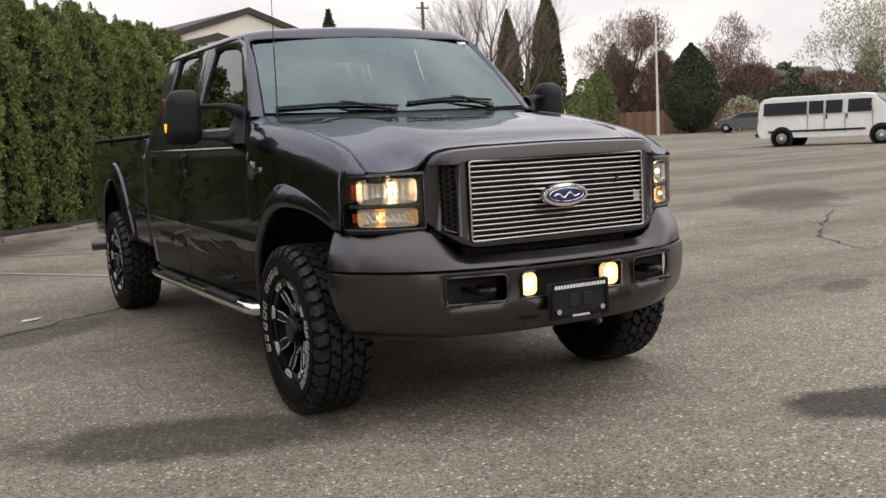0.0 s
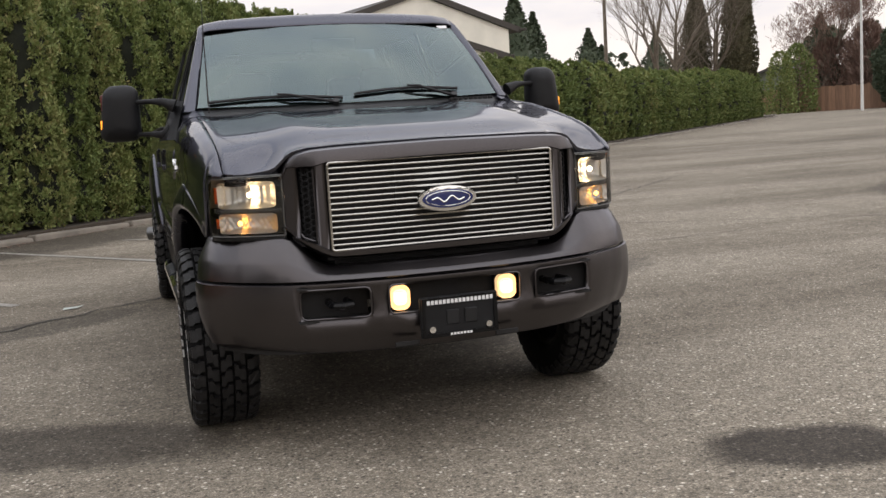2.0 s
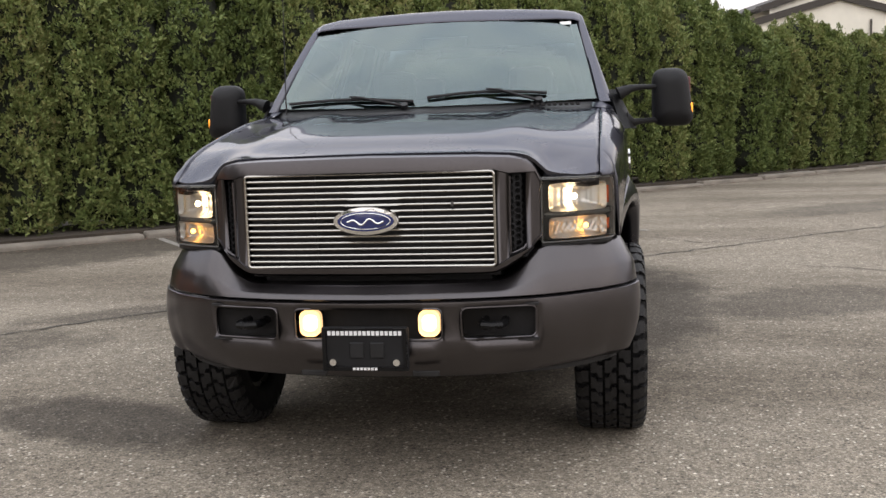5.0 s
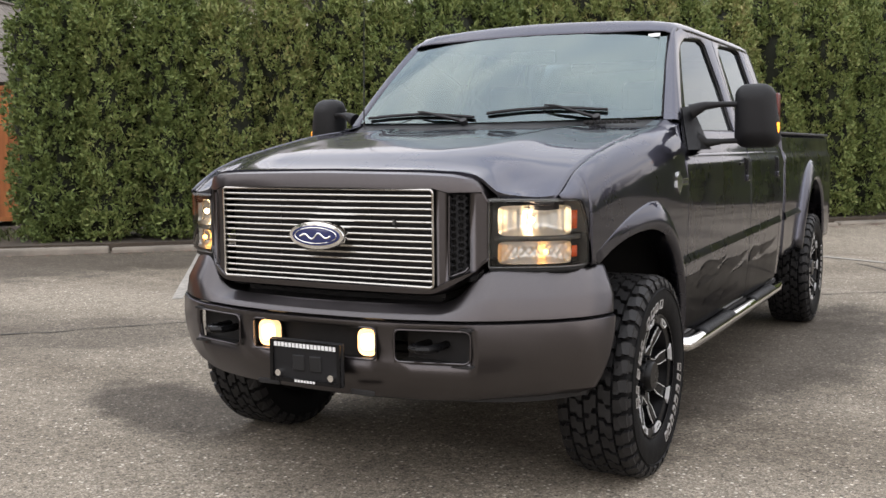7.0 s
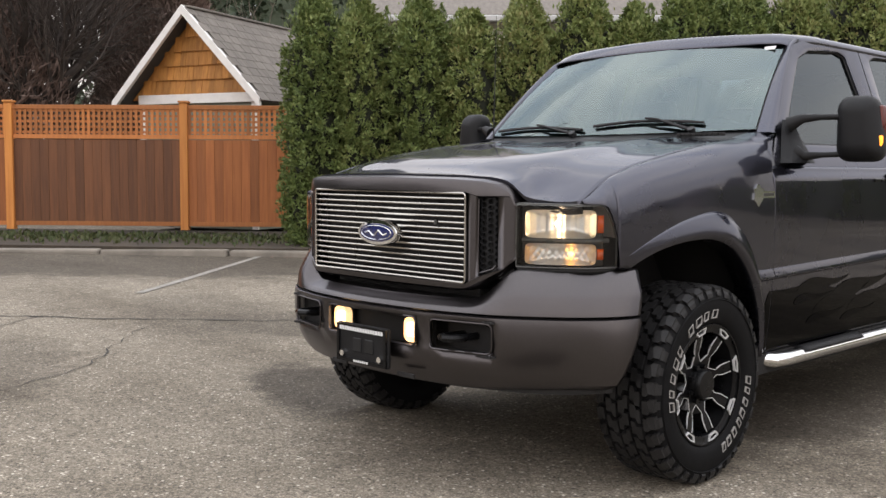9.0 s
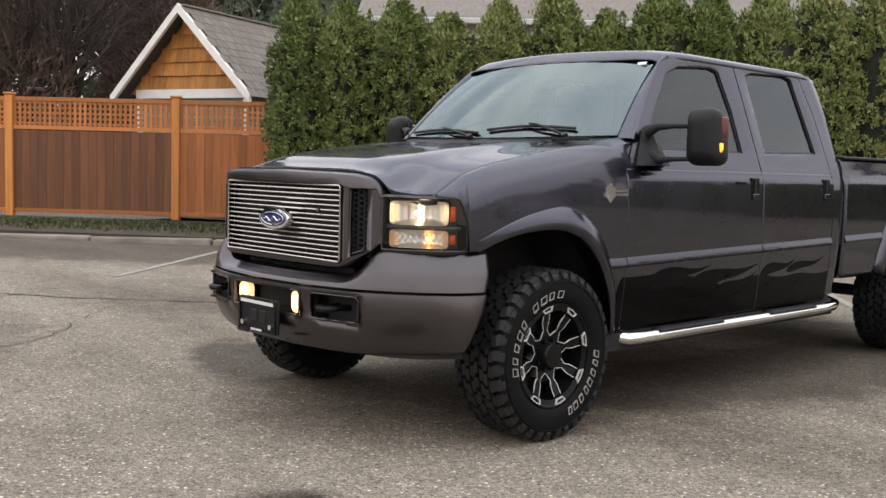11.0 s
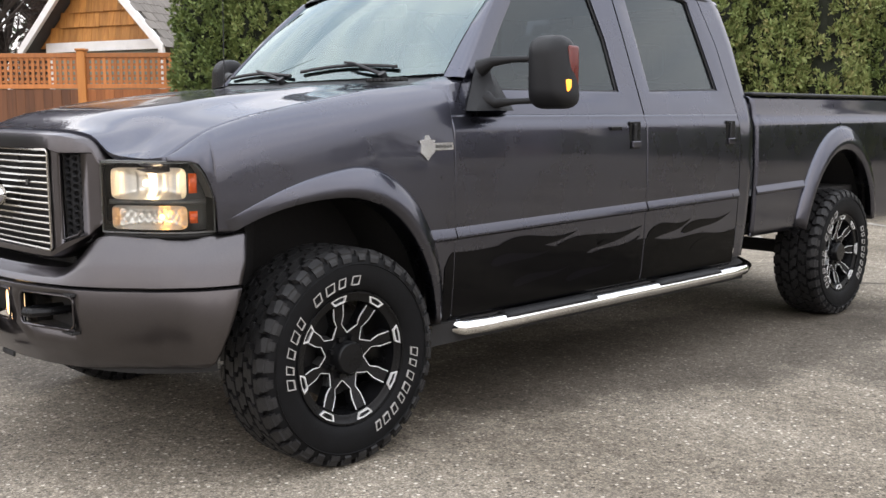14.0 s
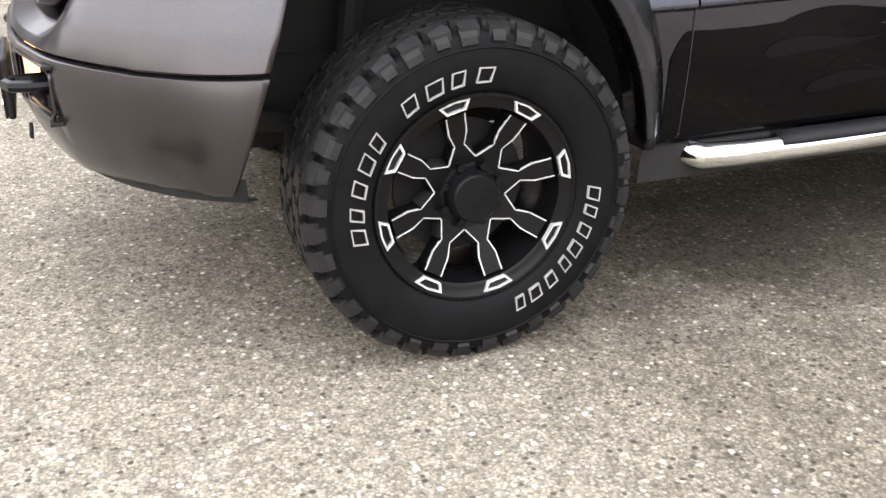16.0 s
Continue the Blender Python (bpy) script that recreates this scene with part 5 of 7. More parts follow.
# ---- truck: headlamps ----
LAMP_PLAN = [(0.632, -0.768), (0.672, -0.752), (0.73, -0.722), (0.79, -0.685), (0.84, -0.645), (0.875, -0.603), (0.893, -0.557), (0.901, -0.497)]


def lamp_at(s, z, inset=0.0):
    """On the lamp's face: s from 0 (inner) to 1 (outer)."""
    f = s * (len(LAMP_PLAN) - 1)
    i = min(int(f), len(LAMP_PLAN) - 2)
    a, b = Vector(LAMP_PLAN[i]), Vector(LAMP_PLAN[i + 1])
    p = a.lerp(b, f - i)
    d = (b - a).normalized()
    p = p + Vector((-d.y, d.x)) * inset
    return p.x, p.y, z


def headlamp(sx):
    def mir(p):
        return (sx * p[0], p[1], p[2])
    zlo, zhi = 0.912, 1.150

    def top(s):
        return zhi - 0.004 * s - (0.125 * ((s - 0.80) / 0.20) ** 2 if s > 0.80 else 0)
    ss = span(0, 1, 28)
    rows = [[mir(lamp_at(s, zlo + (top(s) - zlo) * v, 0.012 if v in (0, 1) else 0.0)) for v in (0, 0.03, 0.25, 0.5, 0.75, 0.97, 1)] for s in ss]
    unit = panel("headlamp", surf([[mir(lamp_at(s, zlo + (top(s) - zlo) * v, 0.075)) for v in (0, 0.25, 0.5, 0.75, 1)] for s in ss]), HOUSING, TRUCK, (sx * 0.4, -1, 0), 0.004, label="clear headlamp unit with dark housing")
    panel("lamp_lens", surf(rows), CLEAR_LENS, unit, (sx * 0.4, -1, 0), 0.0)
    # bezel round the lens
    edge = [mir(lamp_at(s, zlo, 0.006)) for s in ss] + [mir(lamp_at(1, zlo + (top(1) - zlo) * v, 0.006)) for v in (0.3, 0.6)] + [mir(lamp_at(s, top(s), 0.006)) for s in ss[::-1]]
    edge.append(edge[0])
    smooth_part("lamp_bezel", tube(edge, 0.0035, 6), HOUSING, unit)
    for k, (z0, z1, bulb, bs) in enumerate(((1.022, 1.128, BULB, 0.42), (0.922, 1.002, AMBER_BULB, 0.60))):
        bowl_rows = []
        s0, s1 = 0.10, 0.765
        for v in span(0, 1, 16):
            r = []
            for u in span(0, 1, 60):
                e = max(abs(2 * u - 1) ** 4, abs(2 * v - 1) ** 4)
                depth = 0.018 + 0.048 * (1 - e)
                uu, vv = 2 * u - 1, 2 * v - 1
                s = s0 + (s1 - s0) * (0.5 + 0.5 * uu * (1 - 0.05 * abs(vv) ** 6))
                zz = z0 + (z1 - z0) * (0.5 + 0.5 * vv * (1 - 0.13 * abs(uu) ** 9))
                r.append(mir(lamp_at(s, zz, depth + (0.0016 * math.sin(u * 56) if k == 0 else 0.0024 * math.sin(u * 75) * math.cos(v * 14)))))
            bowl_rows.append(r)
        bowl = panel("lamp_reflector", surf(bowl_rows), REFLECTOR, unit, (sx * 0.4, -1, 0), 0.0, angle=80)
        sb = s0 + (s1 - s0) * bs
        c = Vector(mir(lamp_at(sb, (z0 + z1) / 2, 0.045)))
        bm = bmesh.new()
        bmesh.ops.create_icosphere(bm, subdivisions=2, radius=0.0115 if k == 0 else 0.0105, matrix=Matrix.Translation(c))
        smooth_part("lamp_bulb", bm, bulb, unit, label="lit lamp bulb")
        # amber reflector at the outer side
        am = surf([[mir(lamp_at(s, z, 0.020)) for s in span(0.785, 0.875, 4)] for z in span(z0 + 0.020, z1 - 0.020, 2)])
        panel("amber_reflector", am, AMBER, unit, (sx * 0.6, -1, 0), 0.004, label="amber side reflector")
    # pale top of the lens, running back under the hood's edge
    cap = surf([[mir(lamp_at(s, top(s) + dz, i)) for i, dz in ((0.003, -0.006), (0.010, 0.001), (0.035, 0.003), (0.075, 0.004))] for s in ss])
    panel("lens_cap", cap, LAMP_EDGE, unit, (0, -0.3, 1), 0.0)
    # dark divider
    dv = surf([[mir(lamp_at(s, z, 0.022)) for s in span(0.05, 0.95, 8)] for z in (1.004, 1.020)])
    panel("lamp_divider", dv, HOUSING, unit, (0, -1, 0), 0.01)
    # filler under the lamp
    rows = [[mir(lamp_at(s, z, 0.012)) for z in (0.892, 0.911)] for s in ss]
    panel("lamp_filler", surf(rows), BLACK_PLASTIC, unit, (0, -1, 0), 0.03)


for sx in (-1, 1):
    headlamp(sx)


# ---- truck: wheels ----
def lathe(profile, cy, seg=56):
    """Turn a profile of (x, radius) round the axle."""
    bm = bmesh.new()
    rings = [[bm.verts.new((x, r * math.cos(t), r * math.sin(t))) for t in (2 * math.pi * k / seg for k in range(seg))] for x, r in profile]
    for a, b in zip(rings, rings[1:]):
        for k in range(seg):
            bm.faces.new((a[k], a[(k + 1) % seg], b[(k + 1) % seg], b[k]))
    return bm


def flat_shape(pts, x0, x1):
    """An outline in (across, up) on the wheel's face, given depth along x."""
    bm = bmesh.new()
    a = [bm.verts.new((x1, p, q)) for p, q in pts]
    b = [bm.verts.new((x0, p, q)) for p, q in pts]
    bm.faces.new(a)
    bm.faces.new(b[::-1])
    for i in range(len(pts)):
        j = (i + 1) % len(pts)
        bm.faces.new((a[i], b[i], b[j], a[j]))
    bmesh.ops.recalc_face_normals(bm, faces=bm.faces)
    return bm


def polar(r, deg):
    return r * math.sin(radians(deg)), r * math.cos(radians(deg))


def outline_box(r0, r1, d0, d1, w, wd):
    """A hollow block on the sidewall, as a closed pair of outlines."""
    return [polar(r0, d0), polar(r1, d0 + 1.6), polar(r1, d1 + 1.6), polar(r0, d1)], [polar(r0 + w, d0 + wd), polar(r1 - w, d0 + 1.6 + wd), polar(r1 - w, d1 + 1.6 - wd), polar(r0 + w, d1 - wd)]


def add_frame_shape(bm, outer, inner, x0, x1):
    vo, vi = [bm.verts.new((x1, *p)) for p in outer], [bm.verts.new((x1, *p)) for p in inner]
    wo, wi = [bm.verts.new((x0, *p)) for p in outer], [bm.verts.new((x0, *p)) for p in inner]
    n = len(outer)
    for k in range(n):
        m_ = (k + 1) % n
        bm.faces.new((vo[k], vo[m_], vi[m_], vi[k]))
        bm.faces.new((wo[k], vo[k], vo[m_], wo[m_]))
        bm.faces.new((vi[k], wi[k], wi[m_], vi[m_]))


def add_line(bm, pts, w, x0, x1):
    """A raised strip along points on the wheel's face."""
    n = len(pts)
    left, right = [], []
    for i, p in enumerate(pts):
        d = (Vector(pts[min(i + 1, n - 1)]) - Vector(pts[max(i - 1, 0)])).normalized()
        s = Vector((-d.y, d.x)) * w / 2
        left.append((p[0] + s.x, p[1] + s.y))
        right.append((p[0] - s.x, p[1] - s.y))
    xs = [x0[i] if isinstance(x0, list) else x0 for i in range(n)]
    L = [bm.verts.new((xs[i] + x1, *left[i])) for i in range(n)]
    R = [bm.verts.new((xs[i] + x1, *right[i])) for i in range(n)]
    L0 = [bm.verts.new((xs[i] - 0.004, *left[i])) for i in range(n)]
    R0 = [bm.verts.new((xs[i] - 0.004, *right[i])) for i in range(n)]
    for i in range(n - 1):
        bm.faces.new((L[i], L[i + 1], R[i + 1], R[i]))
        bm.faces.new((L0[i], L0[i + 1], L[i + 1], L[i]))
        bm.faces.new((R[i], R[i + 1], R0[i + 1], R0[i]))


def build_wheel():
    """One wheel with its face towards +x, its middle at the origin of the tyre's width."""
    w = new("wheel")
    R = TYRE_R
    prof = [(-0.115, 0.245), (-0.135, 0.262), (-0.146, 0.31), (-0.146, 0.345), (-0.140, 0.375), (-0.130, 0.386), (-0.10, 0.389), (0.10, 0.389), (0.130, 0.386), (0.139, 0.377), (0.143, 0.358), (0.1455, 0.352), (0.147, 0.345), (0.149, 0.315), (0.146, 0.29), (0.140, 0.265), (0.128, 0.252), (0.118, 0.245)]
    tyre = smooth_part("tyre", lathe(prof, 0, 72), RUBBER, w, 50, "black all-terrain tyre with raised white print")
    # tread blocks
    bm = bmesh.new()
    rnd = random.Random(5)
    n = 36
    for k in range(n):
        base_a = 360.0 * k / n
        for x0, x1, da, la, zig in ((-0.137, -0.090, 0.0, 6.9, 0.7), (-0.080, -0.033, 4.6, 7.4, -1.5), (-0.023, 0.023, 1.6, 7.2, 1.7), (0.033, 0.080, 5.6, 7.4, -1.5), (0.090, 0.137, 0.9, 6.9, 0.7)):
            a0, a1 = base_a + da + rnd.uniform(-0.3, 0.3), base_a + da + la
            top, bot = [], []
            # stepped blocks that lock into their neighbours
            xm = x0 + (x1 - x0) * (0.42 if k % 2 else 0.58)
            corners = ((x0, a0 + zig), (xm - 0.004, a0 + zig * 0.8), (xm + 0.004, a0 - zig), (x1, a0 - zig * 0.9), (x1, a1 - zig), (xm + 0.006, a1 - zig * 0.9), (xm - 0.002, a1 + zig), (x0, a1 + zig * 0.9))
            for x, a in corners:
                edge = max(0.0, abs(x) - 0.10) / 0.034
                rt = R - 0.011 * edge ** 2
                t = radians(a)
                top.append(bm.verts.new((x, rt * math.cos(t), rt * math.sin(t))))
                bot.append(bm.verts.new((x * 1.012, (rt - 0.024) * math.cos(t), (rt - 0.024) * math.sin(t))))
            bm.faces.new(top)
            for i in range(8):
                j = (i + 1) % 8
                bm.faces.new((top[i], bot[i], bot[j], top[j]))
        # shoulder lugs running down the sidewall
        for sxx in (-1, 1):
            a0 = base_a + (0.9 if sxx > 0 else 0.0)
            t0, t1 = radians(a0 + 0.6), radians(a0 + (6.6 if k % 2 else 5.2))
            ring = []
            for x, r in ((0.134, R - 0.014), (0.1445, 0.378), (0.1475, 0.362 if k % 2 else 0.368)):
                ring.append([bm.verts.new((sxx * x, r * math.cos(t), r * math.sin(t))) for t in (t0, t1)])
            ring.append([bm.verts.new((sxx * 0.140, 0.358 * math.cos(t), 0.358 * math.sin(t))) for t in (t0, t1)])
            for p, q in zip(ring, ring[1:]):
                bm.faces.new((p[0], p[1], q[1], q[0]))
            inner = [[bm.verts.new((v.co.x * 0.93, v.co.y * 0.985, v.co.z * 0.985)) for v in (p[0], p[1])] for p in ring]
            for i in range(len(ring) - 1):
                for e in (0, 1):
                    bm.faces.new((ring[i][e], ring[i + 1][e], inner[i + 1][e], inner[i][e]))
    bmesh.ops.recalc_face_normals(bm, faces=bm.faces)
    part("tread", bm, TREAD, tyre, "block tread in rubber lightened as a highlight")
    # raised white blocks in place of the maker's print
    for start, count, step in ((-103, 5, 11.0), (-39, 4, 12.0), (89.5, 8, 9.4)):
        for i in range(count):
            d = start + i * step
            bm = bmesh.new()
            o, q = outline_box(0.277, 0.311, d, d + step * (0.52 + 0.16 * ((i * 7 + count) % 3) / 2), 0.0030, 0.62)
            add_frame_shape(bm, o, q, 0.140, 0.1505)
            bmesh.ops.recalc_face_normals(bm, faces=bm.faces)
            part("print_block", bm, WHITE_RAISED, tyre, "raised white sidewall block")
    ring_l = lathe([(0.1465, 0.3505), (0.150, 0.353), (0.1465, 0.3555)], 0, 72)
    smooth_part("sidewall_ring", ring_l, RUBBER, tyre)
    # rim
    rim = smooth_part("rim", lathe([(-0.11, 0.25), (-0.10, 0.225), (0.02, 0.20), (0.075, 0.205), (0.095, 0.212), (0.118, 0.214), (0.122, 0.224), (0.124, 0.246), (0.130, 0.252), (0.134, 0.249), (0.134, 0.243)], 0, 64), GLOSS_BLACK, w, 40, "gloss black alloy rim with machined edges")
    part("brake_disc", tube([(0.0, 0, 0), (0.012, 0, 0)], 0.165, 32), UNDER, rim)
    hubp = [(0.02, 0.088), (0.068, 0.086), (0.079, 0.080), (0.081, 0.065), (0.10, 0.062), (0.108, 0.056), (0.110, 0.0)]
    smooth_part("hub", lathe(hubp, 0, 32), GLOSS_BLACK, rim)
    smooth_part("centre_cap", lathe([(0.088, 0.062), (0.118, 0.061), (0.126, 0.054), (0.128, 0.0)], 0, 32), GLOSS_BLACK, rim, label="black centre cap")
    for k in range(8):
        y, z = polar(0.073, 22.5 + 45 * k)
        bmn = tube([(0.076, y, z), (0.100, y, z)], [0.011, 0.010], 6)
        part("wheel_nut", bmn, GLOSS_BLACK, rim)
    for k in range(8):
        d = -14 + 45 * k
        pts = [(0.076, -22), (0.089, -22), (0.125, -6.4), (0.206, -7.2), (0.206, 7.2), (0.125, 6.4), (0.089, 22), (0.076, 22)]
        xs = [0.080, 0.082, 0.092, 0.113, 0.113, 0.092, 0.082, 0.080]
        bm = bmesh.new()
        front = [bm.verts.new((xs[i], *polar(r, d + a))) for i, (r, a) in enumerate(pts)]
        back = [bm.verts.new((xs[i] - 0.045, *polar(r, d + a * 1.1))) for i, (r, a) in enumerate(pts)]
        for q in ((0, 1, 6, 7), (1, 2, 5, 6), (2, 3, 4, 5)):
            bm.faces.new([front[i] for i in q])
        for i in range(7):
            bm.faces.new((front[i], back[i], back[i + 1], front[i + 1]))
        bmesh.ops.recalc_face_normals(bm, faces=bm.faces)
        part("spoke", bm, GLOSS_BLACK, rim)
        lb = bmesh.new()
        for sgn in (-1, 1):
            add_line(lb, [polar(r, d + sgn * a) for r, a in ((0.205, 6.4), (0.188, 6.8), (0.160, 7.9), (0.126, 5.4), (0.090, 22.0))], 0.0027, [0.1135, 0.1085, 0.1005, 0.0905, 0.083], 0.0018)
        bmesh.ops.recalc_face_normals(lb, faces=lb.faces)
        part("machined_edge", lb, MACHINED, rim)
        # facet that catches the light beside each spoke
        fb = bmesh.new()
        f = [fb.verts.new((x, *polar(r, d + a))) for x, r, a in ((0.083, 0.090, 22.4), (0.0905, 0.126, 6.8), (0.060, 0.136, 11.5), (0.056, 0.104, 22.4))]
        fb.faces.new(f)
        part("spoke_facet", fb, FACET, rim)
        # pocket on the lip
        pb = bmesh.new()
        o = [polar(0.2165, d - 6.2), polar(0.240, d - 9.2), polar(0.242, d), polar(0.240, d + 9.2), polar(0.2165, d + 6.2), polar(0.2155, d)]
        q = [polar(0.2205, d - 5.2), polar(0.2360, d - 7.3), polar(0.2376, d), polar(0.2360, d + 7.3), polar(0.2205, d + 5.2), polar(0.2195, d)]
        add_frame_shape(pb, o, q, 0.116, 0.1295)
        bmesh.ops.recalc_face_normals(pb, faces=pb.faces)
        part("lip_pocket", pb, MACHINED, rim, "machined silver lip pocket")
    return w


def mount_wheels():
    proto = build_wheel()
    roots = [proto] + [copy_thing(proto, Matrix.Identity(4)) for _ in range(3)]
    for root, (sx, y) in zip(roots, ((1, 0.0), (1, AXLE_R), (-1, 0.0), (-1, AXLE_R))):
        turn = {(1, 0.0): 0, (1, AXLE_R): 31, (-1, 0.0): 17, (-1, AXLE_R): 70}[(sx, y)]
        m = Matrix.Translation((sx * 0.873, y, TYRE_R - 0.003)) @ pose(0, 0, 0, 0, 0, 0 if sx > 0 else 180) @ pose(0, 0, 0, turn, 0, 0)
        for ob in list(root.children):
            ob.parent = TRUCK
            ob.matrix_basis = m @ ob.matrix_basis
        bpy.data.objects.remove(root)


mount_wheels()


# ---- truck: under the body ----
for sx in (-1, 1):
    for cy in (0.0, AXLE_R):
        rows = []
        for t in span(-0.25, math.pi + 0.25, 18):
            a = 0.56
            wide = 0.93 if math.cos(t) > -0.45 or cy > 1 else 0.84
            rows.append([(sx * x, cy + a * math.cos(t), max(0.46 if cy < 1 else 0.62, TYRE_R + 0.66 * math.sin(t))) for x in (0.45, 0.70, wide)])
        panel("wheel_liner", surf(rows), UNDER, TRUCK, (0, 0, -1), 0.0)
        part("liner_wall", box(min(sx * 0.44, sx * 0.46), max(sx * 0.44, sx * 0.46), cy - 0.6, cy + 0.6, 0.42 if cy < 1 else 0.60, 1.08), UNDER, TRUCK)
    part("frame_rail", box(min(sx * 0.40, sx * 0.48), max(sx * 0.40, sx * 0.48), -0.80, 5.0, 0.50, 0.66, 0.01), UNDER, TRUCK)
    part("spring", tube([(sx * 0.52, -0.5, 0.52), (sx * 0.52, 0.0, 0.46), (sx * 0.52, 0.5, 0.54)], 0.03, 6), UNDER, TRUCK)
    part("shock_absorber", tube([(sx * 0.60, -0.22, 0.38), (sx * 0.52, -0.12, 0.95)], 0.03, 8), UNDER, TRUCK)
for cy in (0.0, AXLE_R):
    part("axle", tube([(-0.80, cy, TYRE_R), (0.80, cy, TYRE_R)], 0.045, 8), UNDER, TRUCK)
    bm = bmesh.new()
    bmesh.ops.create_icosphere(bm, subdivisions=2, radius=0.15, matrix=Matrix.Translation((0.18 if cy < 1 else 0.0, cy, TYRE_R)))
    smooth_part("differential", bm, UNDER, TRUCK)
part("engine_bay", box(-0.44, 0.44, -0.76, 0.55, 0.62, 1.15), UNDER, TRUCK)
part("firewall", box(-0.90, 0.90, 0.52, 0.56, 0.47, 1.38), UNDER, TRUCK)
part("cab_floor", box(-0.90, 0.90, 0.5, 2.95, 0.44, 0.50), UNDER, TRUCK)
part("fuel_tank", box(-0.38, 0.38, 3.05, 4.9, 0.50, 0.76, 0.04), UNDER, TRUCK)
smooth_part("exhaust_tip", add_tube(tube([(-0.76, 4.80, 0.50), (-1.05, 4.92, 0.49)], 0.058, 18), [(-1.05, 4.92, 0.49), (-1.03, 4.912, 0.491)], [0.058, 0.049], 18, cap=False), FACET, TRUCK, label="chrome exhaust tip")
part("exhaust_pipe", tube([(-0.5, 2.2, 0.42), (-0.6, 4.4, 0.42), (-0.78, 4.81, 0.50)], 0.045, 10), UNDER, TRUCK)
part("steering_rod", tube([(-0.62, -0.25, 0.42), (0.62, -0.20, 0.46)], 0.022, 8), UNDER, TRUCK)


# ---- truck: steps, mirrors, wipers, badges ----
def running_board(sx):
    pts = [(sx * 0.80, 0.585, 0.43), (sx * 0.90, 0.605, 0.425), (sx * 0.955, 0.64, 0.42), (sx * 0.965, 0.75, 0.418)] + [(sx * 0.968, y, 0.418) for y in span(0.9, 2.75, 8)] + [(sx * 0.962, 2.90, 0.422), (sx * 0.935, 2.985, 0.428), (sx * 0.86, 3.03, 0.44), (sx * 0.78, 3.04, 0.45)]
    bar = smooth_part("step_bar", tube(pts, 0.034, 14), CHROME, TRUCK, label="chrome tubular side step with black pads")
    for y0, y1 in ((0.86, 1.50), (2.02, 2.62)):
        rows = []
        for y in span(y0, y1, 12):
            e = min(1.0, min(y - y0, y1 - y) / 0.06)
            rows.append([(sx * 0.915, y, 0.440 + 0.003 * e), (sx * 0.930, y, 0.452 + 0.004 * e), (sx * 0.955, y, 0.458 + 0.004 * e), (sx * 0.978, y, 0.454 + 0.004 * e), (sx * 0.992, y, 0.444 + 0.003 * e), (sx * 0.9985, y, 0.436 - 0.003 * e)])
        panel("step_pad", surf(rows), TEXTURED, bar, (sx * 0.3, 0, 1), 0.006)
    for y in (0.80, 1.75, 2.80):
        part("step_bracket", tube([(sx * 0.55, y, 0.52), (sx * 0.80, y, 0.46), (sx * 0.95, y, 0.41)], 0.018, 6), UNDER, bar)
    # black ground-effect board between sill and step
    part("step_skirt", box(min(sx * 0.86, sx * 0.925), max(sx * 0.86, sx * 0.925), 0.62, 2.90, 0.405, 0.455, 0.01, 2), BLACK_PLASTIC, bar)


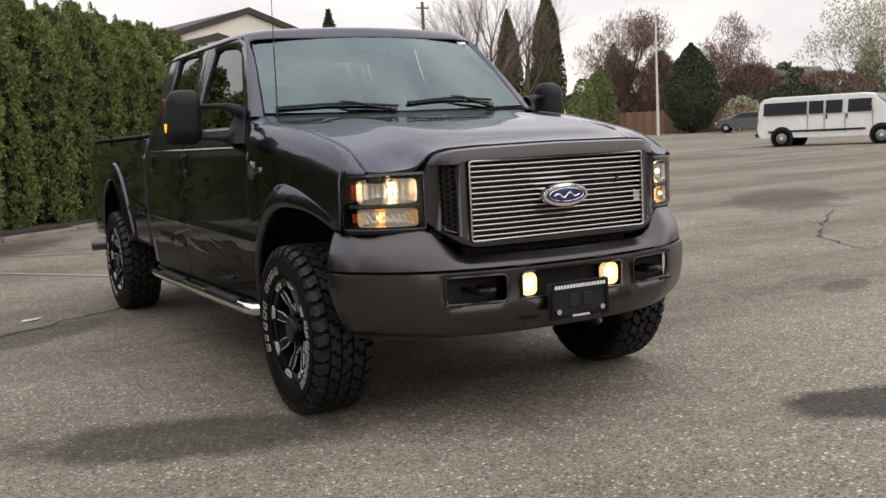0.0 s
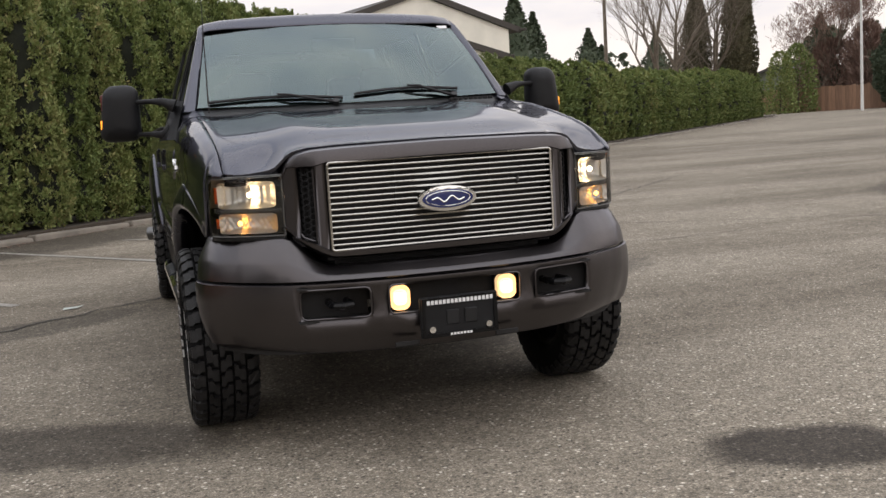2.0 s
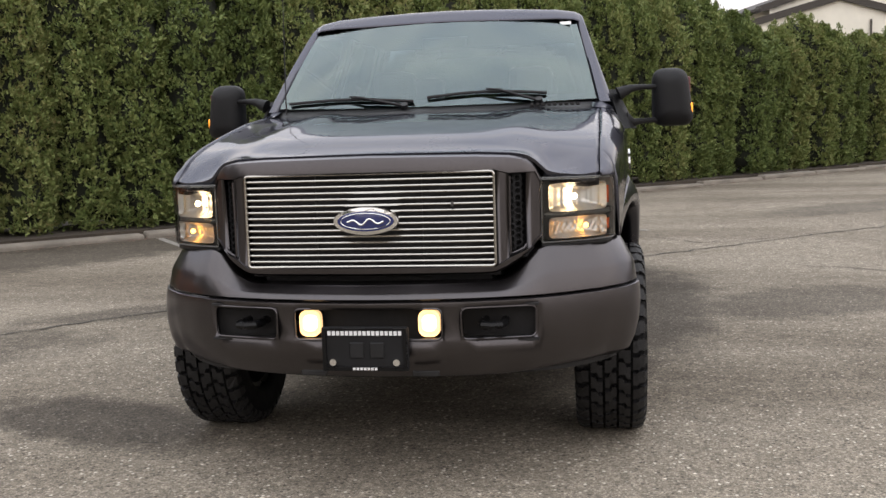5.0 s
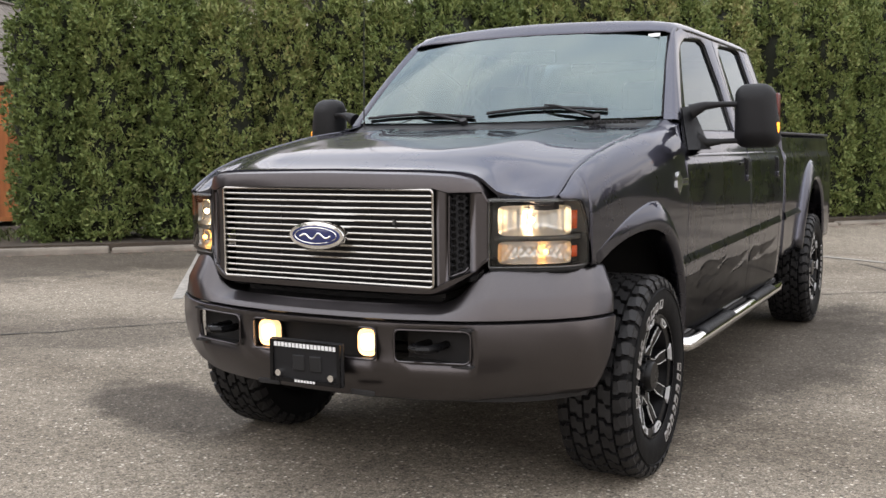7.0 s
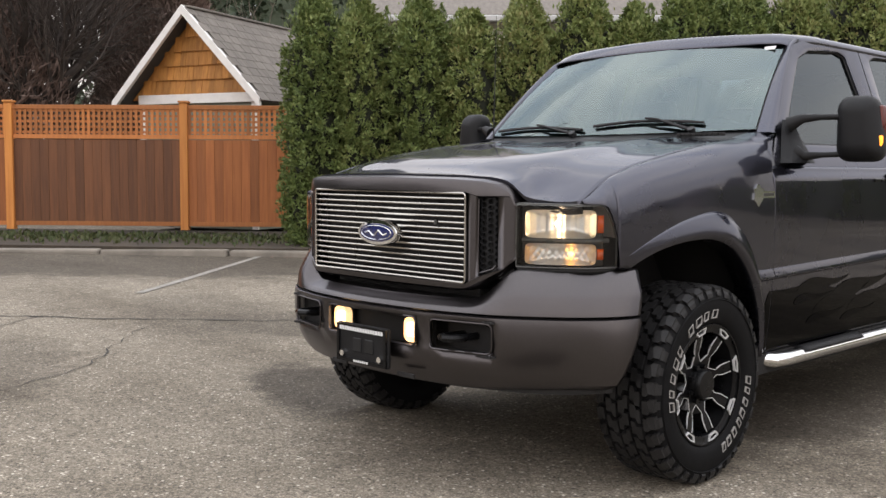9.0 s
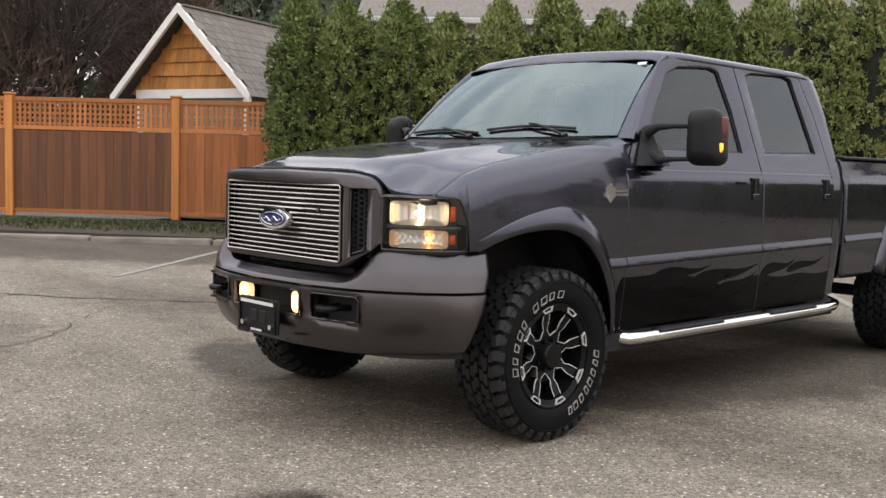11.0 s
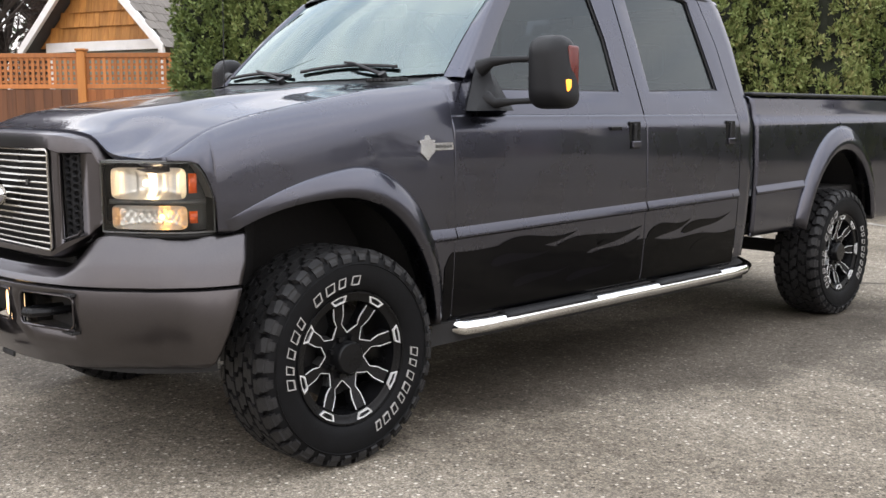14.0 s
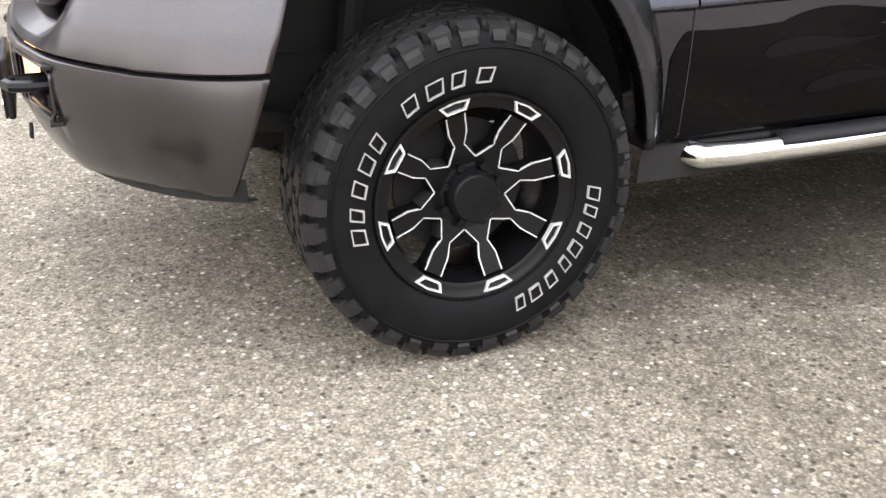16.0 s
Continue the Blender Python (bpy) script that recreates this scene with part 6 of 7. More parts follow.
def mirror(sx):
    d = DOORS[sx]
    # sail at the front of the door window
    rows = []
    for v in span(0, 1, 6):
        z = 1.315 + 0.20 * v
        y0 = 0.655 + 0.13 * v
        y1 = 0.885 + 0.03 * (1 - v) - 0.05 * v
        rows.append([(sx * (side_x(y, z) + o), y, z) for y, o in ((y0, 0.002), (y0 + 0.02, 0.045 - 0.02 * v), ((y0 + y1) / 2, 0.075 - 0.03 * v), (y1 - 0.02, 0.05 - 0.02 * v), (y1, 0.0))])
    arm = panel("mirror_mount", surf(rows), TEXTURED, d, (sx, 0, 0), 0.0, label="black towing mirror on two arms")
    smooth_part("mirror_arm", tube([(sx * 0.93, 0.76, 1.49), (sx * 0.99, 0.77, 1.515), (sx * 1.05, 0.82, 1.522), (sx * 1.14, 0.86, 1.522)], [0.036, 0.021, 0.0135, 0.0135], 10), TEXTURED, arm)
    smooth_part("mirror_arm", tube([(sx * 0.96, 0.76, 1.36), (sx * 1.0, 0.77, 1.345), (sx * 1.06, 0.83, 1.352), (sx * 1.14, 0.87, 1.355)], [0.040, 0.022, 0.013, 0.013], 10), TEXTURED, arm)
    bm = bmesh.new()
    bmesh.ops.create_cube(bm, size=1)
    bmesh.ops.transform(bm, matrix=Matrix.Diagonal((0.195, 0.15, 0.295, 1)), verts=bm.verts)
    bmesh.ops.bevel(bm, geom=list(bm.edges), offset=0.066, segments=6, affect="EDGES", profile=0.56)
    for v in bm.verts:
        # fuller towards the back, tapering to the front
        if v.co.y < 0:
            k = 1 - 0.20 * (-v.co.y / 0.075) ** 2
            v.co.x *= k
            v.co.z *= k
        v.co.x += 0.02 * (v.co.z / 0.15) * (-1 if v.co.x > 0 else 0.0)
    bmesh.ops.transform(bm, matrix=Matrix.Translation((sx * 1.200, 0.895, 1.468)) @ Matrix.Diagonal((sx, 1, 1, 1)) @ pose(0, 0, 0, 0, 0, 6), verts=bm.verts)
    head = smooth_part("mirror_head", bm, TEXTURED, arm, 50)
    part("mirror_glass", box(min(sx * 1.125, sx * 1.235), max(sx * 1.125, sx * 1.235), 0.950, 0.9715, 1.375, 1.56, 0.002, 1), CHROME, arm, "mirror glass")
    lens = box(1.272, 1.2965, 0.890, 0.950, 1.395, 1.570, 0.010, 3)
    bmesh.ops.transform(lens, matrix=Matrix.Diagonal((sx, 1, 1, 1)), verts=lens.verts)
    smooth_part("side_marker", lens, MARKER_RED, arm, label="red-brown marker lens")
    on = box(1.262, 1.3055, 0.866, 0.892, 1.388, 1.436, 0.005, 2)
    bmesh.ops.transform(on, matrix=Matrix.Diagonal((sx, 1, 1, 1)), verts=on.verts)
    smooth_part("lit_marker", on, MARKER_GLOW, arm, label="lit amber marker")


def wiper(x0, x1, z_off):
    def on_glass(u, v, off):
        return ws_point(u, v) + Vector((0, -0.7, 0.7)).normalized() * off
    blade = tube([on_glass(u, 0.035 + 0.035 * math.sin(math.pi * (u - x0) / (x1 - x0)) + z_off, 0.013) for u in span(x0, x1, 8)], 0.0085, 6)
    w = smooth_part("wiper", blade, BLACK_PLASTIC, TRUCK)
    smooth_part("wiper_arm", tube([on_glass(x1 - 0.06, 0.0, 0.012), on_glass((x0 + x1) / 2 + 0.08, 0.055 + z_off, 0.034), on_glass((x0 + x1) / 2, 0.075 + z_off, 0.03)], [0.010, 0.007, 0.005], 6), BLACK_PLASTIC, w)
    smooth_part("wiper_pivot", tube([on_glass(x1 - 0.05, -0.02, -0.01), on_glass(x1 - 0.05, -0.01, 0.03)], 0.018, 10), BLACK_PLASTIC, w)


def fender_badge(sx):
    y, z = 0.362, 1.172
    x = side_x(y + 0.09, z)

    def at(p):
        return p if sx > 0 else 2 * (y + 0.09) - p
    sh = [(0.95 * p, 0.92 * r) for p, r in ((0.0, -0.055), (0.022, -0.032), (0.040, -0.020), (0.034, 0.012), (0.046, 0.030), (0.020, 0.034), (0.010, 0.052), (-0.010, 0.052), (-0.020, 0.034), (-0.044, 0.030), (-0.034, 0.012), (-0.040, -0.020), (-0.022, -0.032))]
    bm = bmesh.new()
    for poly in ([(y + 0.05 + a, z + b) for a, b in sh], [(y + 0.07, z - 0.012), (y + 0.188, z - 0.012), (y + 0.192, z), (y + 0.188, z + 0.018), (y + 0.07, z + 0.018)]):
        poly = [(at(p), q) for p, q in poly]
        f = [bm.verts.new((sx * (side_x(p, q) + 0.007), p, q)) for p, q in poly]
        b = [bm.verts.new((sx * (side_x(p, q) - 0.002), p, q)) for p, q in poly]
        bm.faces.new(f)
        for i in range(len(poly)):
            j = (i + 1) % len(poly)
            bm.faces.new((f[i], b[i], b[j], f[j]))
    bmesh.ops.recalc_face_normals(bm, faces=bm.faces)
    bd = part("fender_badge", bm, BADGE_METAL, TRUCK, "chrome shield and bar badge")
    for i in range(6):
        yy = y + (0.092 if sx > 0 else -0.006) + i * 0.0155
        part("badge_bar", box(min(sx * (x + 0.004), sx * (x + 0.0085)), max(sx * (x + 0.004), sx * (x + 0.0085)), yy, yy + 0.010, z - 0.003, z + 0.009), FACET, bd)


def fender_moulding(sx):
    """The door moulding's front end, on the fender behind the wheel arch."""
    rows = []
    for y in span(0.40, 0.5635, 5):
        z = 0.817
        rows.append([(sx * (side_x(y, z + 0.028) + 0.001), y, z + 0.028), (sx * (side_x(y, z) + 0.014), y, z - 0.006), (sx * (side_x(y, z) + 0.014), y, z - 0.014), (sx * (side_x(y, z - 0.024) + 0.001), y, z - 0.024)])
    panel("side_moulding", surf(rows), PAINT, TRUCK, (sx, 0, 0.3), 0.0, angle=20)


def flames(sx):
    """Black lower doors whose flames lick back and up over the grey paint."""
    def top(y):
        k = min(1.0, max(0.0, (y - 0.88) / 0.55))
        base = 0.752 + 0.010 * math.sin(y * 7.0) - 0.085 * k * k * (3 - 2 * k) + 0.012 * math.sin(y * 11.0) * k
        return base - 0.06 * max(0.0, (0.56 - y) / 0.045) ** 2

    def lick(name, y, z, length, r, rise, material, proud, early, sway):
        """A curved tongue, widest near its root and drawn out to a point."""
        rows = []
        for k in span(0, 1, 20):
            w = r * (0.02 + math.sin(math.pi * k ** early) * (1.0 - 0.25 * k))
            yy = y + length * k
            zz = z + rise * k ** 1.3 + sway * math.sin(k * 6.0)
            rows.append([(sx * (side_x(yy, zz + q * w) + proud), yy, zz + q * w) for q in (-0.85, 0, 1)])
        panel(name, surf(rows), material, DOORS[sx], (sx, 0, 0), 0.0)

    for y0, y1 in ((0.512, 0.562), (0.569, 1.901), (1.915, 2.798)):
        rows = [[(sx * (side_x(y, z) + 0.0022), y, z) for z in span(0.47, top(y), 10)] for y in span(y0, y1, 50)]
        panel("flame_paint", surf(rows), BLACK_PAINT, DOORS[sx] if y0 > 0.565 else TRUCK, (sx, 0, 0), 0.0, label="gloss black flame paint")
    for y, z, length, r, rise in ((0.80, 0.722, 0.56, 0.030, 0.050), (0.98, 0.610, 0.62, 0.036, 0.110), (1.16, 0.670, 0.72, 0.040, 0.085), (1.36, 0.590, 0.52, 0.030, 0.120),
                                  (1.93, 0.690, 0.40, 0.032, 0.070), (1.96, 0.590, 0.50, 0.030, 0.090), (2.24, 0.690, 0.48, 0.024, 0.075), (2.34, 0.585, 0.40, 0.024, 0.085)):
        lick("flame_lick", y, z, length, r * 1.15, rise, BLACK_PAINT, 0.0030, 0.55, 0.012)
    for y, z, length, r, rise in ((0.78, 0.672, 0.40, 0.024, 0.030), (0.93, 0.565, 0.40, 0.022, 0.050), (1.30, 0.545, 0.40, 0.020, 0.055)):
        lick("flame_tongue", y, z, length, r, rise, FLAME_GREY, 0.0038, 0.45, 0.008)


for sx in (-1, 1):
    running_board(sx)
    mirror(sx)
    fender_badge(sx)
    fender_moulding(sx)
    flames(sx)
wiper(-0.92, -0.10, 0.0)
wiper(-0.02, 0.70, 0.03)
smooth_part("antenna", tube([(-0.77, 0.60, 1.40), (-0.77, 0.605, 1.44), (-0.76, 0.61, 2.14)], [0.011, 0.004, 0.0016], 6), BLACK_PLASTIC, TRUCK)

# ---- truck: inside the cab ----
rows = [[(x, 0.58 + 0.10 * (x / 0.8) ** 2, 1.43), (x, 0.80, 1.435), (x, 0.98, 1.40), (x, 1.02, 1.30), (x, 1.0, 0.9)] for x in span(-0.80, 0.80, 12)]
dash = panel("dashboard", surf(rows), DASH, TRUCK, (0, 1, 1), 0.0)
wheel_pts = [(0.40 + 0.19 * math.cos(t), 1.10 - 0.07 * math.sin(t), 1.36 + 0.175 * math.sin(t)) for t in span(0, 2 * math.pi, 28)]
sw = smooth_part("steering_wheel", tube(wheel_pts, 0.016, 8), BLACK_PLASTIC, TRUCK)
part("wheel_hub", box(0.33, 0.47, 1.05, 1.11, 1.31, 1.41, 0.02, 2), BLACK_PLASTIC, sw)


def seat(x, y, w, bench=False):
    s = part("seat_back", box(x - w / 2, x + w / 2, y, y + 0.16, 0.85, 1.48, 0.06, 3), SEAT, TRUCK)
    part("seat_cushion", box(x - w / 2, x + w / 2, y - 0.5, y + 0.02, 0.72, 0.90, 0.05, 3), SEAT, s)
    for hx in ((x,) if not bench else (x - 0.4, x + 0.4)):
        part("headrest", box(hx - 0.13, hx + 0.13, y + 0.02, y + 0.14, 1.50, 1.70, 0.05, 3), SEAT, s)
        part("headrest_post", tube([(hx, y + 0.08, 1.45), (hx, y + 0.08, 1.52)], 0.012, 6), CHROME, s)


seat(-0.42, 1.62, 0.52)
seat(0.42, 1.62, 0.52)
seat(0.0, 2.60, 1.40, True)
part("inside_mirror", box(-0.13, 0.13, 1.06, 1.09, 1.77, 1.84, 0.015, 2), BLACK_PLASTIC, TRUCK)
part("headliner", box(-0.72, 0.72, 1.15, 2.92, 1.925, 1.935), DASH, TRUCK)


# ---- cedar fence beside the hedge ----
def build_fence():
    root = thing("cedar_fence", Matrix.Identity(4), "tall orange-brown cedar fence with a lattice top", "fence", kind="structure")
    v = 2.19
    post_m = box(-0.065, 0.065, -0.065, 0.065, 0, 2.08, 0.006)
    cap_m = box(-0.085, 0.085, -0.085, 0.085, 2.08, 2.12, 0.01)
    board_m = box(-0.0725, 0.0725, -0.010, 0.010, 0, 1.36, 0.003)
    slat_m = box(-0.023, 0.023, -0.006, 0.006, 0, 0.46, 0.0)
    rail_m = box(-1.40, 1.40, -0.02, 0.02, -0.035, 0.035, 0.004)
    lath_m = box(-1.40, 1.40, 0.006, 0.016, -0.019, 0.019, 0.0)
    first = {}

    def put(key, bm, mat, m):
        if key not in first:
            first[key] = part(key.split("-")[0], bm, mat, root)
            first[key].matrix_basis = m
        else:
            share(first[key], key.split("-")[0], m, root)
    rnd = random.Random(8)
    dark_bm, light_bm = board_m, board_m.copy()
    for i in range(6):
        u = -4.92 - 2.9 * (i - 1)
        x, y = along(u, v)
        z = 0.26
        put("post", post_m, CEDAR_POST, pose(x, y, z, 0, 0, 45))
        put("post_cap", cap_m, CEDAR_POST, pose(x, y, z, 0, 0, 45))
        if i == 5:
            break
        uc = u - 1.45
        cx, cy = along(uc, v)
        for k, zz in enumerate((0.36, 1.79, 2.275)):
            put("rail", rail_m, CEDAR_LATTICE, pose(cx, cy, zz, 0, 0, 45))
        for k in range(19):
            bx, by = along(uc - 1.32 + 2.64 * k / 18, v + rnd.uniform(-0.003, 0.003))
            m = pose(bx, by, 0.385, 0, 0, 45)
            if i in (1,):
                put("fence_board-dark", dark_bm, CEDAR_DARK, m)
            else:
                put("fence_board-light", light_bm, CEDAR_BOARD, m)
        for k in range(32):
            bx, by = along(uc - 1.36 + 2.72 * k / 31, v)
            put("lattice_slat", slat_m, CEDAR_LATTICE, pose(bx, by, 1.815, 0, 0, 45))
        for k in range(5):
            put("lattice_lath", lath_m, CEDAR_LATTICE, pose(cx, cy, 1.865 + 0.088 * k, 0, 0, 45))


build_fence()


def build_grass():
    rnd = random.Random(21)

    def place(r):
        u, v = r.uniform(-13, -2.2), r.triangular(0.0, 2.2, 1.6)
        x, y = along(u, v)
        return Vector((x, y, ground_height(x, y) + 0.11 + r.uniform(0, 0.05))), Vector((0, 0, 1.5))
    v, f = sprays(3400, place, 0.062, rnd)
    g = from_arrays("verge_grass", v, f, GRASS)
    tagged(g, "patchy green grass and weeds below the cedar fence", "grass", kind="stuff")

    def place2(r):
        u, v = r.uniform(-3, 24), r.gauss(-0.42, 0.12)
        x, y = along(u, v)
        return Vector((x, y, ground_height(x, y) + 0.008)), Vector((0, 0, 0.02))
    rnd = random.Random(22)
    vs, fs = [], []
    for _ in range(1600):
        p, _o = place2(rnd)
        a = rnd.uniform(0, 6.28)
        s = rnd.uniform(0.012, 0.035)
        b = len(vs)
        vs += [p + Vector((s * math.cos(a), s * math.sin(a), rnd.uniform(0, 0.012))), p + Vector((-s * 0.5 * math.sin(a), s * 0.5 * math.cos(a), 0.004)), p - Vector((s * math.cos(a), s * math.sin(a), 0)), p + Vector((s * 0.5 * math.sin(a), -s * 0.5 * math.cos(a), 0.006))]
        fs.append((b, b + 1, b + 2, b + 3))
    l = from_arrays("leaf_litter", vs, fs, RED_TWIG)
    tagged(l, "dry brown leaf litter along the kerb", "leaves", kind="stuff")


build_grass()


# ---- shed behind the fence ----
def build_shed():
    x, y = along(-5.15, 3.9)
    root = thing("garden_shed", pose(x, y, 0.2, 0, 0, 21), "garden shed with golden cedar shake gable and grey shingle roof", "shed")
    # local: x along the gable, y back, z up; peak over the origin
    W, EAVE, PEAK, D = 1.30, 2.35, 3.92, 3.6
    part("wall", box(-W, W, 0.0, D, 0.0, EAVE - 0.02), SAGE, root)
    tri = prism([(-W - 0.22, EAVE - 0.02), (W + 0.22, EAVE - 0.02), (0, PEAK - 0.06)], 0.06)
    part("gable_board", tri, SHAKE, root)
    rnd = random.Random(2)
    slope = (PEAK - EAVE) / (W + 0.25)
    for r in range(5):
        z = EAVE + 0.07 + r * 0.255
        half = (PEAK - 0.16 - z - 0.1) / slope
        xx = -half
        while xx < half - 0.06:
            w = min(rnd.uniform(0.10, 0.2), half - xx)
            sb = box(xx, xx + w - 0.006, -0.055 - rnd.uniform(0, 0.008), -0.004, z + rnd.uniform(-0.006, 0.006), z + 0.27, 0.0)
            for q in sb.verts:
                if q.co.z > z + 0.1 and q.co.y < -0.03:
                    q.co.y = -0.014
            part("shake", sb, SHAKE, root)
            xx += w
    part("tie_beam", box(-W - 0.02, W + 0.02, -0.07, -0.005, EAVE - 0.10, EAVE + 0.07, 0.006), WHITE_TRIM, root)
    for sx in (-1, 1):
        part("corner_trim", box(min(sx * (W - 0.1), sx * (W + 0.02)), max(sx * (W - 0.1), sx * (W + 0.02)), -0.03, 0.02, 0, EAVE - 0.1, 0.004), WHITE_TRIM, root)
        a = Vector((0, -0.42, PEAK + 0.035))
        b = Vector((sx * (W + 0.34), -0.42, 0.035 + PEAK - slope * (W + 0.34)))
        bm = bmesh.new()
        n = (b - a).normalized()
        dn = Vector((0, 0, -0.17))
        vs = [bm.verts.new(p) for p in (a, b, b + dn, a + dn, a + Vector((0, 0.07, 0)), b + Vector((0, 0.07, 0)), b + dn + Vector((0, 0.07, 0)), a + dn + Vector((0, 0.07, 0)))]
        for q in ((0, 1, 2, 3), (7, 6, 5, 4), (0, 4, 5, 1), (3, 2, 6, 7), (1, 5, 6, 2), (0, 3, 7, 4)):
            bm.faces.new([vs[i] for i in q])
        bmesh.ops.recalc_face_normals(bm, faces=bm.faces)
        part("barge_board", bm, WHITE_TRIM, root)
        # roof: deck and courses of shingles
        deck = bmesh.new()
        e = Vector((sx * (W + 0.36), 0, PEAK - slope * (W + 0.36)))
        vs = [deck.verts.new(p) for p in (Vector((0, -0.30, PEAK - 0.01)), Vector((e.x, -0.30, e.z - 0.01)), Vector((e.x, D + 0.3, e.z - 0.01)), Vector((0, D + 0.3, PEAK - 0.01)))]
        deck.faces.new(vs)
        if sx > 0:
            bmesh.ops.reverse_faces(deck, faces=deck.faces)
        roof = part("roof", deck, ROOF_DARK, root)
        tile = None
        length = math.hypot(e.x, PEAK - e.z)
        ang = math.degrees(math.atan(slope))
        rows_n, cols_n = 11, 16
        for r in range(rows_n):
            for c in range(cols_n):
                if sx < 0 and c > 8:
                    continue
                s0 = length * (r + 0.5) / rows_n
                px, pz = sx * s0 * math.cos(radians(ang)), PEAK - s0 * math.sin(radians(ang))
                py = -0.33 + (D + 0.63) * (c + 0.5 + (0.25 if r % 2 else -0.25)) / cols_n
                m = pose(px, py, pz + 0.012, 0, sx * (ang - 1.5), 0)
                if tile is None:
                    tile = part("shingle", box(-length / rows_n * 0.58, length / rows_n * 0.58, -(D + 0.6) / cols_n * 0.485, (D + 0.6) / cols_n * 0.485, -0.006, 0.018), SHINGLE, root)
                    tile.matrix_basis = m
                else:
                    share(tile, "shingle", m, root)
    part("ridge_cap", box(-0.09, 0.09, -0.33, D + 0.3, PEAK - 0.01, PEAK + 0.03, 0.01), SHINGLE, root)


build_shed()


# ---- houses behind the hedge ----
def gable_house(name, x, y, turn, W, D, eave, peak, wall_mat, label, over=0.5, windows=(), trim=None, roof_mat=None, front=None):
    """A house whose gable looks along local -y; x across, y back."""
    root = thing(name, pose(x, y, ground_height(x, y), 0, 0, turn), label, "house")
    trim, roof_mat = trim or FASCIA, roof_mat or ROOF_DARK
    front = over if front is None else front
    part("wall", prism([(-W, -0.3), (W, -0.3), (W, eave), (0, eave + (peak - eave) * W / (W + over)), (-W, eave)], D), wall_mat, root)
    slope = (peak - eave) / (W + over)
    for sx in (-1, 1):
        bm = bmesh.new()
        ex, ez = sx * (W + over), peak - slope * (W + over)
        vs = []
        for px, pz in ((0, peak + 0.06), (ex, ez + 0.06), (ex, ez - 0.14), (0, peak - 0.14)):
            vs += [bm.verts.new((px, -front, pz)), bm.verts.new((px, D + over, pz))]
        for q in ((0, 2, 3, 1), (4, 5, 7, 6), (0, 6, 4, 2), (1, 3, 5, 7), (2, 4, 5, 3)):
            bm.faces.new([vs[i] for i in q])
        bmesh.ops.recalc_face_normals(bm, faces=bm.faces)
        part("roof", bm, roof_mat, root)
        fb = bmesh.new()
        a, b = Vector((0, -front - 0.03, peak + 0.09)), Vector((ex * 1.01, -front - 0.03, ez + 0.09))
        dn, dp = Vector((0, 0, -0.27)), Vector((0, 0.06, 0))
        vs = [fb.verts.new(p) for p in (a, b, b + dn, a + dn, a + dp, b + dp, b + dn + dp, a + dn + dp)]
        for q in ((0, 1, 2, 3), (7, 6, 5, 4), (0, 4, 5, 1), (3, 2, 6, 7), (1, 5, 6, 2), (0, 3, 7, 4)):
            fb.faces.new([vs[i] for i in q])
        bmesh.ops.recalc_face_normals(fb, faces=fb.faces)
        part("fascia", fb, trim, root)
        part("gutter", box(min(ex, ex + sx * 0.1), max(ex, ex + sx * 0.1), -over, D + over, ez - 0.10, ez + 0.03, 0.02), trim, root)
    for wx, wz, ww, wh in windows:
        win = part("window", box(wx - ww / 2 - 0.06, wx + ww / 2 + 0.06, -0.05, 0.02, wz - 0.06, wz + wh + 0.06, 0.01), WHITE_TRIM, root)
        part("pane", box(wx - ww / 2, wx + ww / 2, -0.058, -0.048, wz, wz + wh), DARK_GLASS, win)
    return root


gable_house("cream_house", 11.5, 38.6, 14.4, 4.7, 12.0, 5.25, 6.9, STUCCO, "cream stucco house with dark brown low gable roof", over=0.55, front=0.12)
annex = gable_house("cream_annex", 9.2, 35.7, 14.4, 5.4, 2.4, 3.9, 5.5, STUCCO, "cream stucco annex with dark brown low gable roof", front=0.12)
part("downpipe", tube([(1.2, -0.08, 0.0), (1.2, -0.08, 4.6)], 0.04, 8), FASCIA, annex)
gable_house("grey_roof_house", *along(9.0, 12.0), 135, 4.4, 11.0, 4.30, 6.6, STUCCO, "house with a low grey shingle roof and pale gutter", trim=GUTTER, roof_mat=SHINGLE)
gable_house("brick_house", *along(14.4, 6.4), 45, 2.2, 7.0, 4.35, 5.8, PINK_BRICK, "pinkish-brown walled house behind the hedge", over=0.35)
gable_house("white_gable_house", 1.6, 41.0, 20, 2.6, 8.0, 5.3, 6.6, STUCCO, "small pale house with a dark gable roof")
gable_house("dark_roof_house", 116, 99, 70, 5.5, 10, 4.6, 8.2, PINK_BRICK, "far house with a steep dark roof", windows=((0.8, 5.0, 1.2, 1.0),))
gable_house("low_grey_house", 63, 80, 130, 4.0, 12, 2.6, 4.2, SAGE, "far low house with a grey roof")


# ---- trees ----
bare_tree("maple_tree", -24.5, 8.0, 9.5, "leafless dark brown tree with dense twigs", 31, DARK_BARK, DARK_BARK, 0.55, 5, limbs=4, first=0.16)
bare_tree("maple_tree", -21.0, 5.6, 7.5, "leafless dark brown tree with dense twigs", 32, DARK_BARK, DARK_BARK, 0.6, 5, limbs=4, first=0.12)
bare_tree("maple_tree", -27.0, 12.0, 10.5, "leafless dark brown tree with dense twigs", 33, DARK_BARK, DARK_BARK, 0.5, 5, limbs=4, first=0.16)
bare_tree("maple_tree", -26.0, 3.6, 8.5, "leafless dark brown tree with dense twigs", 36, DARK_BARK, DARK_BARK, 0.6, 5, limbs=4, first=0.12)
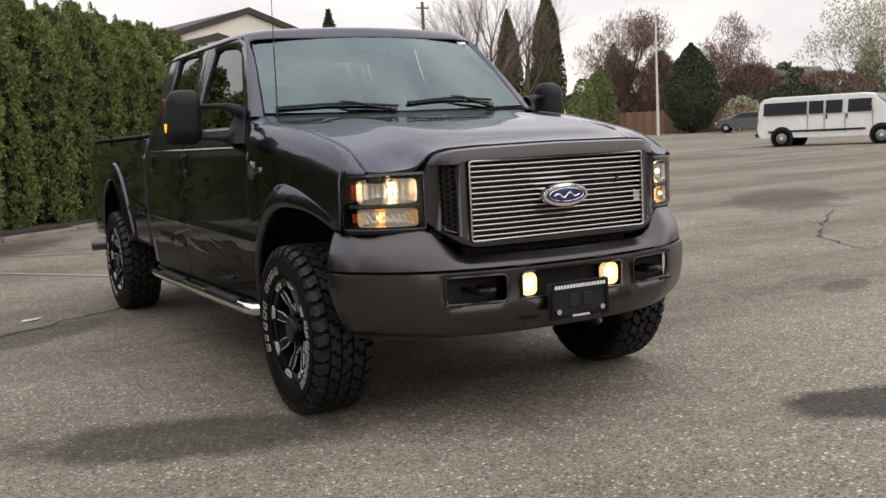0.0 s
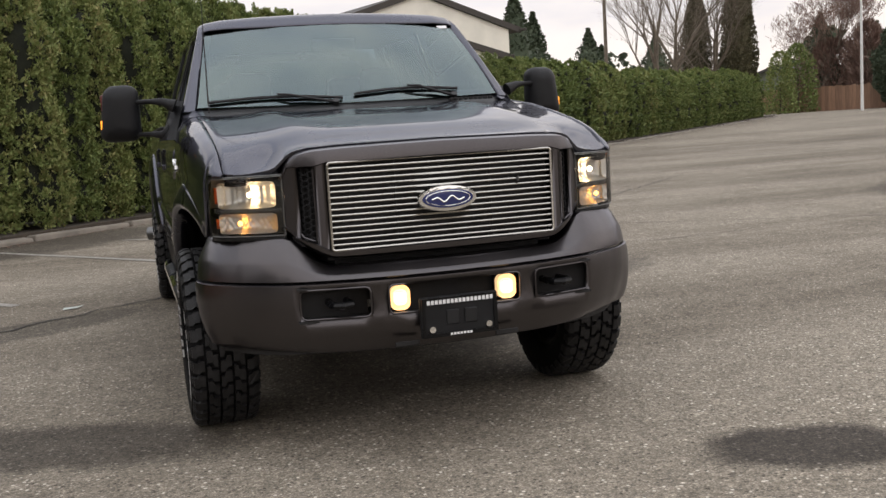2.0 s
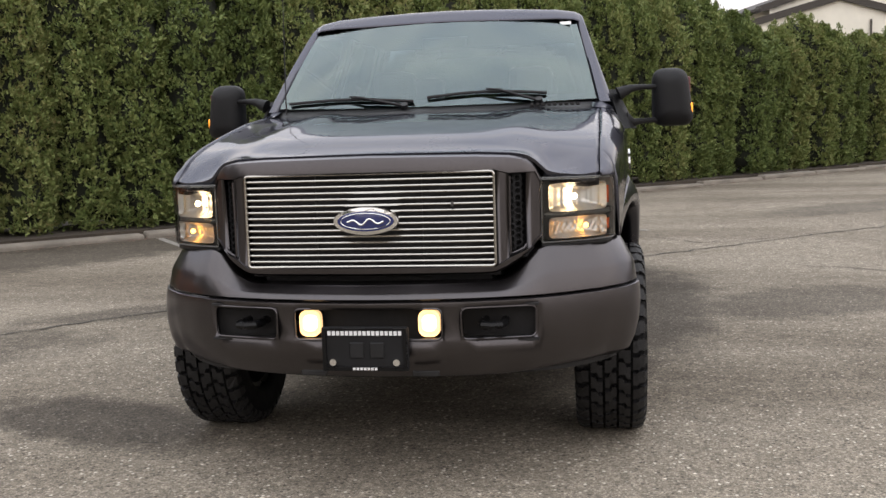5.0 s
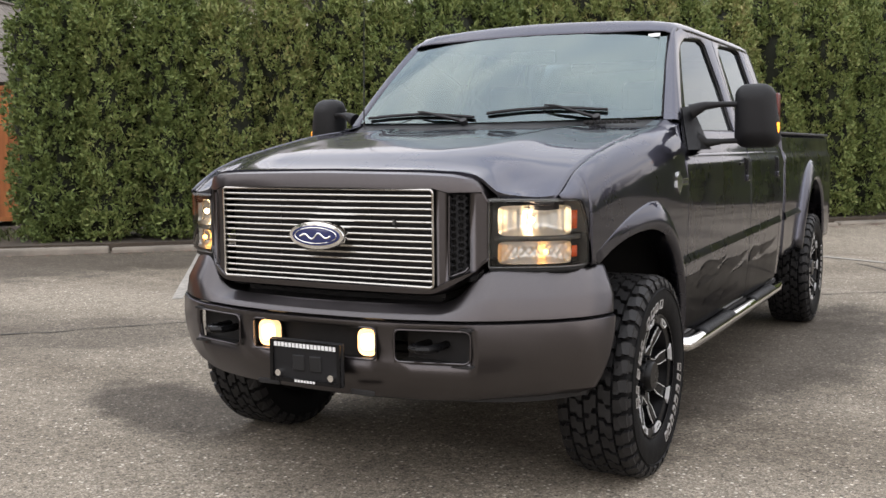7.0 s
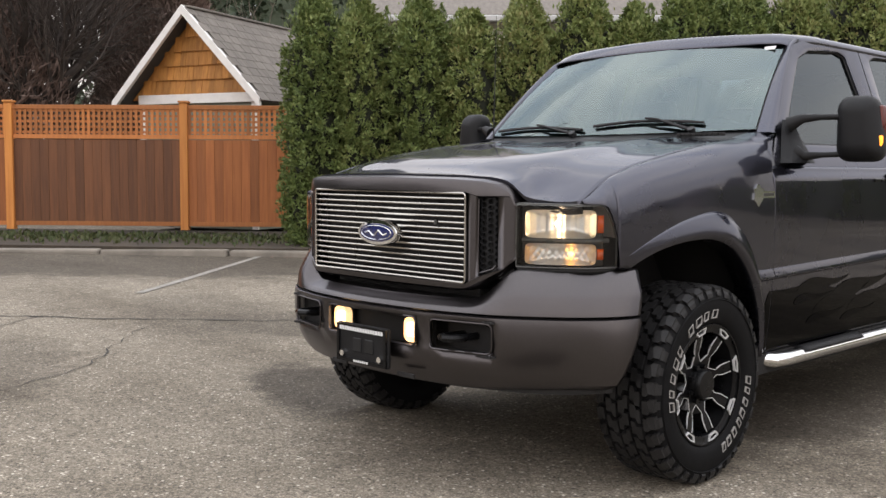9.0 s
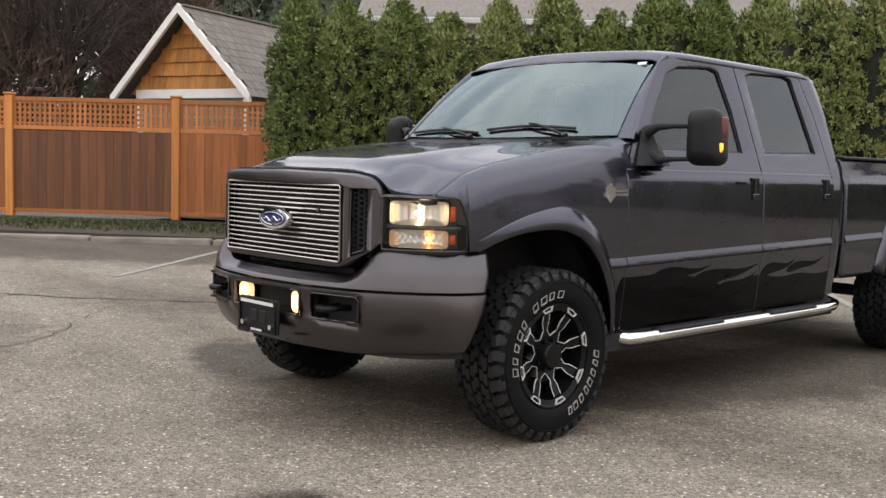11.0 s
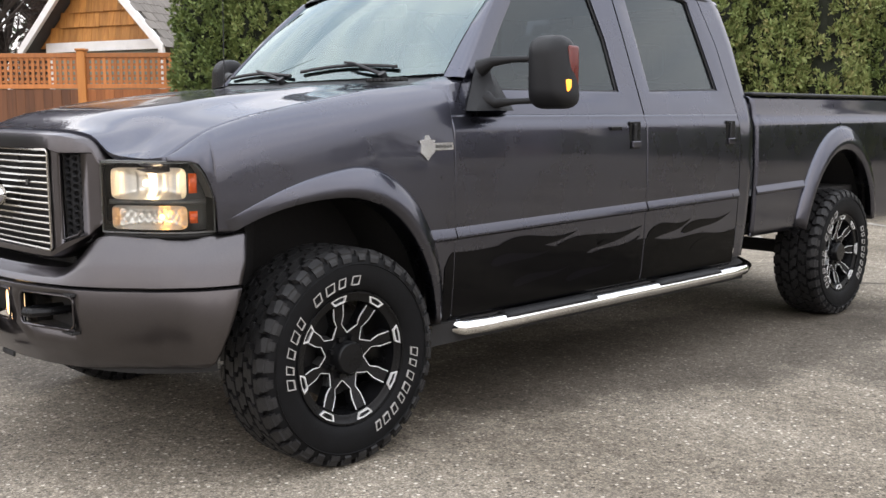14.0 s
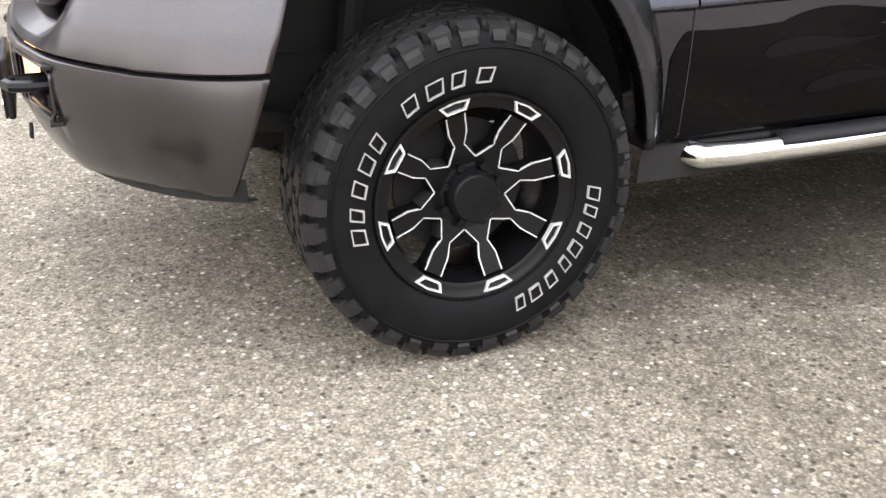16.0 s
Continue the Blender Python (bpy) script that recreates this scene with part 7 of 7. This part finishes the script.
clump("laurel_bush", -21.5, 9.5, 5.0, 6.8, BROWN_TWIG, "dark brown leafless thicket behind the fence", 5, 22000, 0.30, 3.5, slim=0.06, rise=0.7)
clump("laurel_bush", -24.0, 5.0, 9.0, 7.8, BROWN_TWIG, "dark brown leafless thicket behind the fence", 6, 30000, 0.32, 4.0, slim=0.06, rise=0.7)
cone_tree("conifer", -27.5, 19.5, 13, 4.2, DARK_LEAF, "tall dark green conifer", 7500, 0.3, 7, 0.2, 1.0)
cone_tree("conifer", -33, 17, 13, 4.5, DARK_LEAF, "tall dark green conifer", 7500, 0.3, 17, 0.2, 1.0)
# unseen conifers, added to darken the reflections in the truck's passenger side
for i, (x, y, h) in enumerate(((-29, -4, 12.0), (-27, -12, 11.0), (-31, -19, 13.0), (-28, -27, 11.5), (-33, -35, 13.0))):
    cone_tree("conifer", x, y, h, 4.4, DARK_LEAF, "tall dark green conifer", 3200, 0.5, 80 + i, 0.2, 0.6)
bare_tree("pollard_tree", -19.0, 12.0, 6.4, "bare pale branches rising behind the shed", 34, BARK, BARK, 0.7, 3, limbs=3, first=0.42)
cone_tree("cypress_tree", 36.2, 51.6, 10.2, 1.15, BROWN_CYPRESS, "tall narrow dark brown-green cypress", 11000, 0.16, 3, 0.3, 0.5, point=2.3)
cone_tree("cypress_tree", 34.3, 53.5, 9.0, 0.95, BROWN_CYPRESS, "tall narrow dark brown-green cypress", 9000, 0.16, 4, 0.3, 0.5, point=2.3)
bare_tree("birch_tree", 30.6, 50.4, 11.5, "tall leafless grey tree with spreading limbs", 41, BARK, BARK, 0.5, 5, limbs=3, first=0.22)
bare_tree("birch_tree", 33.5, 50.5, 9.5, "tall leafless grey tree with spreading limbs", 42, BARK, BARK, 0.55, 5, limbs=3, first=0.2)
bare_tree("birch_tree", 27.5, 47.5, 10.0, "tall leafless grey tree with spreading limbs", 43, BARK, BARK, 0.5, 5, limbs=3, first=0.2)
cone_tree("evergreen_tree", 51.4, 54.5, 6.8, 2.0, DARK_LEAF, "rounded dark green evergreen", 13000, 0.17, 8, 0.34, 0.2, point=2.3)
bare_tree("red_maple", 52.0, 63.5, 10.5, "leafless reddish budding tree", 51, BARK, RED_TWIG, 0.5, 5, limbs=3, first=0.2, twig_size=0.42)
clump("red_thicket", 53.0, 64.0, 6.0, 5.6, RED_TWIG, "reddish leafless shrub thicket", 9, 4200, 0.6, slim=0.035, rise=0.9)
clump("red_thicket", 53.5, 60.5, 4.0, 6.6, RED_TWIG, "reddish leafless shrub thicket", 10, 4200, 0.6, slim=0.035, rise=0.9)
bare_tree("red_maple", 61.0, 59.0, 9.6, "leafless reddish budding tree", 52, BARK, RED_TWIG, 0.55, 5, limbs=3, first=0.2, twig_size=0.42)
clump("red_thicket", 62.0, 58.5, 7.0, 5.4, RED_TWIG, "reddish leafless shrub thicket", 11, 4200, 0.6, slim=0.035, rise=0.9)
clump("red_thicket", 66.0, 54.0, 9.0, 4.4, RED_TWIG, "reddish leafless shrub thicket", 12, 4200, 0.6, slim=0.035, rise=0.9)
bare_tree("blossom_tree", 58.5, 44.5, 9.0, "tree in pale cream blossom", 53, BARK, PALE_TWIG, 0.6, 5, limbs=3, first=0.18, twig_size=0.17)
bare_tree("blossom_tree", 61.5, 41.0, 9.5, "tree in pale cream blossom", 54, BARK, PALE_TWIG, 0.6, 5, limbs=3, first=0.18, twig_size=0.17)
clump("laurel_bush", 47.5, 61.0, 3.0, 5.2, HEDGE_LEAF, "tall green shrub at the end of the hedge", 13, 2400, 0.2)
clump("laurel_bush", 45.2, 60.0, 2.6, 4.6, HEDGE_LEAF, "tall green shrub at the end of the hedge", 14, 2200, 0.2)
clump("green_bush", 54.0, 52.0, 3.2, 2.6, PALE_TWIG, "pale green budding bush by the far fence", 15, 900, 0.2)
clump("green_bush", 54.5, 65.5, 7.0, 3.6, DARK_LEAF, "dark green bushes along the far fence", 16, 5500, 0.19)
clump("green_bush", 60.0, 52.5, 9.0, 3.4, DARK_LEAF, "dark green bushes along the far fence", 18, 5500, 0.19)
clump("green_bush", 66.0, 44.0, 9.0, 4.0, DARK_LEAF, "dark green bushes along the far fence", 19, 5500, 0.19)
for i, (x, y, h, r) in enumerate(((28.5, 70.5, 11.0, 2.4), (31.5, 74.0, 9.5, 2.2), (46.3, 94.5, 10.0, 3.0), (49.5, 98.0, 8.5, 2.6), (44.0, 106, 8.0, 2.4), (40.0, 108, 8.4, 2.4), (36.5, 108, 7.4, 2.3), (72.0, 90.0, 10.5, 2.8), (76.0, 86.0, 9.0, 2.5), (55.0, 96.0, 9.0, 3.0), (62, 92, 8.0, 3.0), (96.0, 74.0, 9.5, 2.6), (90, 60, 8.0, 2.8), (22.0, 84.0, 8.5, 2.4), (17.0, 90.0, 8.0, 2.6))):
    cone_tree("far_conifer", x, y, h, r, DARK_LEAF, "distant dark green conifer on the skyline", 2200, 0.33, 60 + i, 0.18, 0.6, "skyline conifers")


def far_woods():
    """A low belt of woods round the yard's far side."""
    rnd = random.Random(77)
    spots = []
    for i in range(240):
        a = rnd.uniform(0, 360)
        d = rnd.uniform(118, 165)
        x, y = d * math.cos(radians(a)), d * math.sin(radians(a))
        spots.append((x, y, rnd.uniform(5, 10), rnd.uniform(2.5, 6)))

    def place(r):
        x, y, h, w = r.choice(spots)
        f, a = r.random(), r.uniform(0, 6.28)
        k = w * (1 - f) ** 0.6 * r.uniform(0.6, 1)
        return Vector((x + k * math.cos(a), y + k * math.sin(a), 0.6 + f * h)), Vector((math.cos(a), math.sin(a), 0.2))
    v, f = sprays(26000, place, 1.3, rnd)
    tagged(from_arrays("far_woods", v, f, DARK_LEAF), "low dark belt of distant woods", "woods", kind="stuff")


far_woods()


# ---- far fence, poles ----
def far_fence():
    root = thing("far_fence", Matrix.Identity(4), "weathered brown board fence at the yard's far edge", "fence", kind="structure")
    a, b = Vector((44.5, 67.5)), Vector((63.5, 40.5))
    n = 130
    board = None
    for i in range(n):
        p = a.lerp(b, (i + 0.5) / n)
        m = pose(p.x, p.y, ground_height(p.x, p.y), 0, 0, math.degrees(math.atan2(b.y - a.y, b.x - a.x)))
        if board is None:
            board = part("fence_board", box(-0.12, 0.12, -0.015, 0.015, -0.05, 1.85), FAR_FENCE, root)
            board.matrix_basis = m
        else:
            share(board, "fence_board", m @ Matrix.Diagonal((1, 1, random.Random(i).uniform(0.96, 1.04), 1)), root)


far_fence()
lamp = thing("street_lamp", on_ground(46.2, 52.4), "tall white painted steel street lamp", "street lamp")
part("pole", tube([(0, 0, -0.2), (0, 0, 8.4)], [0.11, 0.06], 12), STEEL_POLE, lamp)
part("arm", tube([(0, 0, 8.3), (-0.25, 0.25, 8.85), (-0.6, 0.6, 9.0)], 0.045, 8), STEEL_POLE, lamp)
part("lamp_head", box(-0.95, -0.50, 0.45, 0.80, 8.93, 9.08, 0.04, 2), STEEL_POLE, lamp)
part("bracket", box(-0.05, 0.75, -0.05, 0.05, 7.75, 7.83, 0.01), STEEL_POLE, lamp)
up = thing("utility_pole", on_ground(25.6, 49.0), "weathered wooden utility pole", "utility pole")
part("pole", tube([(0, 0, -0.2), (0, 0, 8.8)], [0.13, 0.09], 10), BARK, up)
part("crossarm", box(-0.4, 0.4, -0.04, 0.04, 8.4, 8.48, 0.01), BARK, up)
for x in (-0.36, 0.36):
    part("insulator", tube([(x, 0, 8.48), (x, 0, 8.6)], 0.03, 8), STEEL_POLE, up)


# ---- vehicles in the yard ----
def car_wheel(parent, x, y, r, w):
    wt = smooth_part("wheel", tube([(x, y - w / 2, r), (x, y - w / 2 + 0.02, r), (x, y + w / 2 - 0.02, r), (x, y + w / 2, r)], [r * 0.94, r, r, r * 0.94], 28), RUBBER, parent)
    s = -1 if y < 0 else 1
    smooth_part("rim", tube([(x, y + s * (w / 2 - 0.01), r), (x, y + s * (w / 2 + 0.006), r)], [r * 0.62, r * 0.55], 20), GREY_RIM, wt)
    smooth_part("hub_cap", tube([(x, y + s * (w / 2), r), (x, y + s * (w / 2 + 0.02), r)], [r * 0.22, r * 0.16], 12), STEEL_POLE, wt)


def profile_body(outline, half, mat, name, parent, tuck=0.0):
    """A body from its side outline (x, z, inset of the width there)."""
    bm = bmesh.new()
    ring = []
    for sgn in (-1, -0.94, 0.94, 1):
        ring.append([bm.verts.new((x * (0.995 if abs(sgn) == 1 else 1), sgn * (half - inset), z - (0.03 if abs(sgn) == 1 and z > 0.5 else 0))) for x, z, inset in outline])
    n = len(outline)
    for a, b in zip(ring, ring[1:]):
        for i in range(n):
            bm.faces.new((a[i], a[(i + 1) % n], b[(i + 1) % n], b[i]))
    bm.faces.new(ring[0])
    bm.faces.new(ring[-1][::-1])
    return smooth_part(name, bm, mat, parent, 35)


def build_van():
    ax, ay, bx, by = 27.44, 23.33, 28.97, 20.00
    turn = math.degrees(math.atan2(by - ay, bx - ax))
    m = on_ground(ax, ay, -0.03, turn) @ pose(0, 0.82, 0) @ Matrix.Diagonal((0.93, 0.93, 0.92, 1))
    van = thing("passenger_van", m, "white passenger van with dark side windows parked on asphalt", "van")
    body = profile_body([(-0.96, 0.50, 0.02), (-1.02, 0.80, 0.0), (-1.00, 1.25, 0.0), (-0.92, 1.88, 0.12), (-0.80, 2.02, 0.20), (-0.45, 2.08, 0.24), (3.2, 2.08, 0.24), (3.55, 2.00, 0.22), (4.35, 1.32, 0.05), (5.02, 1.12, 0.03), (5.15, 0.95, 0.02), (5.15, 0.55, 0.03), (4.9, 0.38, 0.05), (-0.85, 0.40, 0.05)], 0.99, VAN_WHITE, "body", van)

    def pane(x0, x1, z0, z1, side):
        yb, yt = 0.99 - 0.13 * (z0 - 1.25) / 0.63, 0.99 - 0.13 * (z1 - 1.25) / 0.63
        bm = bmesh.new()
        o = 0.012
        vs = [bm.verts.new((x, side * (y + o), z)) for x, y, z in ((x0, yb, z0), (x1, yb, z0), (x1, yt, z1), (x0, yt, z1))]
        ws = [bm.verts.new((v.co.x, v.co.y - side * 0.03, v.co.z)) for v in vs]
        bm.faces.new(vs)
        for i in range(4):
            j = (i + 1) % 4
            bm.faces.new((vs[i], ws[i], ws[j], vs[j]))
        bmesh.ops.recalc_face_normals(bm, faces=bm.faces)
        part("window", bm, DARK_GLASS, body)
    for side in (-1, 1):
        for x0, x1 in ((-0.75, 1.00), (1.10, 1.66), (1.76, 2.40), (2.62, 3.50)):
            pane(x0, x1, 1.34, 1.85, side)
        part("side_strip", box(-0.55, 3.3, min(side * 0.985, side * 1.005), max(side * 0.985, side * 1.005), 0.62, 0.70, 0.004), BLACK_PLASTIC, body)
        for x in (1.05, 1.71, 2.51, 3.56):
            part("door_gap", box(x - 0.006, x + 0.006, min(side * 0.975, side * 0.996), max(side * 0.975, side * 0.996), 0.55, 1.34), UNDER, body)
        for x in (1.78, 2.56):
            part("door_handle", box(x, x + 0.05, min(side * 0.985, side * 1.02), max(side * 0.985, side * 1.02), 1.10, 1.30, 0.01), BLACK_PLASTIC, body)
        part("wing_mirror", box(3.4, 3.54, min(side * 0.98, side * 1.2), max(side * 0.98, side * 1.2), 1.34, 1.58, 0.03, 2), BLACK_PLASTIC, body)
        part("wheel_arch", tube([(0, side * 0.93, 0.40), (0, side * 0.994, 0.40)], 0.46, 28), UNDER, body)
        part("wheel_arch", tube([(3.89, side * 0.93, 0.40), (3.89, side * 0.994, 0.40)], 0.46, 28), UNDER, body)
        for x in (0, 3.89):
            car_wheel(van, x, side * 0.90, 0.37, 0.24)
    part("rear_bumper", box(-1.12, -0.92, -0.95, 0.95, 0.46, 0.62, 0.03), BLACK_PLASTIC, body)
    bm = bmesh.new()
    vs = [bm.verts.new(p) for p in ((4.30, -0.86, 1.37), (4.30, 0.86, 1.37), (3.60, 0.74, 2.02), (3.60, -0.74, 2.02))]
    bm.faces.new(vs)
    bmesh.ops.translate(bm, vec=(0.02, 0, 0.02), verts=bm.verts)
    part("windshield", bm, DARK_GLASS, body)
    for side in (-1, 1):
        part("tail_lamp", box(-1.035, -0.97, min(side * 0.80, side * 0.97), max(side * 0.80, side * 0.97), 0.95, 1.3, 0.02), RED_LENS, body)


build_van()


def small_car(x, y, turn, paint, label, h=1.48):
    c = thing("car", on_ground(x, y, 0, turn), label, "car")
    body = profile_body([(-0.75, 0.45, 0.03), (-0.80, 0.75, 0.02), (-0.68, 0.98, 0.05), (-0.2, 1.02, 0.06), (0.30, h * 0.97, 0.20), (1.0, h, 0.22), (1.6, h * 0.96, 0.2), (2.35, 1.0, 0.06), (3.1, 0.86, 0.05), (3.30, 0.66, 0.04), (3.30, 0.36, 0.05), (-0.6, 0.30, 0.05)], 0.87, paint, "body", c)
    for side in (-1, 1):
        for pts in (((0.05, 1.04), (0.92, 1.04), (0.92, h - 0.09), (0.42, h - 0.11)), ((1.0, 1.04), (2.1, 1.04), (1.55, h - 0.11), (1.0, h - 0.09))):
            bm = bmesh.new()
            bm.faces.new([bm.verts.new((a, side * (0.84 - 0.30 * (b - 1.0)), b)) for a, b in pts])
            facing(bm, (0, side, 0))
            part("window", bm, DARK_GLASS, body)
        for a in (0.0, 2.55):
            car_wheel(c, a, side * 0.80, 0.31, 0.2)
        part("tail_lamp", box(-0.80, -0.72, min(side * 0.6, side * 0.84), max(side * 0.6, side * 0.84), 0.72, 0.9, 0.02), RED_LENS, body)
        part("head_lamp", box(3.18, 3.31, min(side * 0.55, side * 0.84), max(side * 0.55, side * 0.84), 0.62, 0.76, 0.02), CLEAR_HEAD, body)


CLEAR_HEAD = simple("pale_lamp_glass", (0.6, 0.6, 0.58), 0.15, vary=0.05, bumps=0)
DARK_CAR = simple("dark_charcoal_car_paint", (0.03, 0.03, 0.034), 0.25, vary=0.05, bumps=0, coat=0.8)
small_car(50.8, 46.6, 130, DARK_CAR, "dark sedan on the road beyond the yard", 1.40)


# ---- cracks and small litter on the asphalt ----
CRACK = simple("crack_filled_with_dirt", (0.045, 0.041, 0.036), 0.95, vary=0.3, scale=5, grain=60, bumps=0.3)


def crack(pts, width, seed):
    rnd = random.Random(seed)
    line = []
    for a, b in zip(pts, pts[1:]):
        n = max(2, int(math.hypot(b[0] - a[0], b[1] - a[1]) / 0.12))
        for i in range(n):
            t = i / n
            line.append((a[0] + (b[0] - a[0]) * t + rnd.gauss(0, 0.022), a[1] + (b[1] - a[1]) * t + rnd.gauss(0, 0.022)))
    line.append(pts[-1])
    verts, faces = [], []
    for i, (x, y) in enumerate(line):
        q = line[min(i + 1, len(line) - 1)]
        p = line[max(i - 1, 0)]
        d = Vector((q[0] - p[0], q[1] - p[1])).normalized()
        w = width * rnd.uniform(0.25, 1.1) * min(1.0, 0.2 + i / 6, 0.2 + (len(line) - 1 - i) / 6)
        z = ground_height(x, y) + 0.005
        verts += [(x - d.y * w / 2, y + d.x * w / 2, z), (x + d.y * w / 2, y - d.x * w / 2, z)]
    for i in range(len(line) - 1):
        faces.append((2 * i, 2 * i + 2, 2 * i + 3, 2 * i + 1))
    tagged(from_arrays("crack", verts, faces, CRACK), "dark jagged crack in the asphalt", "crack", "asphalt cracks", "structure")


crack([(-9.5, -3.4), (-7.2, -1.6), (-5.49, -0.34), (-4.05, 1.02), (-2.86, 2.49), (-2.06, 3.31), (-1.22, 3.99), (0.6, 5.4), (3.04, 7.38), (5.4, 9.2), (9, 12.6)], 0.035, 1)
crack([(3.0, 7.4), (4.94, 5.82), (7.5, 4.0), (10.5, 2.4)], 0.03, 2)
crack([(0.5, 8.42), (1.2, 7.6), (1.89, 6.87), (3.04, 7.38)], 0.028, 3)
crack([(-5.6, 0.2), (-4.9, -0.9), (-4.6, -1.9), (-4.9, -2.8)], 0.02, 4)
crack([(-4.5, 0.45), (-4.08, 0.05), (-3.4, -0.5), (-3.08, -0.75), (-2.6, -1.59)], 0.016, 9)
crack([(8.9, 5.2), (7.2, 3.9), (6.2, 3.1), (5.6, 2.0)], 0.032, 5)
crack([(12, 17), (18, 15), (26, 14.5), (34, 12)], 0.12, 6)
crack([(10, 21), (19, 20), (30, 18), (44, 20)], 0.14, 7)
crack([(2.2, 5.3), (3.4, 4.6), (5.2, 4.5)], 0.025, 8)
LITTER = simple("pale_plastic_litter", (0.5, 0.55, 0.5), 0.4, vary=0.1, bumps=0)
lit = from_arrays("litter", [(-0.09, -0.02, 0.008), (0.02, -0.045, 0.012), (0.10, 0.0, 0.02), (0.03, 0.03, 0.012), (-0.06, 0.03, 0.016)], [(0, 1, 2, 3, 4)], LITTER)
lit.matrix_basis = pose(-1.76, 3.98, 0.0, 0, 0, 20)
tagged(lit, "crumpled scrap of pale plastic on the asphalt", "litter")
